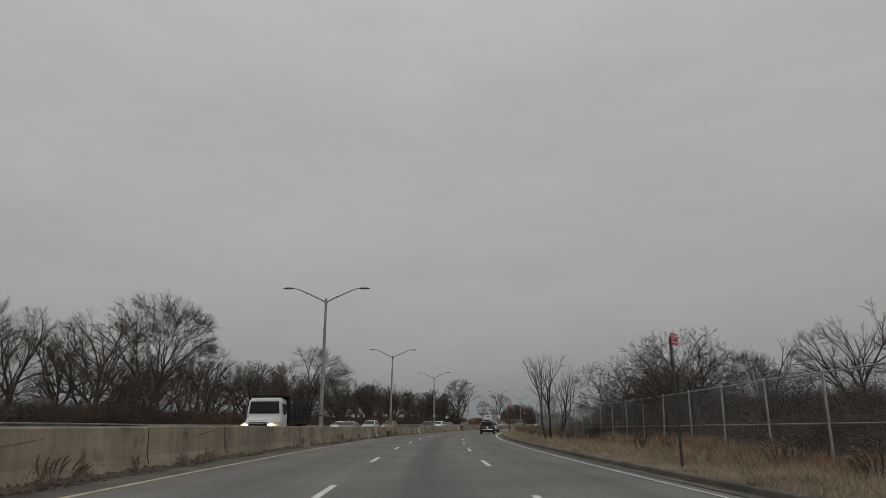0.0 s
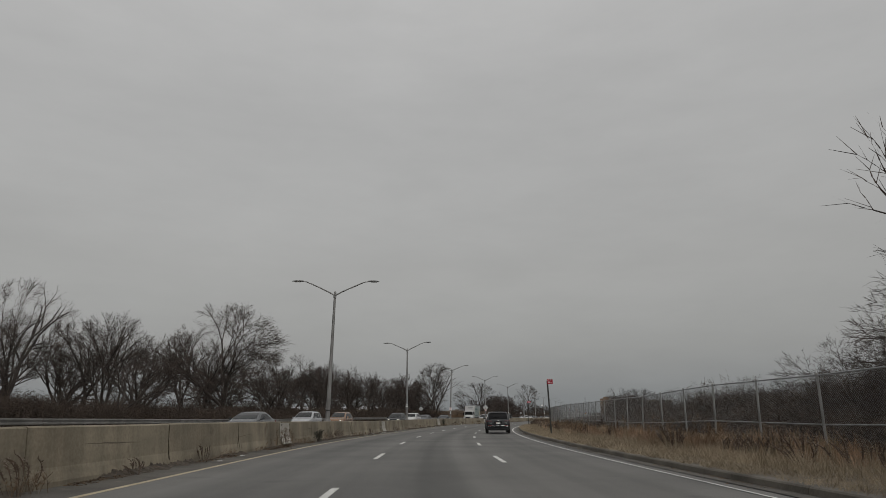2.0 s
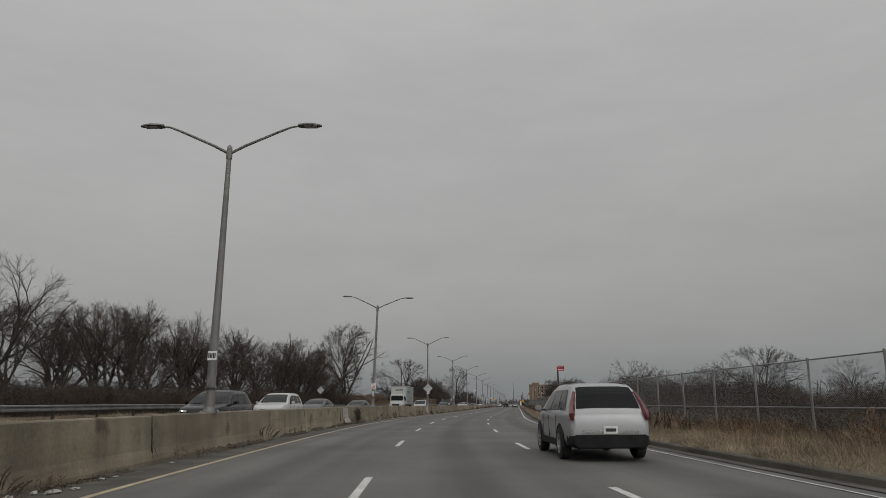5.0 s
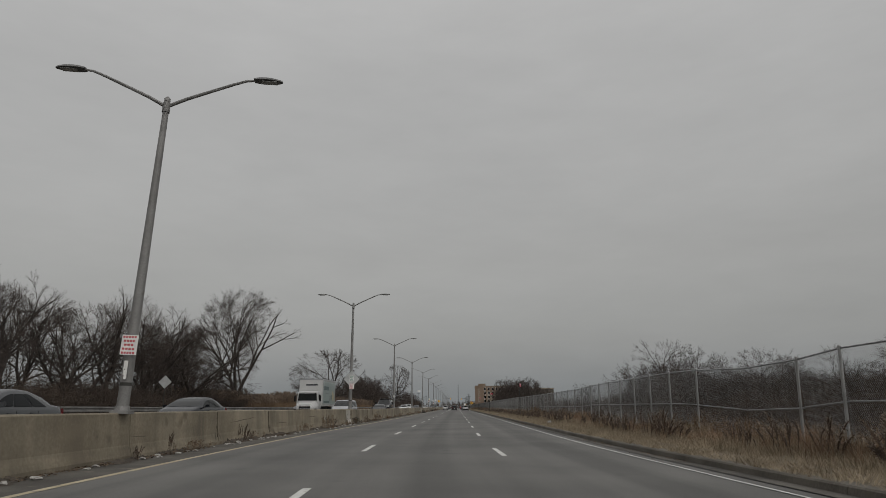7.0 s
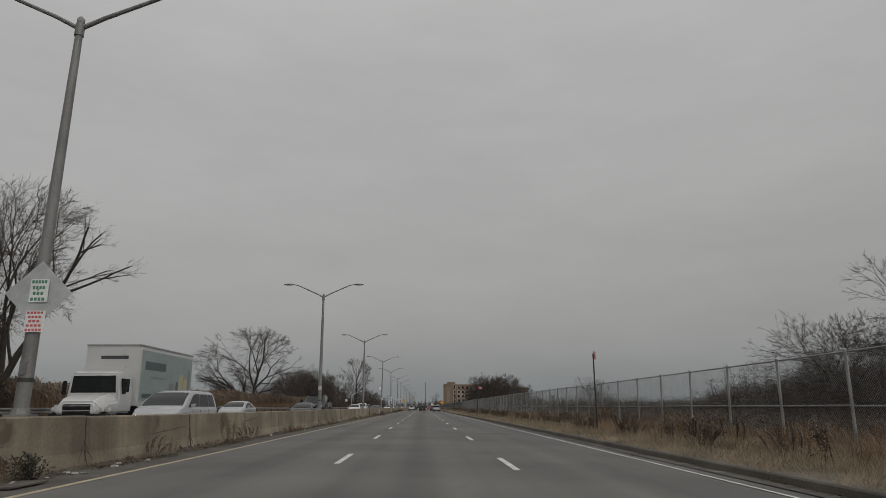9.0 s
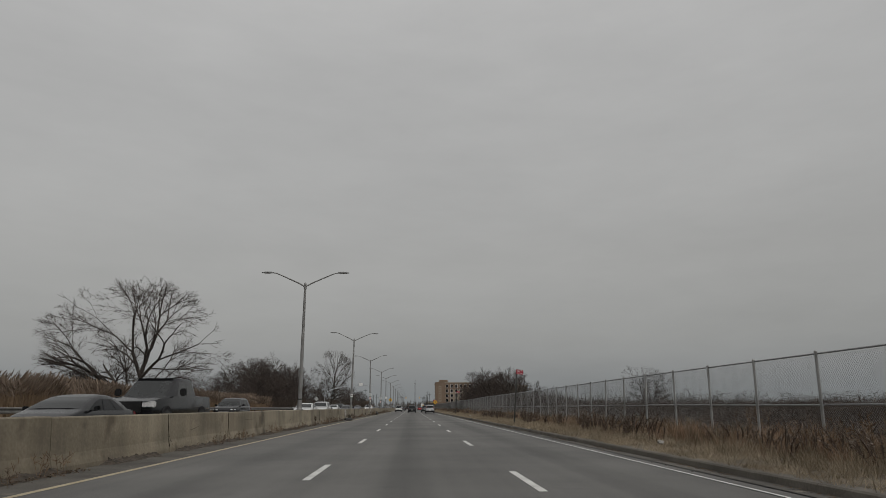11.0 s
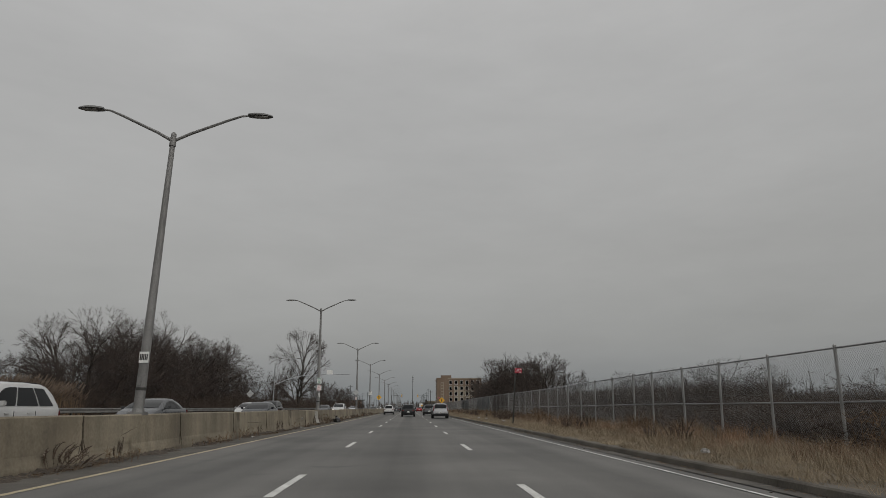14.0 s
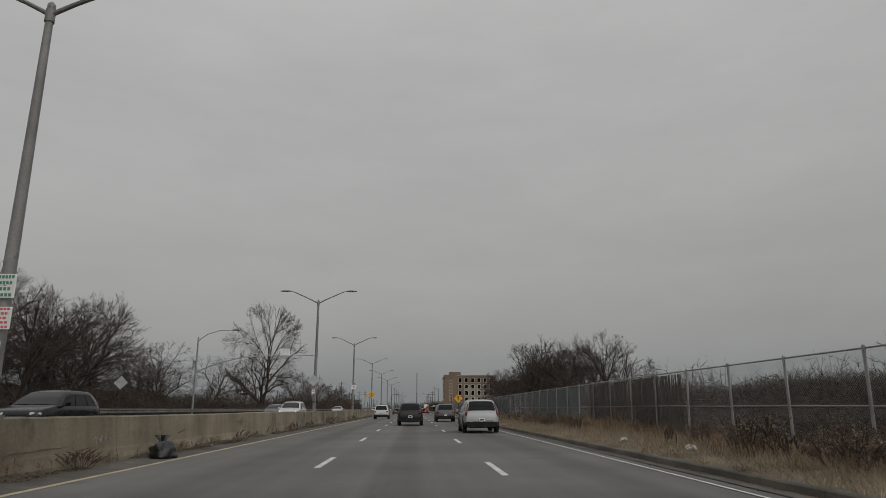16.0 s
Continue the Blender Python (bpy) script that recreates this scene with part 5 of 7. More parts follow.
PALEG = [tuft_tile(96 + k, 13, 1.6, 0.8, 0.7, 1.2) for k in range(2)]
LAWN = [kerb_tile(81 + k, 3000, 5.2, 1.5).mesh("dry_grass", STRAW) for k in range(4)]
MIDG = [tuft_tile(86 + k, 62, 5.2, 2.3, 0.3, 0.95) for k in range(4)]
TALLG = [tuft_tile(91 + k, 66, 5.2, 2.6, 0.4, 1.0) for k in range(3)]
for k in range(86):
    s = -158 + k * 5.0
    for j, off in enumerate((13.82, 14.75)):
        ob = part("dry_grass", LAWN[(k + 2 * j + k // 4) % 4], None, "", stand(s, off, verge_z(off), tr.choice((0, 180))) @ Matrix.Diagonal((1, 1, tr.uniform(0.8, 1.2) * (0.65 if j == 0 else 1.1), 1)))
        tagged(ob, "matted dry straw-coloured grass on the verge", "grass", "verge grass", "stuff")
    for j, (off, deep) in enumerate(((15.3, 0.5), (16.2, 0.6), (17.6, 0.8))):
        tall = tr.uniform(0.55, 1.25)
        if j == 0 and tr.random() < 0.3:
            continue
        ob = part("dry_grass", MIDG[(k + j + k // 3) % 4] if j < 2 else TALLG[(k + j) % 3], None, "", stand(s + tr.uniform(-1, 1), off + tr.uniform(-0.15, 0.15), verge_z(off), tr.choice((0, 180)) + tr.uniform(-6, 6)) @ Matrix.Diagonal((deep, tr.uniform(0.8, 1.1), tall * (0.9 if j == 0 else 1.1), 1)))
        tagged(ob, "tall dry tan grass before the fence", "grass", "verge grass", "stuff")
for k in range(60):
    s = -160 + k * 5.2
    ob = part("dry_grass", LAWN[k % 4], None, "", stand(s, -14.2, 0.5, tr.choice((0, 180))))
    tagged(ob, "matted dry grass behind the guard rail", "grass", "verge grass", "stuff")


def goldenrod(seed, stems, tall, fan):
    """Dead stalks that fan from one root, each ending in a fat fuzzy plume that nods over one way."""
    r = random.Random(seed)
    sh, heads = Shape(), Shape()
    way = r.choice((-1, 1))
    for k0 in range(stems):
        u = (k0 + r.random()) / stems * 2 - 1
        out = Vector((r.gauss(0, 0.25), u + 0.12 * way, 0))
        nod = Vector((r.gauss(0, 0.3), way * r.uniform(0.4, 1.0), 0))
        h = tall * r.uniform(0.72, 1.0) * (1.0 - 0.22 * abs(u))
        pts = [Vector((r.gauss(0, 0.10), u * 0.16 + r.gauss(0, 0.05), -0.05))]
        for k in range(7):
            d = out * fan + nod * (0.0, 0.0, 0.05, 0.15, 0.35, 0.8, 1.6)[k] + Vector((0, 0, 1.0))
            pts.append(pts[-1] + d.normalized() * h / 7)
        sh.tube(pts[3:], [0.007, 0.015, 0.018, 0.014, 0.005], 4, False)
        for k in range(7):
            ribbon(sh, pts[k], pts[k + 1], 0.009 - 0.0006 * k, r)
            for _ in range((0, 1, 2, 10, 20, 22, 14)[k]):
                c = pts[k].lerp(pts[k + 1], r.random())
                wide = (0.02, 0.022, 0.024, 0.026, 0.032, 0.03, 0.022)[k]
                pale = r.random() < (0.0, 0.0, 0.05, 0.14, 0.22, 0.3, 0.5)[k]
                ribbon(heads if pale else sh, c, c + Vector((r.gauss(0, wide), r.gauss(0, wide), r.gauss(0.01, wide))), 0.0085, r)
    stalks = len(sh.f)
    n0 = len(sh.v)
    sh.v += heads.v
    sh.f += [tuple(n0 + i for i in f) for f in heads.f]
    me = sh.mesh("weed_clump", ROD)
    me.materials.append(FLUFF)
    for i in range(stalks, len(me.polygons)):
        me.polygons[i].material_index = 1
    return me


def weed_clump(seed, stems, tall):
    r = random.Random(seed)
    sh = Shape()
    for _ in range(stems):
        p = Vector((r.gauss(0, 0.3), r.gauss(0, 0.45), -0.05))
        h = tall * r.uniform(0.6, 1.0)
        q = p + Vector((r.uniform(-0.2, 0.2), r.uniform(-0.2, 0.2), h))
        ribbon(sh, p, q, 0.010, r)
        for _ in range(9):
            a = p.lerp(q, r.uniform(0.4, 1.0))
            ribbon(sh, a, a + Vector((r.uniform(-0.14, 0.14), r.uniform(-0.14, 0.14), r.uniform(0.02, 0.16))), 0.010, r)
    return sh


WEEDS = [weed_clump(101 + k, 26, 1.15).mesh("weed_clump", WEED) for k in range(4)]
RODS = [goldenrod(131 + k, (9, 12, 8, 11)[k], 1.0, (0.62, 0.85, 0.5, 0.75)[k]) for k in range(4)]
for k in range(130):
    s = tr.uniform(-120, 270)
    off = tr.choice((tr.uniform(15.0, 16.8), tr.uniform(17.3, 20.5)))
    ob = part("weed_clump", WEEDS[k % 4], None, "", stand(s, off, verge_z(off), tr.uniform(0, 360)) @ Matrix.Scale(tr.uniform(0.55, 1.1), 4))
    tagged(ob, "dead brown weeds with dry seed heads", "weeds", "verge weeds", "stuff")
# drifts of dark goldenrod stalks behind the straw strip
for s0, s1, count, o0, o1 in ((-150, -60, 40, 15.6, 17.6), (-60, 8, 34, 15.2, 16.6), (8, 34, 12, 15.0, 16.6), (34, 78, 44, 15.0, 16.7), (78, 110, 34, 15.0, 16.7), (108, 164, 40, 15.0, 16.7), (164, 215, 22, 15.2, 16.7), (215, 280, 14, 15.2, 16.8)):
    middle = s0
    for k in range(round(count * 1.05)):
        if k % 3 == 0:
            middle = tr.uniform(s0, s1)
        s, off = tr.gauss(middle, 1.3), tr.triangular(o0 - 1.0, o1 - 0.9, o0 - 0.6)
        ob = part("weed_clump", RODS[k % 4], None, "", stand(s, off, verge_z(off), tr.choice((0, 180)) + tr.uniform(-25, 25)) @ Matrix.Scale(tr.choice((0.72, 0.85, 0.95, 1.05, 1.15)), 4))
        tagged(ob, "dark dead goldenrod stalks with nodding seed heads", "weeds", "verge weeds", "stuff")
for s, off, size in ((13.1, 14.9, 1.15), (15.9, 14.5, 1.0), (18.4, 14.2, 1.1), (19.8, 14.3, 0.95), (22.4, 13.95, 1.05), (25.5, 14.2, 0.95)):
    ob = part("weed_clump", RODS[round(s) % 4], None, "", stand(s, off, verge_z(off), tr.uniform(-15, 15)) @ Matrix.Scale(size, 4))
    tagged(ob, "dark dead goldenrod stalks with nodding seed heads", "weeds", "verge weeds", "stuff")
# tall pale tussocks
for s, off in ((12.0, 15.9), (13.6, 16.4), (11.0, 16.4), (15.0, 16.3), (-20, 15.9), (-58, 16.6), (60, 16.2), (104, 16.1), (130, 16.3), (172, 16.0)):
    ob = part("tussock", PALEG[round(s) % 2], None, "", stand(s, off, verge_z(off), tr.choice((0, 180)) + tr.uniform(-20, 20)) @ Matrix.Scale(tr.uniform(0.9, 1.1), 4))
    tagged(ob, "tall pale tussock of dry grass", "grass", "verge grass", "stuff")
WITHER = mat("withered_shrub_leaves", (0.022, 0.024, 0.016), (0.060, 0.056, 0.036), 0.9, big=3.0, fine=20, bump=0, per=0.1)


def shrub(seed, tall, wide, leaves):
    r = random.Random(seed)
    wood, leaf = Shape(), Shape()
    tips = []
    for _ in range(16):
        a, lean = r.uniform(0, 6.28), r.uniform(0.05, 0.55)
        p = Vector((r.gauss(0, 0.05), r.gauss(0, 0.07), -0.05))
        q = p + Vector((math.cos(a) * lean * wide * 0.5, math.sin(a) * lean * wide, tall * r.uniform(0.35, 0.55)))
        e = q + Vector((math.cos(a) * lean * wide * 0.3, math.sin(a) * lean * wide * 0.6, tall * r.uniform(0.2, 0.45)))
        wood.tube([p, q, e], [0.010, 0.007, 0.003], 4, False)
        for _ in range(7):
            u = r.random()
            c = p.lerp(q, 0.4 + 0.6 * u) if r.random() < 0.45 else q.lerp(e, u)
            g = c + Vector((r.gauss(0, 0.11), r.gauss(0, 0.16), r.uniform(0.02, 0.16)))
            wood.tube([c, g], [0.004, 0.002], 3, False)
            tips.append((c, g))
    for _ in range(leaves):
        c, g = r.choice(tips)
        o = c.lerp(g, r.random()) + Vector((r.gauss(0, 0.03), r.gauss(0, 0.03), r.gauss(0, 0.03)))
        d = Vector((r.gauss(0, 1), r.gauss(0, 1), r.gauss(-0.3, 0.7))).normalized() * r.uniform(0.025, 0.055)
        w = d.orthogonal().normalized() * d.length * 0.38
        leaf.face(o, o + d * 0.5 + w, o + d, o + d * 0.5 - w)
    return wood, leaf


for s, off, tall, wide, n in ((-24.3, 0.66, 1.15, 0.55, 1500), (113.9, 0.55, 0.6, 0.4, 500), (18.6, 0.55, 0.55, 0.5, 500), (-88.6, 0.6, 0.75, 0.55, 700)):
    wood, leaf = shrub(round(s) + 500, tall, wide, n)
    ob = thing("withered_shrub", stand(s, off, 0.0), "dark withered shrub against the concrete barrier", "shrub", "shrubs at the barrier")
    part("stems", wood.mesh("stems", BARK), ob)
    part("leaves", leaf.mesh("leaves", WITHER), ob, "shrivelled grey-green leaves")
TUFT = [weed_clump(111 + k, 12, 0.6).mesh("weed_clump", WEED) for k in range(3)]
for k in range(150):
    s = tr.uniform(-155, 250)
    ob = part("weed_clump", TUFT[k % 3], None, "", stand(s, 0.45 + abs(tr.gauss(0, 0.1)), 0.0, tr.uniform(-20, 20)) @ Matrix.Diagonal((0.42, 0.8, tr.uniform(0.25, 0.8), 1)))
    tagged(ob, "dead weeds growing along the barrier foot", "weeds", "barrier weeds", "stuff")
for s in (30.5, 155.5, 7.0, -96.0):
    ob = part("weed_clump", WEEDS[round(s) % 4], None, "", stand(s, 0.62, 0.0, 30) @ Matrix.Diagonal((0.6, 0.8, 0.75, 1)))
    tagged(ob, "bushy dead weed against the concrete barrier", "weeds", "barrier weeds", "stuff")

for k in range(46):
    s = tr.uniform(-150, 240)
    ob = part("weed_clump", RODS[k % 4], None, "", stand(s, 0.52, 0.0, tr.uniform(0, 360)) @ Matrix.Diagonal((0.4, 0.8, tr.uniform(0.45, 0.9), 1)))
    tagged(ob, "dark dead stalks against the concrete barrier", "weeds", "barrier weeds", "stuff")
REEDS = []
for k in range(3):
    heads = Shape()
    stalks = grass_tile(121 + k, 520, 5.4, 2.8, 1.6, 2.8, 0.018, 0.10, heads)
    REEDS.append((stalks.mesh("reeds", REED), heads.mesh("reed_plumes", PLUME)))
for off, s0, s1 in ((-16.6, 52, 150), (-19.5, 44, 150), (-23, 40, 146), (-27, 40, 140), (-27, 200, 236)):
    s, i = s0, 0
    while s < s1:
        ob = part("reeds", REEDS[i % 3][0], None, "", stand(s, off, 0.5, tr.choice((0, 180))) @ Matrix.Diagonal((1, 1, tr.uniform(0.85, 1.1), 1)))
        tagged(ob, "dense stand of tan dry reeds", "reeds", "reed bed", "stuff")
        part("reed_plumes", REEDS[i % 3][1], ob, "dark brown feathery plumes")
        s += 4.8
        i += 1


def leaf_tile(seed, count):
    r = random.Random(seed)
    sh = Shape()
    for _ in range(count):
        x = 0.34 + abs(r.gauss(0, 0.17))
        p = Vector((x, r.uniform(-3, 3), 0.012 + 0.10 * r.random() * max(0.0, 0.62 - x)))
        a = r.uniform(0, 6.28)
        u = Vector((math.cos(a), math.sin(a), r.uniform(-0.4, 0.4))) * r.uniform(0.012, 0.036)
        v = Vector((-math.sin(a), math.cos(a), r.uniform(-0.5, 0.5))) * r.uniform(0.008, 0.02)
        sh.face(p - u - v, p + u - v, p + u + v, p - u + v)
    return sh


def heap(seed, long):
    """A low uneven drift of dirt and rotten leaves, thinning out to both ends."""
    r = random.Random(seed)
    sh = Shape()
    n, m = round(long / 0.09), 7
    wide = [0.20 + 0.14 * noise.noise(Vector((i * 0.16, seed, 0))) + 0.07 * noise.noise(Vector((i * 0.7, seed, 5))) for i in range(n + 1)]
    for i in range(n + 1):
        ends = min(1.0, i / 5, (n - i) / 5)
        tall = (0.10 + 0.09 * noise.noise(Vector((i * 0.23, 0, seed))) + 0.05 * noise.noise(Vector((i * 0.9, 3, seed)))) * ends
        for k in range(m):
            u = k / (m - 1)
            z = max(0.0, tall) * (1 - u) ** 1.3 * (0.8 + r.random() * 0.4) - 0.012 * u
            sh.v.append((0.25 + u * max(0.06, wide[i] * 1.6) * (0.4 + 0.6 * ends), (i - n / 2) * 0.09 + r.uniform(-0.02, 0.02), z))
    for i in range(n):
        for k in range(m - 1):
            a = i * m + k
            sh.f.append((a, a + 1, a + 1 + m, a + m))
    return sh


DEBRIS = mat("gutter_debris", (0.028, 0.023, 0.018), (0.075, 0.060, 0.046), 0.98, big=6.0, fine=40, bump=0.9, spots=((0.11, 0.085, 0.06), 14.0, 0.58))
HEAPS = [heap(301 + k, 2.4 + 0.8 * k).mesh("dirt_heap", DEBRIS) for k in range(4)]
for k in range(95):
    s = -158 + k * 4.4 + tr.uniform(-1.8, 1.8)
    ob = part("dirt_heap", HEAPS[k % 4], None, "", stand(s, 0.0, 0.0) @ Matrix.Diagonal((1.0, tr.uniform(0.7, 1.2), tr.uniform(0.5, 1.2), 1)))
    tagged(ob, "low drift of dirt and rotten leaves at the barrier foot", "leaf litter", "leaf litter", "stuff")
LEAVES = [leaf_tile(141 + k, 420).mesh("leaf_litter", LEAF) for k in range(3)]
for k in range(68):
    if tr.random() < 0.8:
        ob = part("leaf_litter", LEAVES[k % 3], None, "", stand(-158 + k * 6.0 + tr.uniform(-2, 2), 0.08, 0.0) @ Matrix.Diagonal((tr.uniform(0.6, 1.1), tr.uniform(0.3, 0.8), 1, 1)))
        tagged(ob, "brown leaf litter blown against the barrier foot", "leaf litter", "leaf litter", "stuff")
for k in range(66):
    if tr.random() < 0.6:
        ob = part("leaf_litter", LEAVES[(k + 1) % 3], None, "", stand(-158 + k * 6.0, 13.32, -0.028, 180) @ Matrix.Diagonal((1, tr.uniform(0.4, 1.0), 0.6, 1)))
        tagged(ob, "brown leaf litter lying in the gutter", "leaf litter", "leaf litter", "stuff")

# ---- vehicles ----
def lathe(profile, sides=20):
    """A ring about the x axis from (x, radius) pairs."""
    sh = Shape()
    n = len(profile)
    for k in range(sides):
        a = 2 * math.pi * k / sides
        sh.v += [(x, r * math.cos(a), r * math.sin(a)) for x, r in profile]
    for k in range(sides):
        for i in range(n - 1):
            a, b = k * n + i, ((k + 1) % sides) * n + i
            sh.f.append((a, b, b + 1, a + 1))
    return sh


def rings(loops, cap=True):
    """A skin over closed loops with equal counts of corners."""
    sh = Shape()
    n = len(loops[0])
    for lp in loops:
        sh.v += [tuple(p) for p in lp]
    for i in range(len(loops) - 1):
        for k in range(n):
            a, b = i * n + k, i * n + (k + 1) % n
            sh.f.append((a, b, b + n, a + n))
    if cap:
        sh.f += [tuple(reversed(range(n))), tuple(range((len(loops) - 1) * n, len(loops) * n))]
    return sh


WHEELS = {}


def wheel(parent, x, y, r, width, rim):
    side = 1 if x > 0 else -1
    key = (side, round(r, 3), round(width, 3), rim.name)
    if key not in WHEELS:
        w = width / 2
        tyre = lathe([(-w, r * 0.62), (-w * 1.02, r * 0.85), (-w * 0.8, r * 0.97), (-w * 0.3, r), (w * 0.3, r), (w * 0.8, r * 0.97), (w * 1.02, r * 0.85), (w, r * 0.62)], 24).mesh("tyre", RUBBER, True)
        o = side * w
        hub = lathe([(o * 0.75, r * 0.64), (o * 0.98, r * 0.62), (o * 0.9, r * 0.54), (o * 0.5, r * 0.52)], 20)
        for k in range(5):
            m = Matrix.Rotation(2 * math.pi * k / 5, 4, "X")
            hub.box((min(o * 0.72, o * 0.9), -r * 0.085, r * 0.05), (max(o * 0.72, o * 0.9), r * 0.085, r * 0.57), m)
        hub.tube([(o * 0.6, 0, 0), (o * 0.95, 0, 0)], [r * 0.15, r * 0.13], 10)
        dark = Shape().tube([(o * 0.3, 0, 0), (o * 0.5, 0, 0)], [r * 0.6, r * 0.6], 18)
        WHEELS[key] = (tyre, hub.mesh("rim", rim), dark.mesh("brake_disc", PLASTIC))
    ty, hb, dk = WHEELS[key]
    m = Matrix.Translation((x, y, r))
    w = part("wheel", ty, parent, "", m)
    part("rim", hb, w)
    part("brake_disc", dk, w)


def patch(q, inset, lift):
    """A pane within a four-cornered stretch of a skin, set proud of it."""
    a, b, c, d = (Vector(p) for p in q)
    mid = (a + b + c + d) / 4
    nrm = (b - a).cross(d - a).normalized()
    out = []
    for p in (a, b, c, d):
        out.append(p + (mid - p).normalized() * inset + nrm * lift)
    back = [p - nrm * 0.02 for p in out]
    sh = Shape()
    sh.v = [tuple(p) for p in out + back]
    sh.f = [(0, 1, 2, 3), (7, 6, 5, 4), (0, 4, 5, 1), (1, 5, 6, 2), (2, 6, 7, 3), (3, 7, 4, 0)]
    return sh


def section(y, w, zb, zs, zt, tuck=0.94):
    """Half outline of a body mirrored: sill, flank, shoulder, top."""
    half = [(w * 0.80, zb), (w * 0.97, zb + 0.10), (w, (zb + zs) / 2), (w * 0.985, zs), (w * tuck, zt - 0.02), (w * tuck * 0.85, zt)]
    return [(x, y, z) for x, z in half] + [(-x, y, z) for x, z in reversed(half)]


def car(name, m, label, category, mt, L=4.6, W=1.84, H=1.68, belt=1.02, nose=0.88, tail=1.0, wheel_r=0.34, cab=(-2.15, -1.65, 0.55, 1.35), lit=False, rim=None, cladding=False, rails=False, plates=True, lamps=True, tumble=0.20, square=0.0, tint=None, group="cars on the road"):
    """A closed car facing +y. cab: foot of the rear window, roof's back, roof's front, screen's foot."""
    ob = thing(name, m, label, category, group)
    w, h0 = W / 2, L / 2
    zb = 0.30 if cladding else 0.22
    yb, yr, yf, ys = cab
    # the line of the car's top, from tail to nose
    line = [(-h0, tail - 0.30), (-h0 + 0.03, tail - 0.14), (-h0 + 0.09, tail - 0.02)]
    if yb > -h0 + 0.3:
        line += [(-h0 + 0.25, tail + 0.01), (yb - 0.12, tail + 0.03)]
    line += [(yb, max(tail, belt) + 0.03), (yb + (yr - yb) * 0.5, belt + (H - belt) * 0.60), (yr, H - 0.09), (yr + 0.25, H - 0.025), ((yr + yf) / 2, H), (yf - 0.35, H - 0.015), (yf, H - 0.08), ((yf + ys) / 2, belt + (H - belt) * 0.55), (ys, belt + 0.05),
             (ys + 0.12, belt + 0.02), ((ys + h0) / 2, nose + (belt - nose) * 0.55), (h0 - 0.32, nose), (h0 - 0.12, nose - 0.07), (h0 - 0.03, nose - 0.19), (h0, nose - 0.32)]
    ly, lz = [q[0] for q in line], [q[1] for q in line]
    top = lambda y: float(np.interp(y, ly, lz))
    plan_y = [-h0, -h0 + 0.06, -h0 + 0.2, -h0 + 0.5, -h0 + 1.0, h0 - 1.1, h0 - 0.6, h0 - 0.25, h0 - 0.08, h0]
    plan_w = [0.76 + 0.15 * square, 0.87 + 0.08 * square, 0.94 + 0.03 * square, 0.985, 1.0, 1.0, 0.985, 0.93, 0.82, 0.66]
    wide = lambda y: w * float(np.interp(y, plan_y, plan_w))
    low = lambda y: zb + 0.10 * float(np.interp(abs(y), [h0 - 0.5, h0], [0, 1]))

    def edge(y):
        """Belt height and half width, roof edge height and half width at y."""
        z, ww = top(y), wide(y)
        bz = min(belt, z - 0.055)
        g = max(0.0, min(1.0, (z - bz - 0.055) / (H - belt)))
        return bz, ww * 0.955, z - 0.02 - 0.05 * g, ww * (0.93 - 0.03 * (1 - square) - tumble * g)

    def hull(y):
        bz, bw, rz, rw = edge(y)
        z, ww, b = top(y), wide(y), low(y)
        mid = b + (bz - b) * 0.55
        half = [(ww * 0.72, b), (ww * 0.93, b + 0.03), (ww * 0.985, b + 0.14), (ww, mid), (ww * 0.992, bz - (bz - mid) * 0.35), (bw + 0.012, bz - 0.03), (bw - 0.004, bz),
                (bw + (rw - bw) * 0.5 + 0.012, bz + (rz - bz) * 0.5), (rw, rz), (rw - 0.05, rz + (z - rz) * 0.7), (rw * 0.55, z), (rw * 0.2, z + 0.004)]
        return [(x, y, q) for x, q in half] + [(-x, y, q) for x, q in reversed(half)]

    stations = sorted(set([round(v, 3) for v in ly + plan_y + list(np.linspace(-h0 + 1.0, h0 - 1.1, 10))]))
    part("body", rings([hull(y) for y in stations]).mesh("body", mt, True), ob)

    def glass(nm, rows):
        """A curved pane through rows of corners, a little proud of the skin."""
        sh = Shape()
        n = len(rows[0])
        for row in rows:
            sh.v += [tuple(q) for q in row]
        for a in range(len(rows) - 1):
            for k in range(n - 1):
                c = a * n + k
                sh.f.append((c, c + 1, c + 1 + n, c + n))
        part(nm, sh.mesh(nm, SCREEN if nm == "windscreen" else tint or GLASS, True), ob)

    def across(y0, y1, nm, inset):
        rows = []
        for k in range(7):
            y = y0 + (y1 - y0) * k / 6
            _, _, rz, rw = edge(y)
            z = top(y)
            rows.append([(x * (rw - inset), y + (0.012 if y > 0 else -0.012), z + 0.010 - (0.02 if abs(x) == 1 else 0)) for x in (-1, -0.6, 0, 0.6, 1)])
        glass(nm, rows)

    across(ys - 0.05, yf + 0.06, "windscreen", 0.07)
    across(yb + 0.05 * (yr - yb), yr - 0.03, "rear_window", 0.09)
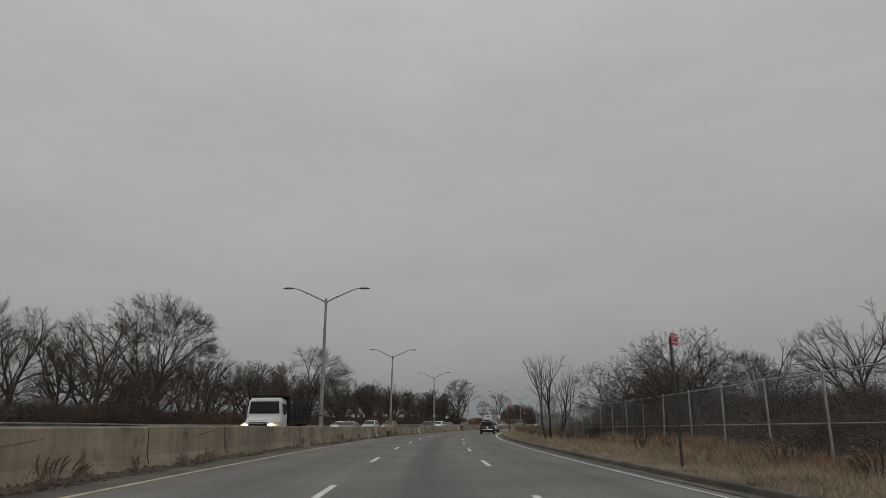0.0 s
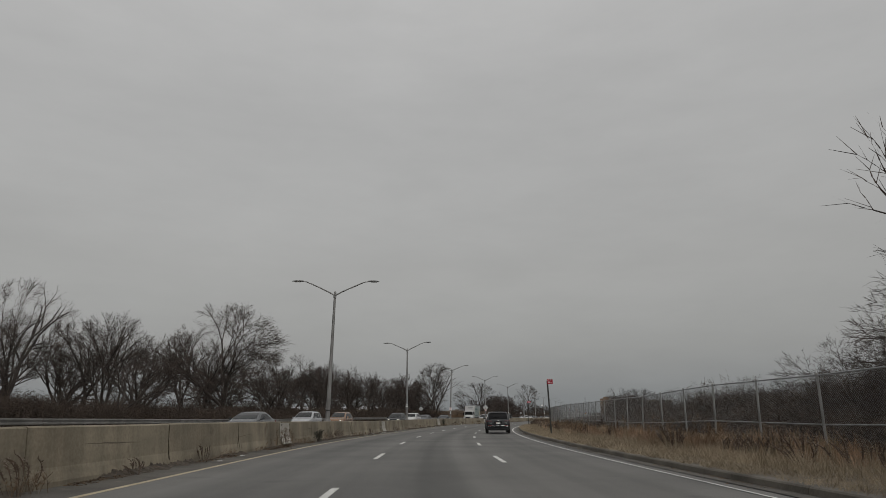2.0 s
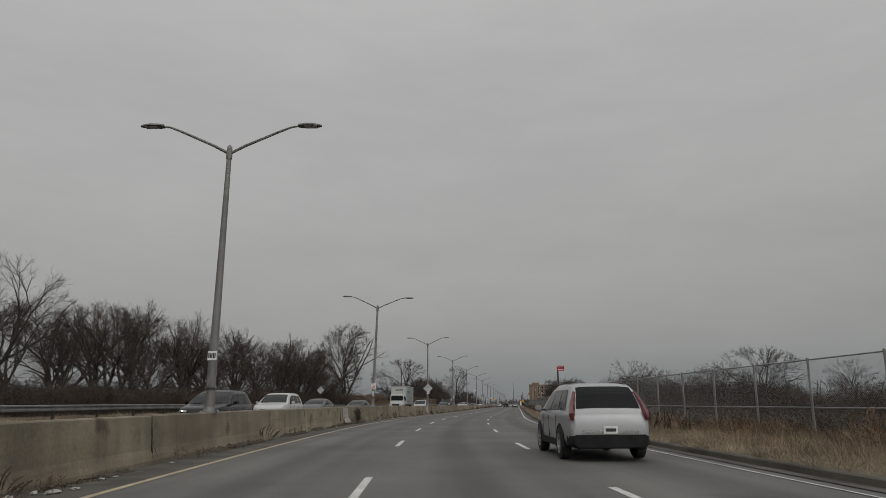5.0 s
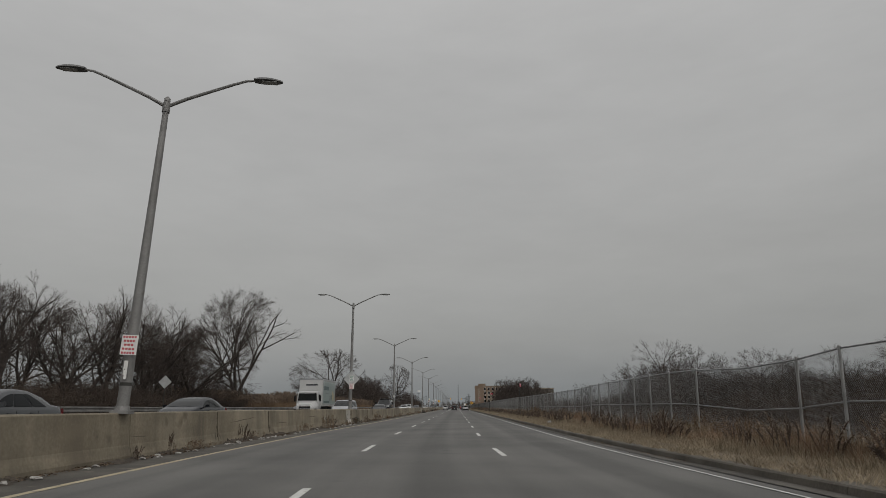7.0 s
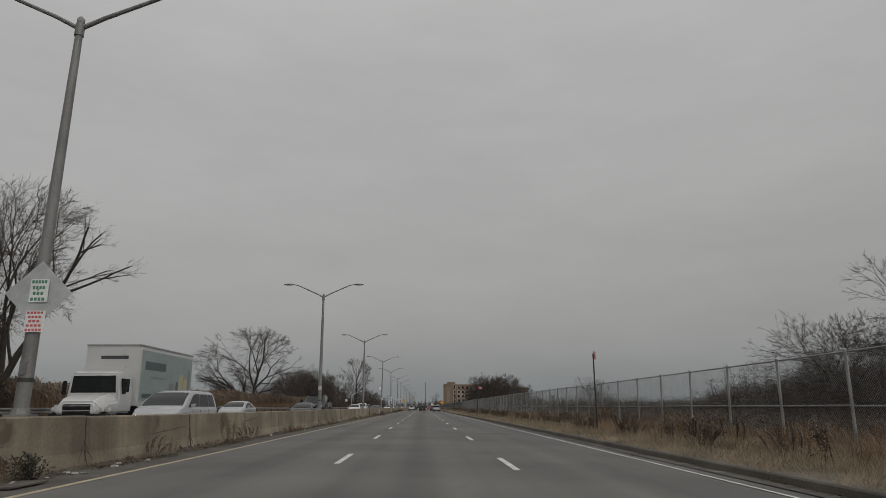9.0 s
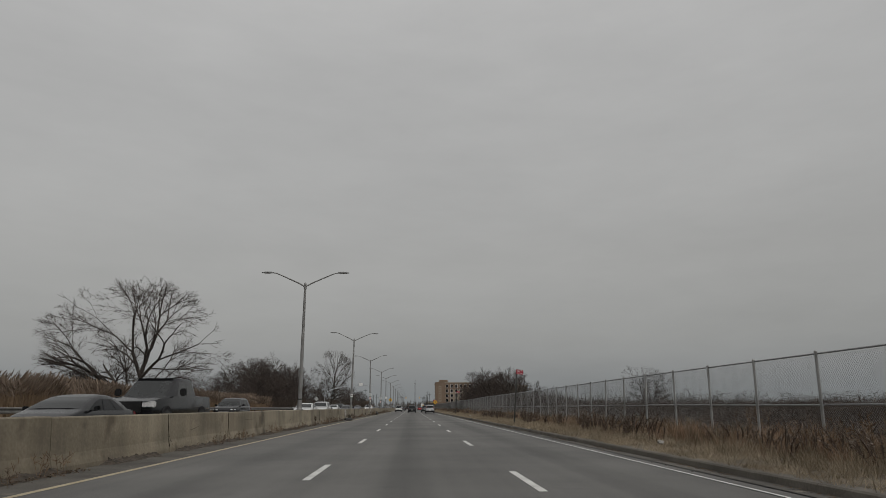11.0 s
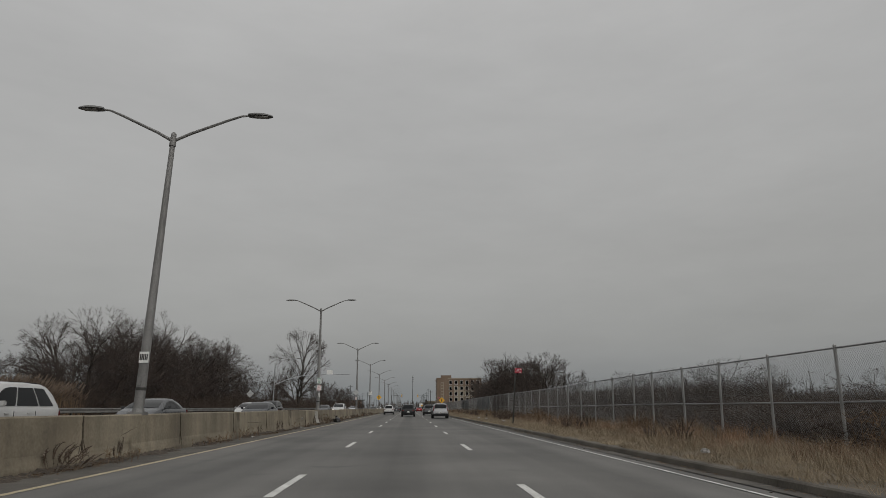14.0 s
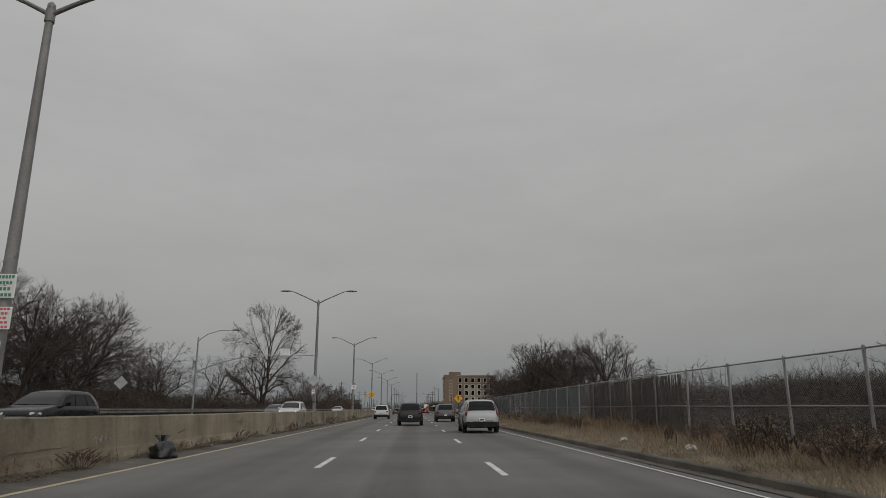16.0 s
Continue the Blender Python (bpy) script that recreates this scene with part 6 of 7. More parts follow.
    for sd in (1, -1):
        y_lo0, y_lo1, y_hi0, y_hi1 = yb + 0.32, ys - 0.28, yr + 0.22, yf - 0.02
        cuts = (0.0, 0.27, 0.63, 1.0)
        for c in range(3):
            rows = []
            for k in range(6):
                u = cuts[c] + 0.012 + (cuts[c + 1] - cuts[c] - 0.024) * k / 5
                row = []
                for v in (0.06, 0.5, 0.90):
                    y = (y_lo0 + (y_lo1 - y_lo0) * u) * (1 - v) + (y_hi0 + (y_hi1 - y_hi0) * u) * v
                    bz, bw, rz, rw = edge((y_lo0 + (y_lo1 - y_lo0) * u) * 0.35 + (y_hi0 + (y_hi1 - y_hi0) * u) * 0.65)
                    zz = belt + (min(rz, H - 0.10) - belt) * v
                    bz, bw, rz, rw = edge(y)
                    f = max(0.0, min(1.0, (zz - bz) / max(0.02, rz - bz)))
                    row.append((sd * (bw + (rw - bw) * f + 0.014 * math.sin(math.pi * f) + 0.012), y, zz))
                rows.append(row)
            glass("side_window", rows)
    r = wheel_r
    for y in (-h0 + L * 0.205, h0 - L * 0.195):
        for sd in (1, -1):
            arch = Shape()
            lip = PLASTIC if cladding else mt
            for k in range(14):
                a, b = math.pi * (k / 14 * 1.1 - 0.05), math.pi * ((k + 1) / 14 * 1.1 - 0.05)
                q = [(sd * (w + dx), y + rr * math.cos(t), r + rr * math.sin(t)) for rr, t, dx in ((r * 1.08, a, 0.014), (r * 1.24, a, 0.004), (r * 1.24, b, 0.004), (r * 1.08, b, 0.014))]
                inn = [(sd * (w - 0.25), p[1], p[2]) for p in q]
                arch.face(*q).face(q[0], q[3], inn[3], inn[0]).face(q[1], q[2], inn[2], inn[1])
            part("wheel_arch", arch.mesh("wheel_arch", lip), ob)
            # flat black face proud of the body paints the wheel well's shade
            well = Shape().face(*[(sd * (w + 0.003), y + r * 1.09 * math.cos(k * math.pi / 10), max(zb - 0.02, r + r * 1.09 * math.sin(k * math.pi / 10))) for k in range(20)])
            part("wheel_well", well.mesh("wheel_well", PLASTIC), ob)
            wheel(ob, sd * (w - 0.085), y, r, 0.23, rim or ALLOY)
    for y0, y1, k in ((-h0 - 0.025, -h0 + 0.30, 1), (h0 + 0.02, h0 - 0.28, 1)):
        loops = []
        for u in (0.0, 0.08, 0.3, 1.0):
            y = y0 + (y1 - y0) * u
            ww = wide(max(-h0, min(h0, y))) * (1.015 - 0.035 * square)
            z1 = zb + (0.26 if cladding else 0.14)
            loops.append([(ww * 0.9, y, zb + 0.0), (ww, y, zb + 0.06), (ww, y, z1 - 0.03), (ww * 0.97, y, z1), (-ww * 0.97, y, z1), (-ww, y, z1 - 0.03), (-ww, y, zb + 0.06), (-ww * 0.9, y, zb + 0.0)])
        part("lower_bumper", rings(loops).mesh("lower_bumper", PLASTIC, True), ob)
    part("underside", Shape().box((-w * 0.70, -h0 + 0.35, zb - 0.05), (w * 0.70, h0 - 0.35, zb + 0.05)).mesh("underside", PLASTIC), ob)
    part("grille", Shape().box((-w * 0.46, h0 - 0.1, 0.55), (w * 0.46, h0 + 0.012, nose - 0.20)).mesh("grille", PLASTIC, bevel=0.02), ob)
    part("badge_bar", Shape().box((-w * 0.44, h0, nose - 0.30), (w * 0.44, h0 + 0.02, nose - 0.265)).mesh("badge_bar", CHROME, bevel=0.005), ob)
    for sd in (1, -1):
        hl = Matrix.Translation((sd * w * 0.70, h0 - 0.12, nose - 0.17)) @ Matrix.Rotation(sd * -0.42, 4, "Z")
        part("headlight", Shape().box((-0.19, -0.14, -0.055), (0.19, 0.05, 0.055), hl).mesh("headlight", LENS, bevel=0.025), ob)
        if lit:
            part("headlight_bulb", Shape().tube([hl @ Vector((0, 0.03, 0)), hl @ Vector((0, 0.06, 0))], [0.05, 0.045], 10).mesh("headlight_bulb", BULB), ob)
        if lamps:
            part("tail_light", Shape().box((-0.15, -0.03, -0.10), (0.12, 0.18, 0.10), Matrix.Translation((sd * w * 0.80, -h0 + 0.06, tail - 0.17)) @ Matrix.Rotation(sd * 0.32, 4, "Z")).mesh("tail_light", TAIL, bevel=0.025), ob)
        part("mirror", rings([[(sd * (w + dx), ys - 0.50 + dy, belt + dz) for dx, dz in ((0.03, 0.0), (0.21, 0.02), (0.21, 0.15), (0.04, 0.14))] for dy in (-0.05, 0.02, 0.08)]).mesh("mirror", mt, bevel=0.025), ob)
        part("mirror_stalk", Shape().box((min(sd * w * 0.9, sd * (w + 0.06)), ys - 0.52, belt + 0.0), (max(sd * w * 0.9, sd * (w + 0.06)), ys - 0.46, belt + 0.04)).mesh("mirror_stalk", PLASTIC), ob)
        for y in (-h0 * 0.28, h0 * 0.14):
            part("door_handle", Shape().box((min(sd * w * 0.98, sd * (w + 0.022)), y - 0.09, belt - 0.17), (max(sd * w * 0.98, sd * (w + 0.022)), y + 0.09, belt - 0.135)).mesh("door_handle", mt, bevel=0.008), ob)
        for y in (-h0 * 0.40, 0.02, h0 * 0.36):
            part("door_gap", Shape().box((min(sd * w * 0.98, sd * (w + 0.003)), y - 0.005, zb + 0.15), (max(sd * w * 0.98, sd * (w + 0.003)), y + 0.005, belt - 0.10)).mesh("door_gap", PLASTIC), ob)
        if cladding:
            part("sill_trim", Shape().box((min(sd * w * 0.9, sd * (w + 0.012)), -h0 * 0.40, zb - 0.03), (max(sd * w * 0.9, sd * (w + 0.012)), h0 * 0.40, zb + 0.12)).mesh("sill_trim", PLASTIC, bevel=0.015), ob)
        if rails:
            x = sd * (edge((yr + yf) / 2)[3] - 0.07)
            part("roof_rail", Shape().tube([(x, yr + 0.25, H - 0.05), (x, yr + 0.45, H - 0.02), (x, yf - 0.55, H - 0.02), (x, yf - 0.4, H - 0.06)], [0.015] * 4, 6).mesh("roof_rail", PLASTIC, True), ob)
    if plates:
        for y, sgn, zz in ((-h0 - 0.015, -1, tail - 0.36), (h0 + 0.035, 1, 0.46)):
            pl = part("number_plate", Shape().box((-0.155, y - 0.012, zz - 0.08), (0.155, y + 0.012, zz + 0.08)).mesh("number_plate", SIGNWHITE, bevel=0.004), ob)
            part("plate_bar", Shape().box((-0.11, min(y + sgn * 0.0125, y + sgn * 0.015), zz - 0.035), (0.11, max(y + sgn * 0.0125, y + sgn * 0.015), zz + 0.03)).mesh("plate_bar", INKBLACK), pl)
    return ob


SUV = dict(L=4.55, W=1.84, H=1.68, belt=1.04, nose=0.95, tail=1.02, wheel_r=0.35, cab=(-2.19, -1.72, 0.35, 1.25), cladding=True, rails=True, tumble=0.215, square=0.6)
SEDAN = dict(L=4.75, W=1.83, H=1.45, belt=0.94, nose=0.78, tail=0.98, wheel_r=0.33, cab=(-1.75, -0.95, 0.35, 1.35))
VAN = dict(L=5.1, W=1.98, H=1.76, belt=1.05, nose=0.9, tail=1.05, wheel_r=0.35, cab=(-2.45, -2.15, 0.7, 1.75), tumble=0.15, square=0.7)

P_JEEP = paint("dark_grey_paint", (0.0062, 0.0070, 0.0088))
P_SILVER = paint("silver_paint", (0.33, 0.335, 0.345), 0.5)
P_WHITE = paint("white_paint", (0.44, 0.44, 0.435), 0.0)
P_BLACK = paint("black_paint", (0.006, 0.0065, 0.0075))
P_GREY = paint("mid_grey_paint", (0.07, 0.073, 0.077), 0.4)
P_BLUE = paint("slate_blue_paint", (0.010, 0.0115, 0.015), 0.4)
P_GOLD = paint("copper_gold_paint", (0.20, 0.122, 0.075), 0.45)

# the dark sport utility car beside the kerb lane
jeep = car("sport_utility_car", stand(-70.0, 10.83, -0.005, 1.0, 0.95), "dark grey sport utility car with black bumpers and roof rails", "car", P_JEEP, L=4.9, W=1.97, H=1.74, belt=1.16, nose=1.08, tail=1.16, wheel_r=0.385, cab=(-2.38, -2.16, 0.4, 1.3), cladding=True, rails=True, plates=False, lamps=False, tumble=0.15, square=0.9, tint=TINT)
hj = 2.45
part("chrome_strip", Shape().tube([(-0.84, -hj + 0.02, 0.585), (-0.5, -hj - 0.04, 0.61), (0.5, -hj - 0.04, 0.61), (0.84, -hj + 0.02, 0.585)], [0.012, 0.019, 0.019, 0.012], 8).mesh("chrome_strip", CHROME, True), jeep, "bright chrome strip across the bumper")
part("bumper", Shape().box((-0.86, -hj - 0.03, 0.36), (0.86, -hj + 0.2, 0.66)).mesh("bumper", P_JEEP, bevel=0.07), jeep)
part("light_bar", Shape().box((-0.52, -hj - 0.004, 0.985), (0.52, -hj + 0.10, 1.025)).mesh("light_bar", PLASTIC, bevel=0.012), jeep)
for sd in (1, -1):
    part("tail_light", Shape().box((min(sd * 0.50, sd * 0.90), -hj - 0.006, 0.975), (max(sd * 0.50, sd * 0.90), -hj + 0.12, 1.022)).mesh("tail_light", TAIL, bevel=0.012), jeep, "slim red tail light")
    part("tail_light", Shape().box((min(sd * 0.86, sd * 0.962), -hj + 0.06, 0.975), (max(sd * 0.86, sd * 0.962), -hj + 0.42, 1.035)).mesh("tail_light", TAIL, bevel=0.015), jeep, "slim red tail light")
    part("reflector", Shape().box((-0.17, -0.012, -0.018), (0.17, 0.012, 0.018), Matrix.Translation((sd * 0.66, -hj - 0.03, 0.645)) @ Matrix.Rotation(sd * 0.1, 4, "Z")).mesh("reflector", TAIL, bevel=0.005), jeep)
    part("badge", Shape().box((sd * 0.62 - 0.1, -hj - 0.03, 0.83), (sd * 0.62 + 0.1, -hj - 0.0, 0.855)).mesh("badge", CHROME), jeep)
    part("exhaust_tip", Shape().tube([(sd * 0.55, -hj + 0.2, 0.29), (sd * 0.55, -hj - 0.01, 0.29)], [0.045, 0.05], 12).mesh("exhaust_tip", DARKSTEEL, True), jeep)
    part("window_trim", Shape().tube([(sd * 0.955, -1.98, 1.17), (sd * 0.825, -1.90, 1.50), (sd * 0.765, -1.75, 1.60), (sd * 0.745, 0.1, 1.62)], [0.010] * 4, 5).mesh("window_trim", CHROME, True), jeep)
part("badge", Shape().box((-0.09, -hj - 0.012, 1.0), (0.09, -hj + 0.02, 1.045)).mesh("badge", CHROME), jeep)
part("wiper", Shape().tube([(0.0, -2.415, 1.30), (-0.40, -2.40, 1.33)], [0.022, 0.012], 6).mesh("wiper", PLASTIC), jeep)
part("spoiler", Shape().box((-0.60, -2.23, 1.645), (0.60, -2.0, 1.668)).mesh("spoiler", P_JEEP, bevel=0.015), jeep)
part("aerial", rings([[(x, y, 1.73) for x, y in ((-0.03, -1.5), (0.03, -1.5), (0.03, -1.3), (-0.03, -1.3))], [(x, y, 1.80) for x, y in ((-0.006, -1.5), (0.006, -1.5), (0.006, -1.46), (-0.006, -1.46))]]).mesh("aerial", PLASTIC), jeep)
pl = part("number_plate", Shape().box((-0.155, -hj - 0.03, 0.775), (0.155, -hj - 0.005, 0.925)).mesh("number_plate", SIGNWHITE, bevel=0.004), jeep)
for k in range(6):
    part("plate_bar", Shape().box((-0.075 + 0.037 * k, -hj - 0.034, 0.825), (-0.052 + 0.037 * k, -hj - 0.031, 0.882)).mesh("plate_bar", P_GREY), pl)
part("plate_bar", Shape().box((-0.140, -hj - 0.034, 0.825), (-0.095, -hj - 0.031, 0.885)).mesh("plate_bar", INKRED), pl)
part("plate_recess", Shape().box((-0.36, -hj - 0.008, 0.73), (0.36, -hj + 0.04, 0.96)).mesh("plate_recess", PLASTIC, bevel=0.02), jeep)

# cars ahead
crv = car("compact_utility_car", stand(180.5, 10.85, -0.005), "silver compact utility car with tall red tail lights", "car", P_SILVER, lamps=False, **SUV)
for sd in (1, -1):
    part("tail_light", Shape().tube([(sd * 0.80, -2.24, 0.86), (sd * 0.80, -2.225, 0.98), (sd * 0.755, -2.09, 1.2), (sd * 0.665, -1.90, 1.45)], [0.05, 0.07, 0.06, 0.04], 6).mesh("tail_light", TAIL, True), crv, "tall red tail light beside the rear window")
part("rear_trim", Shape().box((-0.62, -2.30, 0.58), (0.62, -2.25, 0.66)).mesh("rear_trim", CHROME, bevel=0.02), crv)
copy_thing(crv, stand(-50.6, 10.25, -0.005))
car("sport_utility_car", stand(195.5, 7.15, -0.005), "dark sport utility car ahead in the middle lane", "car", P_BLACK, **SUV)
car("compact_utility_car", stand(209.5, 10.45, -0.005), "dark grey utility car in the kerb lane", "car", P_GREY, **SUV)
car("compact_utility_car", stand(227.0, 3.5, -0.005), "white utility car beside the median", "car", P_WHITE, **SUV)
car("saloon_car", stand(300.0, 3.5, -0.005), "far grey saloon car ahead", "car", P_GREY, **SEDAN)
car("saloon_car", stand(318.0, 10.5, -0.005), "far red saloon car ahead", "car", paint("red_paint", (0.3, 0.03, 0.03)), **SEDAN)


# oncoming cars
def oncoming(name, s, off, label, mt, spec, lit=False):
    z = 0.125 - off * 0.0247 - 0.004
    return car(name, stand(s, off, z, 180), label, "car", mt, lit=lit, group="oncoming cars", **spec)


NEAR, FAR = -3.3, -6.9
oncoming("saloon_car", -83.0, -5.0, "dark grey saloon car on the oncoming lanes", P_GREY, SEDAN)
oncoming("saloon_car", -70.5, -9.5, "white saloon car with lit headlights, oncoming", P_WHITE, SEDAN, True)
oncoming("compact_utility_car", -63.5, FAR, "silver compact utility car on the oncoming lanes", P_SILVER, SUV)
oncoming("utility_car", -51.5, FAR, "copper-gold utility car with lit headlights", P_GOLD, SUV, True)
oncoming("compact_utility_car", -38.0, NEAR, "dark utility car with lit headlights", P_BLACK, SUV, True)
oncoming("utility_car", -28.5, NEAR, "white boxy utility car on the oncoming lanes", P_WHITE, SUV)
oncoming("saloon_car", -13.0, -5.0, "grey saloon car with lit headlights, oncoming", P_GREY, SEDAN, True)
oncoming("saloon_car", 1.5, -5.0, "slate blue saloon car on the oncoming lanes", P_BLUE, SEDAN)
oncoming("minivan", 35.5, NEAR, "silver-grey minivan with lit headlights", P_SILVER, VAN, True)
oncoming("saloon_car", 57.5, FAR, "pale silver saloon car on the oncoming lanes", P_SILVER, SEDAN)
oncoming("saloon_car", 65.5, NEAR, "dark saloon car on the oncoming lanes", P_BLACK, SEDAN)
oncoming("compact_utility_car", 96.5, FAR, "black utility car on the oncoming lanes", P_BLACK, SUV)
oncoming("saloon_car", 109.5, NEAR, "white saloon car with lit headlights, oncoming", P_WHITE, SEDAN, True)
oncoming("compact_utility_car", 120.5, NEAR, "white utility car on the oncoming lanes", P_WHITE, SUV)
oncoming("saloon_car", 136.0, -5.0, "dull grey saloon car on the oncoming lanes", P_GREY, SEDAN)
oncoming("saloon_car", 151.0, NEAR, "dark blue-grey saloon car on the oncoming lanes", P_BLUE, SEDAN)
oncoming("saloon_car", 163.0, FAR, "white saloon car on the oncoming lanes", P_WHITE, SEDAN)
oncoming("compact_utility_car", 171.5, FAR, "dark blue-black utility car behind the barrier", P_BLACK, SUV)
oncoming("compact_utility_car", 203.5, NEAR, "white utility car with lit headlights", P_WHITE, SUV, True)
oncoming("saloon_car", 214.0, FAR, "far grey saloon car on the oncoming lanes", P_GREY, SEDAN)


# trucks
def truck_cab(ob, mt, wide, lit):
    w = wide / 2
    part("cab", rings([[(sx * w * k, y, z) for sx, k, z in ((1, 1, 0.75), (1, 1, 1.5), (1, 0.9, zt), (-1, 0.9, zt), (-1, 1, 1.5), (-1, 1, 0.75))] for y, zt in ((0.0, 2.55), (1.0, 2.6), (1.32, 2.45))]).mesh("cab", mt, True, 0.09), ob)
    part("bonnet", rings([[(sx * w * k, y, z) for sx, k, z in ((1, a, 0.7), (1, a, zt - 0.3), (1, a * 0.75, zt), (-1, a * 0.75, zt), (-1, a, zt - 0.3), (-1, a, 0.7))] for y, zt, a in ((1.1, 1.62, 0.98), (2.1, 1.45, 0.88), (2.55, 1.22, 0.78))]).mesh("bonnet", mt, True, 0.08), ob)
    part("windscreen", patch([(w * 0.88, 1.33, 1.62), (-w * 0.88, 1.33, 1.62), (-w * 0.82, 1.335, 2.38), (w * 0.82, 1.335, 2.38)], 0.03, 0.006).mesh("windscreen", SCREEN), ob)
    for sd in (1, -1):
        part("side_window", Shape().box((min(sd * w * 0.9, sd * w * 0.985), 0.35, 1.6), (max(sd * w * 0.9, sd * w * 0.985), 1.1, 2.25)).mesh("side_window", GLASS, bevel=0.02), ob)
        part("headlight", Shape().box((sd * w * 0.66 - 0.17, 2.3, 0.82), (sd * w * 0.66 + 0.17, 2.56, 1.04)).mesh("headlight", BULB if lit else LENS, bevel=0.04), ob)
        part("indicator", Shape().box((sd * w * 0.9 - 0.05, 2.2, 0.82), (sd * w * 0.9 + 0.05, 2.48, 1.0)).mesh("indicator", AMBER if lit else LENS, bevel=0.03), ob)
        part("mirror", Shape().box((sd * (w + 0.16) - 0.09, 1.2, 1.55), (sd * (w + 0.16) + 0.09, 1.3, 2.15)).mesh("mirror", PLASTIC, bevel=0.03), ob)
        part("mirror_arm", Shape().tube([(sd * w * 0.95, 1.15, 2.05), (sd * (w + 0.16), 1.25, 2.0)], [0.02, 0.02], 6).mesh("mirror_arm", PLASTIC), ob)
        part("wing", Shape().box((sd * w * 0.98 - 0.16, 1.35, 0.72), (sd * w * 0.98 + 0.05, 2.35, 1.12)).mesh("wing", mt, True, 0.1), ob)
        wheel(ob, sd * (w - 0.12), 1.85, 0.5, 0.3, ALLOY)
    for k in range(4):
        part("grille_bar", Shape().box((-w * 0.48, 2.5, 0.74 + 0.1 * k), (w * 0.48, 2.60, 0.79 + 0.1 * k)).mesh("grille_bar", PLASTIC if k % 2 == 0 else CHROME, bevel=0.01), ob)
    part("grille", Shape().box((-w * 0.50, 2.45, 0.72), (w * 0.50, 2.575, 1.13)).mesh("grille", PLASTIC, bevel=0.02), ob)
    part("bumper", Shape().box((-w * 0.98, 2.35, 0.42), (w * 0.98, 2.68, 0.72)).mesh("bumper", mt if lit else PLASTIC, bevel=0.05), ob)
    return w


stake = thing("stake_truck", stand(-118.6, NEAR, 0.2, 180), "white stake-bed truck with a dark slatted bed", "truck", "trucks")
w = truck_cab(stake, P_WHITE, 2.2, True)
part("chassis", Shape().box((-0.5, -6.2, 0.7), (0.5, 0.4, 0.95)).mesh("chassis", PLASTIC, bevel=0.02), stake)
part("bed", Shape().box((-1.18, -6.3, 1.0), (1.18, -0.3, 1.15)).mesh("bed", PLASTIC, bevel=0.02), stake)
part("bulkhead", Shape().box((-1.18, -0.36, 1.1), (1.18, -0.22, 2.75)).mesh("bulkhead", PLASTIC, bevel=0.02), stake)
part("cab_guard", Shape().box((-1.1, -0.3, 2.68), (1.1, 0.75, 2.76)).mesh("cab_guard", PLASTIC, bevel=0.02), stake)
for sd in (1, -1):
    for k in range(13):
        part("stake", Shape().box((sd * 1.17 - 0.03, -6.25 + k * 0.48, 1.1), (sd * 1.17 + 0.03, -6.17 + k * 0.48, 2.3)).mesh("stake", PLASTIC), stake)
    for k in range(4):
        part("slat", Shape().box((sd * 1.12 - 0.02, -6.25, 1.25 + 0.28 * k), (sd * 1.12 + 0.02, -0.35, 1.36 + 0.28 * k)).mesh("slat", DARKSTEEL), stake)
    for y in (-4.2, -5.3):
        wheel(stake, sd * 0.95, y, 0.5, 0.45, ALLOY)
BLUEP = mat("blue_plastic", (0.05, 0.13, 0.27), (0.08, 0.18, 0.34), 0.5, big=3, fine=20, bump=0.05)
cargo = random.Random(4)
for k in range(16):
    x, y, z = cargo.uniform(-0.75, 0.75), -0.9 - 0.33 * k, 1.15
    sz = cargo.uniform(0.28, 0.4)
    part("crate", Shape().box((x - sz, y - 0.16, z), (x + sz, y + 0.16, z + cargo.uniform(0.8, 1.45))).mesh("crate", BLUEP if k % 3 else P_GREY, bevel=0.03), stake)

boxer = thing("box_truck", stand(37.5, -7.3, 0.28, 180), "white box truck with a tall cargo box", "truck", "trucks")
w = truck_cab(boxer, P_WHITE, 2.3, False)
part("cargo_box", Shape().box((-1.25, -7.2, 1.05), (1.25, -0.15, 3.85)).mesh("cargo_box", P_WHITE, bevel=0.03), boxer)
part("box_trim", Shape().box((-1.27, -7.22, 3.80), (1.27, -0.13, 3.89)).mesh("box_trim", GALV, bevel=0.01), boxer)
PRINT = mat("printed_side_panel", (0.21, 0.26, 0.25), (0.28, 0.32, 0.31), 0.4, big=0.25, fine=3, bump=0)
PRINTS = [mat("cream_print", (0.38, 0.33, 0.2), (0.45, 0.4, 0.28), 0.4, bump=0), mat("dark_teal_print", (0.04, 0.075, 0.08), (0.06, 0.1, 0.1), 0.4, bump=0), mat("grey_print", (0.14, 0.16, 0.16), (0.19, 0.21, 0.2), 0.4, bump=0)]
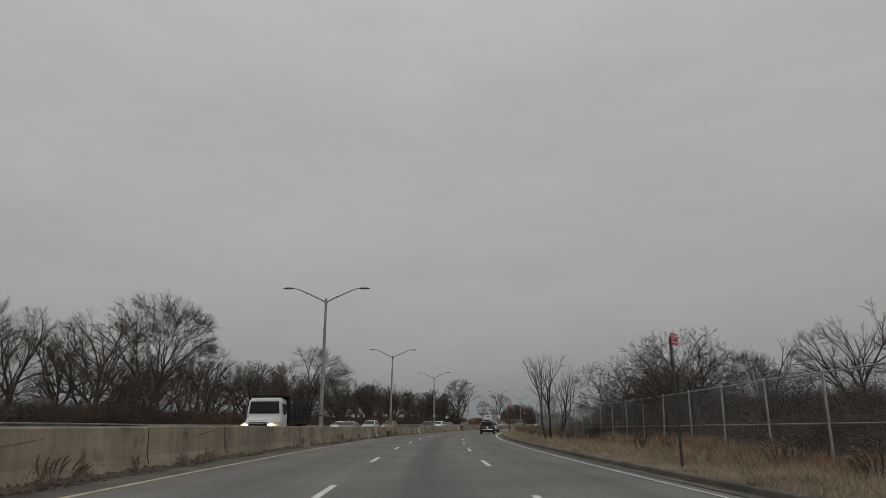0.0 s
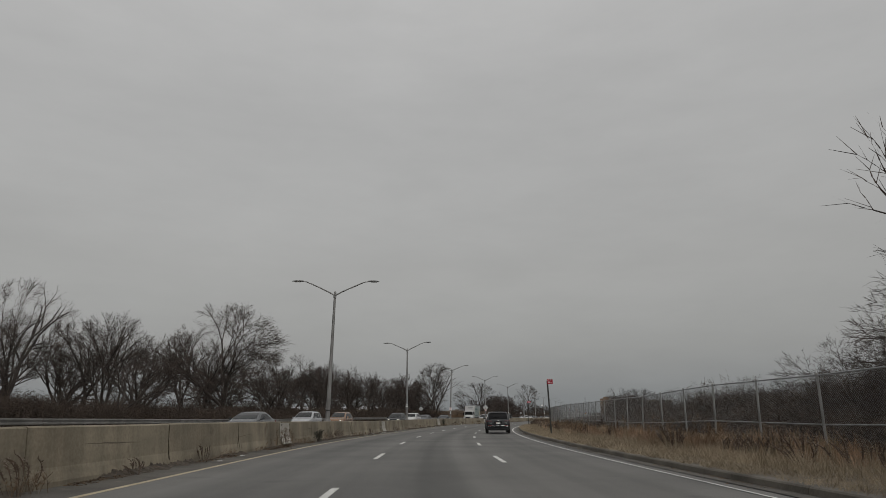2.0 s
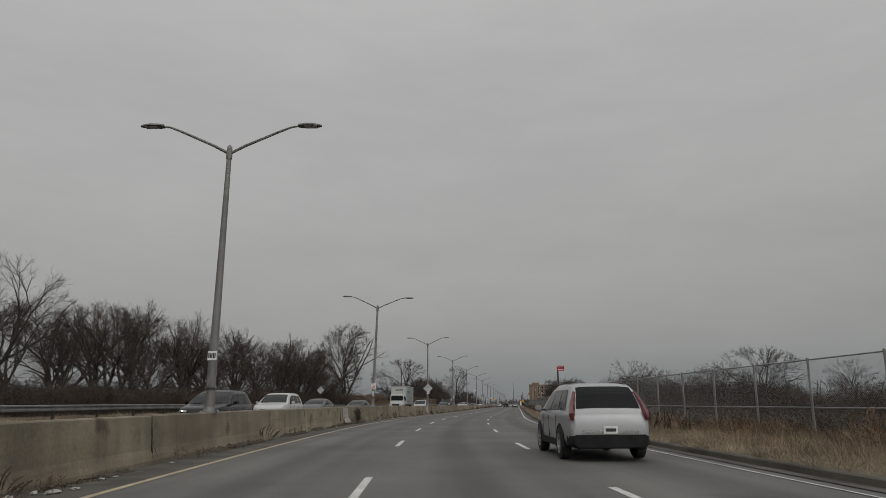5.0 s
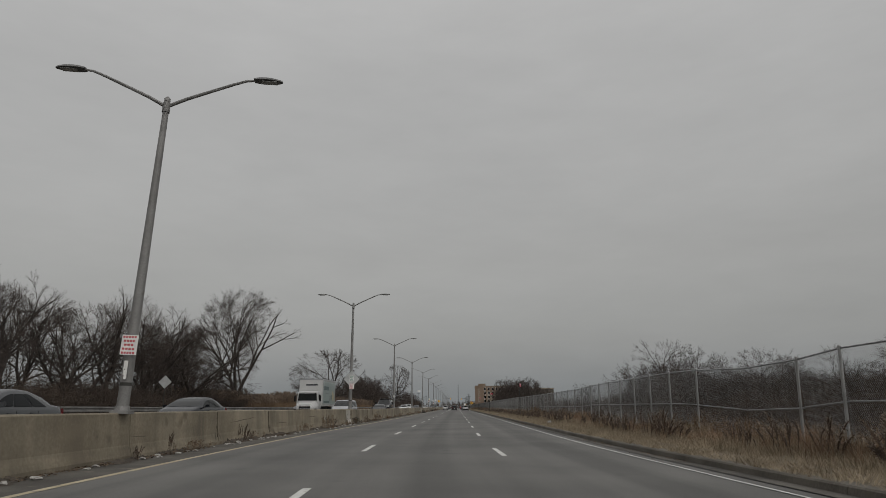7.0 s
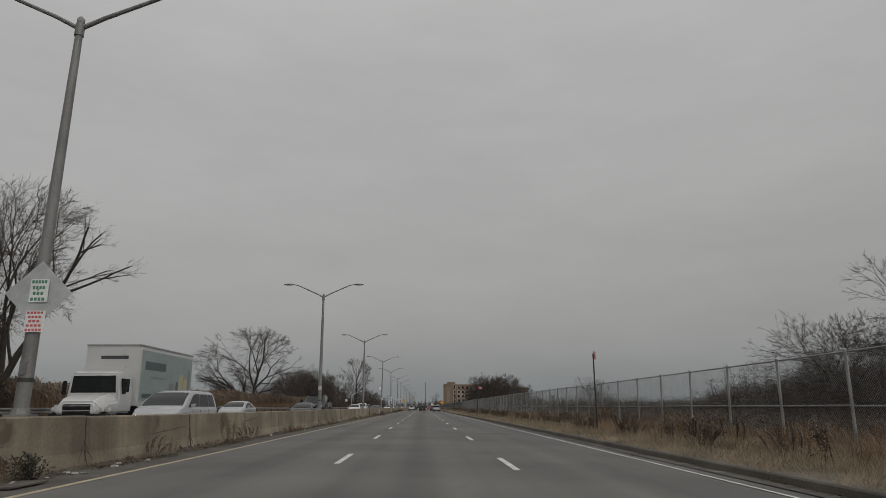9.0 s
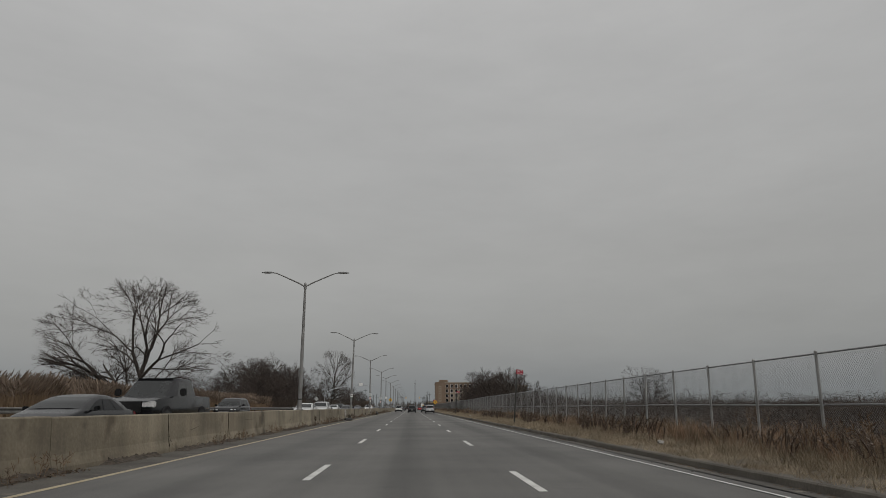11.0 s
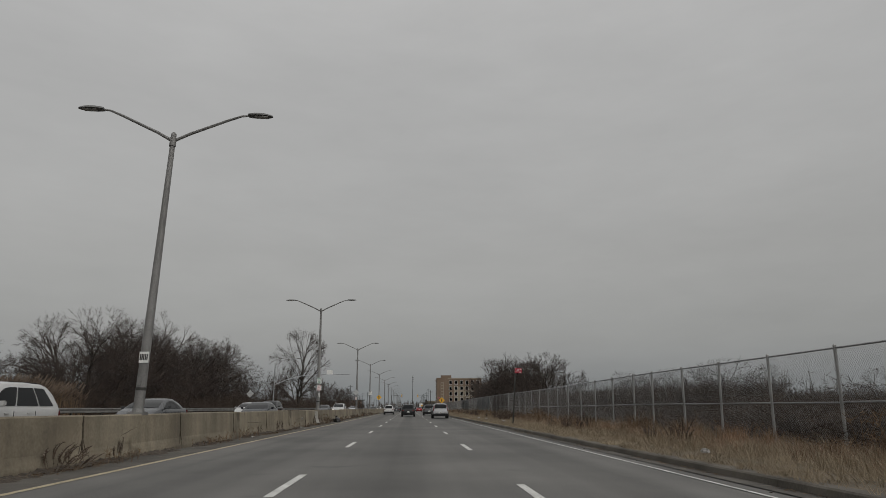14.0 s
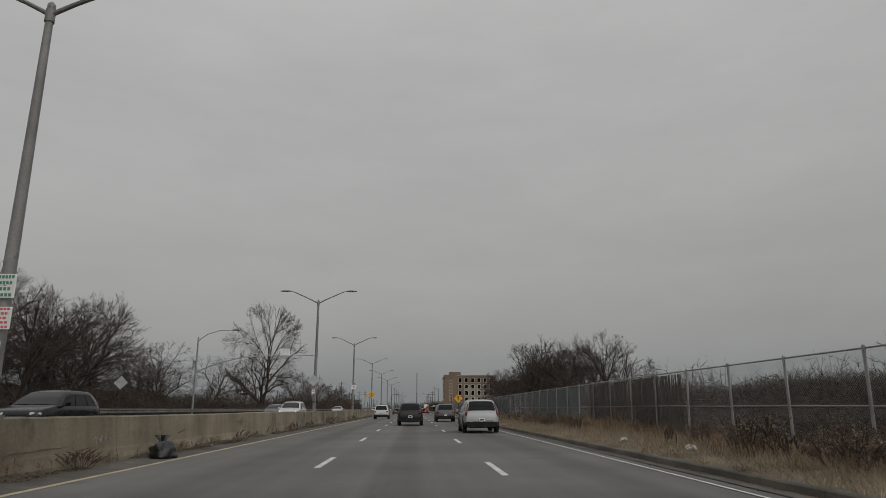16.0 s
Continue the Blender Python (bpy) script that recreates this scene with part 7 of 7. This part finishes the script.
for sd in (1, -1):
    part("side_print", Shape().box((sd * 1.256 - 0.003, -7.0, 1.3), (sd * 1.256 + 0.003, -0.4, 3.65)).mesh("side_print", PRINT), boxer, "blue-green printed panel")
    for y0, y1, z0, z1, n in ((-6.4, -5.9, 1.7, 2.5, 0), (-5.8, -5.2, 1.7, 2.7, 0), (-5.1, -4.8, 1.7, 2.3, 1), (-4.5, -3.9, 1.7, 2.2, 2), (-3.3, -0.8, 2.75, 3.15, 1), (-3.3, -1.6, 2.35, 2.45, 2), (-3.6, -0.7, 1.42, 1.62, 1), (-6.8, -6.5, 1.7, 3.0, 2)):
        part("print_shape", Shape().box((sd * 1.262 - 0.002, y0, z0), (sd * 1.262 + 0.002, y1, z1)).mesh("print_shape", PRINTS[n]), boxer)
    for y in (-5.4,):
        wheel(boxer, sd * 1.0, y, 0.5, 0.5, ALLOY)
part("front_logo", Shape().box((-0.72, -0.146, 3.2), (0.55, -0.142, 3.36)).mesh("front_logo", P_GREY), boxer)
part("chassis", Shape().box((-0.5, -7.1, 0.65), (0.5, 0.4, 1.05)).mesh("chassis", PLASTIC, bevel=0.02), boxer)

pick = thing("pickup_truck", stand(72.2, NEAR, 0.2, 180, 1.12), "dark grey crew-cab pickup truck on the oncoming lanes", "truck", "oncoming cars")
wp = 1.0
part("body", rings([section(y, wp * a, 0.5, 0.95, zt) for y, a, zt in ((-2.9, 0.93, 1.32), (-2.75, 1, 1.35), (0, 1, 1.35), (1.3, 1, 1.32), (2.5, 0.97, 1.22), (2.9, 0.85, 1.12))]).mesh("body", P_BLACK, True), pick)
lo = [(0.93, -1.1, 1.3), (0.93, 1.0, 1.3), (0.75, 1.45, 1.28), (-0.75, 1.45, 1.28), (-0.93, 1.0, 1.3), (-0.93, -1.1, 1.3)]
hi = [(0.76, -0.95, 1.88), (0.76, 0.45, 1.88), (0.65, 0.62, 1.88), (-0.65, 0.62, 1.88), (-0.76, 0.45, 1.88), (-0.76, -0.95, 1.88)]
part("cabin", rings([lo, hi, [(x * 0.92, y, 1.96) for x, y, z in hi]]).mesh("cabin", P_BLACK, True), pick)
part("windscreen", patch((lo[2], lo[3], hi[3], hi[2]), 0.05, 0.006).mesh("windscreen", SCREEN), pick)
for sd in (1, -1):
    i0, i1 = (0, 1) if sd > 0 else (5, 4)
    for u0, u1 in ((0.04, 0.5), (0.5, 0.97)):
        q = [Vector(lo[i0]).lerp(Vector(lo[i1]), u0), Vector(lo[i0]).lerp(Vector(lo[i1]), u1), Vector(hi[i0]).lerp(Vector(hi[i1]), u1), Vector(hi[i0]).lerp(Vector(hi[i1]), u0)]
        part("side_window", patch(q if sd > 0 else [q[1], q[0], q[3], q[2]], 0.05, 0.006).mesh("side_window", SCREEN), pick)
    part("mirror", Shape().box((sd * 1.14 - 0.12, 0.9, 1.32), (sd * 1.14 + 0.1, 1.05, 1.58)).mesh("mirror", PLASTIC, bevel=0.04), pick)
    part("headlight", Shape().box((sd * 0.72 - 0.2, 2.72, 0.92), (sd * 0.72 + 0.2, 2.93, 1.12)).mesh("headlight", LENS, bevel=0.03), pick)
    for y in (-1.75, 1.95):
        wheel(pick, sd * 0.9, y, 0.42, 0.28, ALLOY)
        # solid black disc in place of the arch's shaded hollow
        part("wheel_arch", Shape().tube([(sd * 0.80, y, 0.47), (sd * 1.008, y, 0.47)], [0.5, 0.5], 20).mesh("wheel_arch", PLASTIC), pick)
part("grille", Shape().box((-0.5, 2.8, 0.75), (0.5, 2.95, 1.1)).mesh("grille", PLASTIC, bevel=0.02), pick)
part("bumper", Shape().box((-0.95, 2.75, 0.45), (0.95, 3.02, 0.7)).mesh("bumper", CHROME, bevel=0.04), pick)

# ---- far buildings and street furniture ----
hotel = thing("brick_building", stand(428.0, 21.5, -0.5), "six-storey tan brick building with rows of windows", "building")
HB, HW, HD = 15.6, 22.0, 26.0
part("wall", Shape().box((0, 0, 0), (HW, HD, HB)).mesh("wall", BRICK), hotel)
part("tower", Shape().box((-0.5, -0.6, 0), (5.0, 6.0, HB + 0.6)).mesh("tower", BRICK), hotel)
part("parapet", Shape().box((-0.25, -0.25, HB), (HW + 0.25, HD + 0.25, HB + 0.45)).mesh("parapet", BUFF), hotel)
part("roof_house", Shape().box((2.0, 3, HB), (7.0, 9, HB + 2.0)).mesh("roof_house", BRICK), hotel)
part("render_band", Shape().box((8.0, -0.18, 2.0), (17.5, 0.05, 11.8)).mesh("render_band", BUFF), hotel)
win_me = Shape().box((-0.65, -0.06, 0), (0.65, 0.05, 1.7)).mesh("pane", GLASS)
frm_me = Shape().box((-0.75, -0.03, -0.1), (0.75, 0.06, 1.8)).mesh("window_frame", SIGNWHITE)
for fl in range(5):
    for k in range(6):
        wd = part("window", frm_me, hotel, "", Matrix.Translation((6.4 + k * 2.75, -0.2 if 0 < k < 5 and fl < 4 else -0.03, 2.0 + fl * 2.75)))
        part("pane", win_me, wd)
    for k in range(5):
        wd = part("window", frm_me, hotel, "", Matrix.Translation((-0.03, 8 + k * 3.4, 2.0 + fl * 2.75)) @ Matrix.Rotation(radians(-90), 4, "Z"))
        part("pane", win_me, wd)
part("vertical_sign", Shape().box((1.4, -0.75, 5.0), (3.0, -0.6, 14.0)).mesh("vertical_sign", BUFF), hotel)
for k in range(6):
    part("sign_bar", Shape().box((1.7, -0.78, 5.6 + 1.4 * k), (2.7, -0.755, 6.5 + 1.4 * k)).mesh("sign_bar", BRICK), hotel)
annex = thing("grey_building", stand(440.0, 48.0, -0.5), "low grey flat-roofed building behind the trees", "building")
part("wall", Shape().box((0, 0, 0), (30, 18, 14.0)).mesh("wall", KERB), annex)
part("parapet", Shape().box((-0.2, -0.2, 14.0), (30.2, 18.2, 14.6)).mesh("parapet", BUFF), annex)

# far wood edges closing the view
for k, (x, y, n, size) in enumerate([(-60 - 16 * (i % 5), 560 + 30 * i, i, 0.9) for i in range(12)] + [(34 + 15 * (i % 5), 540 + 26 * i, i, 0.85) for i in range(12)]):
    ob = thing("tree", pose(x, y, -0.5, 0, 0, k * 50) @ Matrix.Scale(size, 4), TREE_WORDS["wood"], "tree", "bare roadside trees")
    part("trunk", made["wood"][n % 4][0], ob)
    part("crown", made["wood"][n % 4][1], ob)
FAR_ME = scrub_tile(200, 300, 26, 8, 0.11).mesh("far_wood", SCRUB)
for i, (x, y, turn, hgt) in enumerate([(-60 - 24 * k, 520 + 24 * k, 90, 9.0) for k in range(9)] + [(30 + 24 * k, 640 + 10 * k, 90, 9.0) for k in range(9)] + [(-20 + 12 * k, 900 + 5 * k, 90, 11.0) for k in range(9)]
                                      + [(-120, 60 + 40 * k, 0, 10.0) for k in range(9)] + [(110 + 5 * k, 60 + 45 * k, 0, 5.5) for k in range(10)]):
    ob = part("far_wood", FAR_ME, None, "", pose(x, y, -0.6, 0, 0, turn) @ Matrix.Diagonal((1.6, 1.6, hgt, 1)))
    tagged(ob, "distant leafless wood edge", "wood", "far woods", "stuff")

# low sheds and a pale hall beyond the reeds
hall = thing("pale_warehouse", stand(250, -170, -0.5), "long pale warehouse with a low grey roof", "building")
part("wall", Shape().box((0, 0, 0), (60, 25, 7)).mesh("wall", BUFF), hall)
part("roof", rings([[(-0.6, -0.6, 7), (60.6, -0.6, 7), (60.6, 25.6, 7), (-0.6, 25.6, 7)], [(-0.6, 10, 9), (60.6, 10, 9), (60.6, 14, 9), (-0.6, 14, 9)]]).mesh("roof", ALU), hall)
for k in range(8):
    part("door", Shape().box((4 + 7 * k, -0.06, 0), (8 + 7 * k, 0.05, 4.2)).mesh("door", KERB), hall)

# single-arm street lamp and a signal arm beyond the guard rail
sl = thing("street_lamp", stand(213.0, -15.2, 0.4), "grey street lamp with one long curved arm", "lamp post")
part("shaft", Shape().tube([(0, 0, 0), (0, 0, 8.2)], [0.11, 0.07], 10).mesh("shaft", GALV, True), sl)
part("arm", Shape().tube([(0, 0, 7.8), (0.9, 0, 8.5), (2.2, 0, 8.9), (3.6, 0, 8.95)], [0.05, 0.045, 0.04, 0.035], 8).mesh("arm", GALV, True), sl)
part("head", Shape().tube([(3.5, 0, 8.93), (3.9, 0, 8.97), (4.35, 0, 8.92)], [0.06, 0.11, 0.04], 8).mesh("head", DARKHEAD, True), sl)
part("signal_arm", Shape().tube([(0, 0, 4.6), (2.2, 0, 5.5), (4.6, 0, 6.1), (8.5, 0, 6.35), (12.5, 0, 6.3)], [0.07, 0.06, 0.05, 0.045, 0.04], 8).mesh("signal_arm", GALV, True), sl)
part("sign_board", Shape().box((8.6, -0.06, 6.3), (9.6, -0.02, 7.0)).mesh("sign_board", SIGNWHITE, bevel=0.01), sl)
part("control_box", Shape().box((-0.32, -0.2, 5.2), (-0.08, 0.05, 5.7)).mesh("control_box", GALV, bevel=0.02), sl)
# mast and traffic signals far down the road
for s, off in ((372, 0.0), (372, 15.0), (378, -13.5)):
    sg = thing("traffic_signal", stand(s, off, 0.0), "far traffic signal on a dark mast", "traffic light", "far traffic signals")
    part("mast", Shape().tube([(0, 0, 0), (0, 0, 6.2)], [0.1, 0.07], 8).mesh("mast", DARKSTEEL), sg)
    part("mast_arm", Shape().tube([(0, 0, 6.0), (-4.2 if off > 5 else 4.2, 0, 6.3)], [0.06, 0.04], 6).mesh("mast_arm", DARKSTEEL), sg)
    hs = part("signal_head", Shape().box((-4.2 - 0.17, -0.2, 5.5) if off > 5 else (4.2 - 0.17, -0.2, 5.5), (-4.2 + 0.17, 0.1, 6.5) if off > 5 else (4.2 + 0.17, 0.1, 6.5)).mesh("signal_head", SIGNYELLOW, bevel=0.03), sg)
mast = thing("tall_mast", stand(430.0, 9.0, 0.0), "thin dark mast against the sky", "mast")
part("shaft", Shape().tube([(0, 0, 0), (0, 0, 17)], [0.2, 0.1], 8).mesh("shaft", DARKSTEEL), mast)
for k in range(3):
    part("rung", Shape().box((-0.5, -0.03, 14 + k), (0.5, 0.03, 14.08 + k)).mesh("rung", DARKSTEEL), mast)

# ---- litter along the median ----
def crumple(seed, n, size, flat):
    r = random.Random(seed)
    bm = bmesh.new()
    bmesh.ops.create_icosphere(bm, subdivisions=n, radius=1.0)
    for v in bm.verts:
        k = 1 + 0.55 * noise.noise(v.co * 1.7 + Vector((seed, 0, 0))) + (0.45 if flat else 0.16) * noise.noise(v.co * 5 + Vector((0, seed, 0)))
        v.co = Vector((v.co.x * k * size[0], v.co.y * k * size[1], max(-0.55, v.co.z * k) * size[2] + 0.5 * size[2]))
    me = bpy.data.meshes.new("crumple")
    bm.to_mesh(me)
    bm.free()
    for p in me.polygons:
        p.use_smooth = not flat
    return me


bag_me = crumple(3, 3, (0.36, 0.46, 0.25), False)
bag_me.materials.append(BAG)
bag = thing("bin_bag", stand(162.6, 0.85, 0.0, 20), "full black plastic bin bag by the barrier", "bin bag")
part("sack", bag_me, bag)
for dx, dy in ((-0.10, 0.16), (0.08, 0.24), (0.0, 0.05)):
    part("knot", rings([[(0.07 * math.cos(a), 0.14 + 0.06 * math.sin(a), 0.20) for a in np.linspace(0, 5.2, 6)], [(dx * 0.5 + 0.03 * math.cos(a), 0.5 * (0.14 + dy) + 0.03 * math.sin(a), 0.40) for a in np.linspace(0, 5.2, 6)], [(dx * 1.5 + 0.06 * math.cos(a), dy + 0.012 * math.sin(a), 0.55) for a in np.linspace(0, 5.2, 6)]]).mesh("knot", BAG), bag)
tread = thing("tyre_scrap", stand(108.5, 1.0, 0.0, 12, 1.7), "torn black scrap of truck tyre on the shoulder", "tyre scrap")
curl = Shape()
for k in range(14):
    a0, a1 = 0.25 * k - 0.3, 0.25 * (k + 1) - 0.3
    curl.face((-0.18, -0.55 + 0.08 * k, 0.03 + 0.10 * abs(math.sin(a0))), (0.18, -0.55 + 0.08 * k, 0.02 + 0.12 * abs(math.sin(a0))), (0.18, -0.55 + 0.08 * (k + 1), 0.02 + 0.12 * abs(math.sin(a1))), (-0.18, -0.55 + 0.08 * (k + 1), 0.03 + 0.10 * abs(math.sin(a1))))
me = curl.mesh("tread", RUBBER)
tb = part("tread", me, tread)
sol = tb.modifiers.new("thick", "SOLIDIFY")
sol.thickness = 0.04
LIT = []
for k in range(5):
    me = crumple(20 + k, 2, (0.10, 0.13, 0.07), True)
    me.materials.append(LITTER)
    LIT.append(me)
lr = random.Random(31)
for k in range(110):
    s = lr.choice((lr.uniform(-130, 230), lr.gauss(-8, 6), lr.gauss(15, 4), lr.gauss(-62, 5)))
    ob = part("litter", LIT[k % 5], None, "", stand(s, 0.42 + abs(lr.gauss(0, 0.22)), 0.0, lr.uniform(0, 360)) @ Matrix.Diagonal((lr.uniform(0.3, 0.8), lr.uniform(0.3, 0.8), lr.uniform(0.2, 0.6), 1)))
    tagged(ob, "crumpled pale scrap of litter on the shoulder", "litter", "litter along the barrier")
for s, off, size in ((9.75, 13.8, 1.2), (165.0, 13.8, 1.1), (160.7, 14.0, 1.0), (150.2, 14.0, 0.9), (118.0, 13.7, 0.8), (62.0, 13.8, 0.8)):
    ob = part("litter", LIT[round(s) % 5], None, "", stand(s, off, verge_z(off) + 0.10, lr.uniform(0, 360)) @ Matrix.Scale(size, 4))
    tagged(ob, "pale crumpled bag caught in the dry verge grass", "litter", "litter in the verge")
for s, off in ((18.0, 0.55), (154.8, 0.6), (-25.0, 0.5)):
    ob = part("broken_board", Shape().box((-0.5, -0.22, 0.0), (0.5, 0.22, 0.03)).mesh("broken_board", KERB, bevel=0.006), None, "", stand(s, off + 0.2, 0.01, lr.uniform(0, 90)))
    tagged(ob, "flat broken board lying beside the barrier", "board", "litter along the barrier")
# chalky scrawl and scraped patches are left on the barrier face as thin skins
for s in (-63.9, 8.5, 160.6, 148.0):
    sk = Shape()
    for k in range(4):
        y = -0.42 + 0.22 * k
        p = [(face_at(z) + 0.002, y + dy, z) for dy, z in ((0.0, lr.uniform(0.42, 0.5)), (lr.uniform(0.0, 0.1), lr.uniform(0.55, 0.66)), (lr.uniform(0.08, 0.2), lr.uniform(0.46, 0.58)), (lr.uniform(0.1, 0.24), lr.uniform(0.42, 0.66)))]
        sk.tube(p, [0.010, 0.013, 0.009, 0.006], 4)
    ob = part("graffiti", sk.mesh("graffiti", LITTER), None, "", stand(s, 0.0, 0.0))
    tagged(ob, "faded pale scrawl sprayed on the barrier", "graffiti", "scrawls on the barrier")

# low far shops and poles where the road meets the horizon
fr2 = random.Random(8)
SHOPS = [BUFF, KERB, BRICK, SIGNWHITE, P_GREY]
for k in range(12):
    side = -1 if k % 2 else 1
    s = 395 + 19 * k
    off = side * fr2.uniform(20, 34) + (0 if side > 0 else -8)
    if side > 0 and s < 470:
        off += 34
    wd, hg = fr2.uniform(9, 16), fr2.uniform(3.6, 6.5)
    sh = thing("far_shop", stand(s, off, -0.5), "low far roadside shop building", "building", "far shops")
    part("wall", Shape().box((-wd / 2, 0, 0), (wd / 2, 12, hg)).mesh("wall", SHOPS[k % 5]), sh)
    part("roof", Shape().box((-wd / 2 - 0.2, -0.2, hg), (wd / 2 + 0.2, 12.2, hg + 0.35)).mesh("roof", KERB), sh)
    part("window", Shape().box((-wd * 0.4, -0.05, 0.8), (wd * 0.4, 0.05, 2.6)).mesh("window", GLASS), sh)
    part("fascia", Shape().box((-wd * 0.42, -0.12, 2.75), (wd * 0.42, 0.02, 3.4)).mesh("fascia", (SIGNRED, SIGNWHITE, SIGNYELLOW)[k % 3]), sh)
for k in range(14):
    s, off = 340 + 16 * k, (15.5 if k % 2 else -14.0)
    po = thing("utility_pole", stand(s, off, 0.0), "far dark utility pole", "pole", "far poles")
    hh = fr2.uniform(6, 9.5)
    part("shaft", Shape().tube([(0, 0, 0), (0, 0, hh)], [0.13, 0.09], 7).mesh("shaft", DARKSTEEL), po)
    part("crossbar", Shape().box((-0.9, -0.05, hh - 0.6), (0.9, 0.05, hh - 0.5)).mesh("crossbar", DARKSTEEL), po)
for k, (s, off, mt_) in enumerate(((345, 3.5, P_BLACK), (352, 7.2, P_WHITE), (360, 10.6, P_SILVER), (330, -3.3, P_WHITE), (342, -6.9, P_GREY), (300, -3.3, P_BLACK), (270, -6.9, P_SILVER))):
    car("saloon_car", stand(s, off, -0.005 if off > 0 else 0.12 - off * 0.0247, 0 if off > 0 else 180), "far saloon car in queueing traffic", "car", mt_, lit=off < 0, **SEDAN)
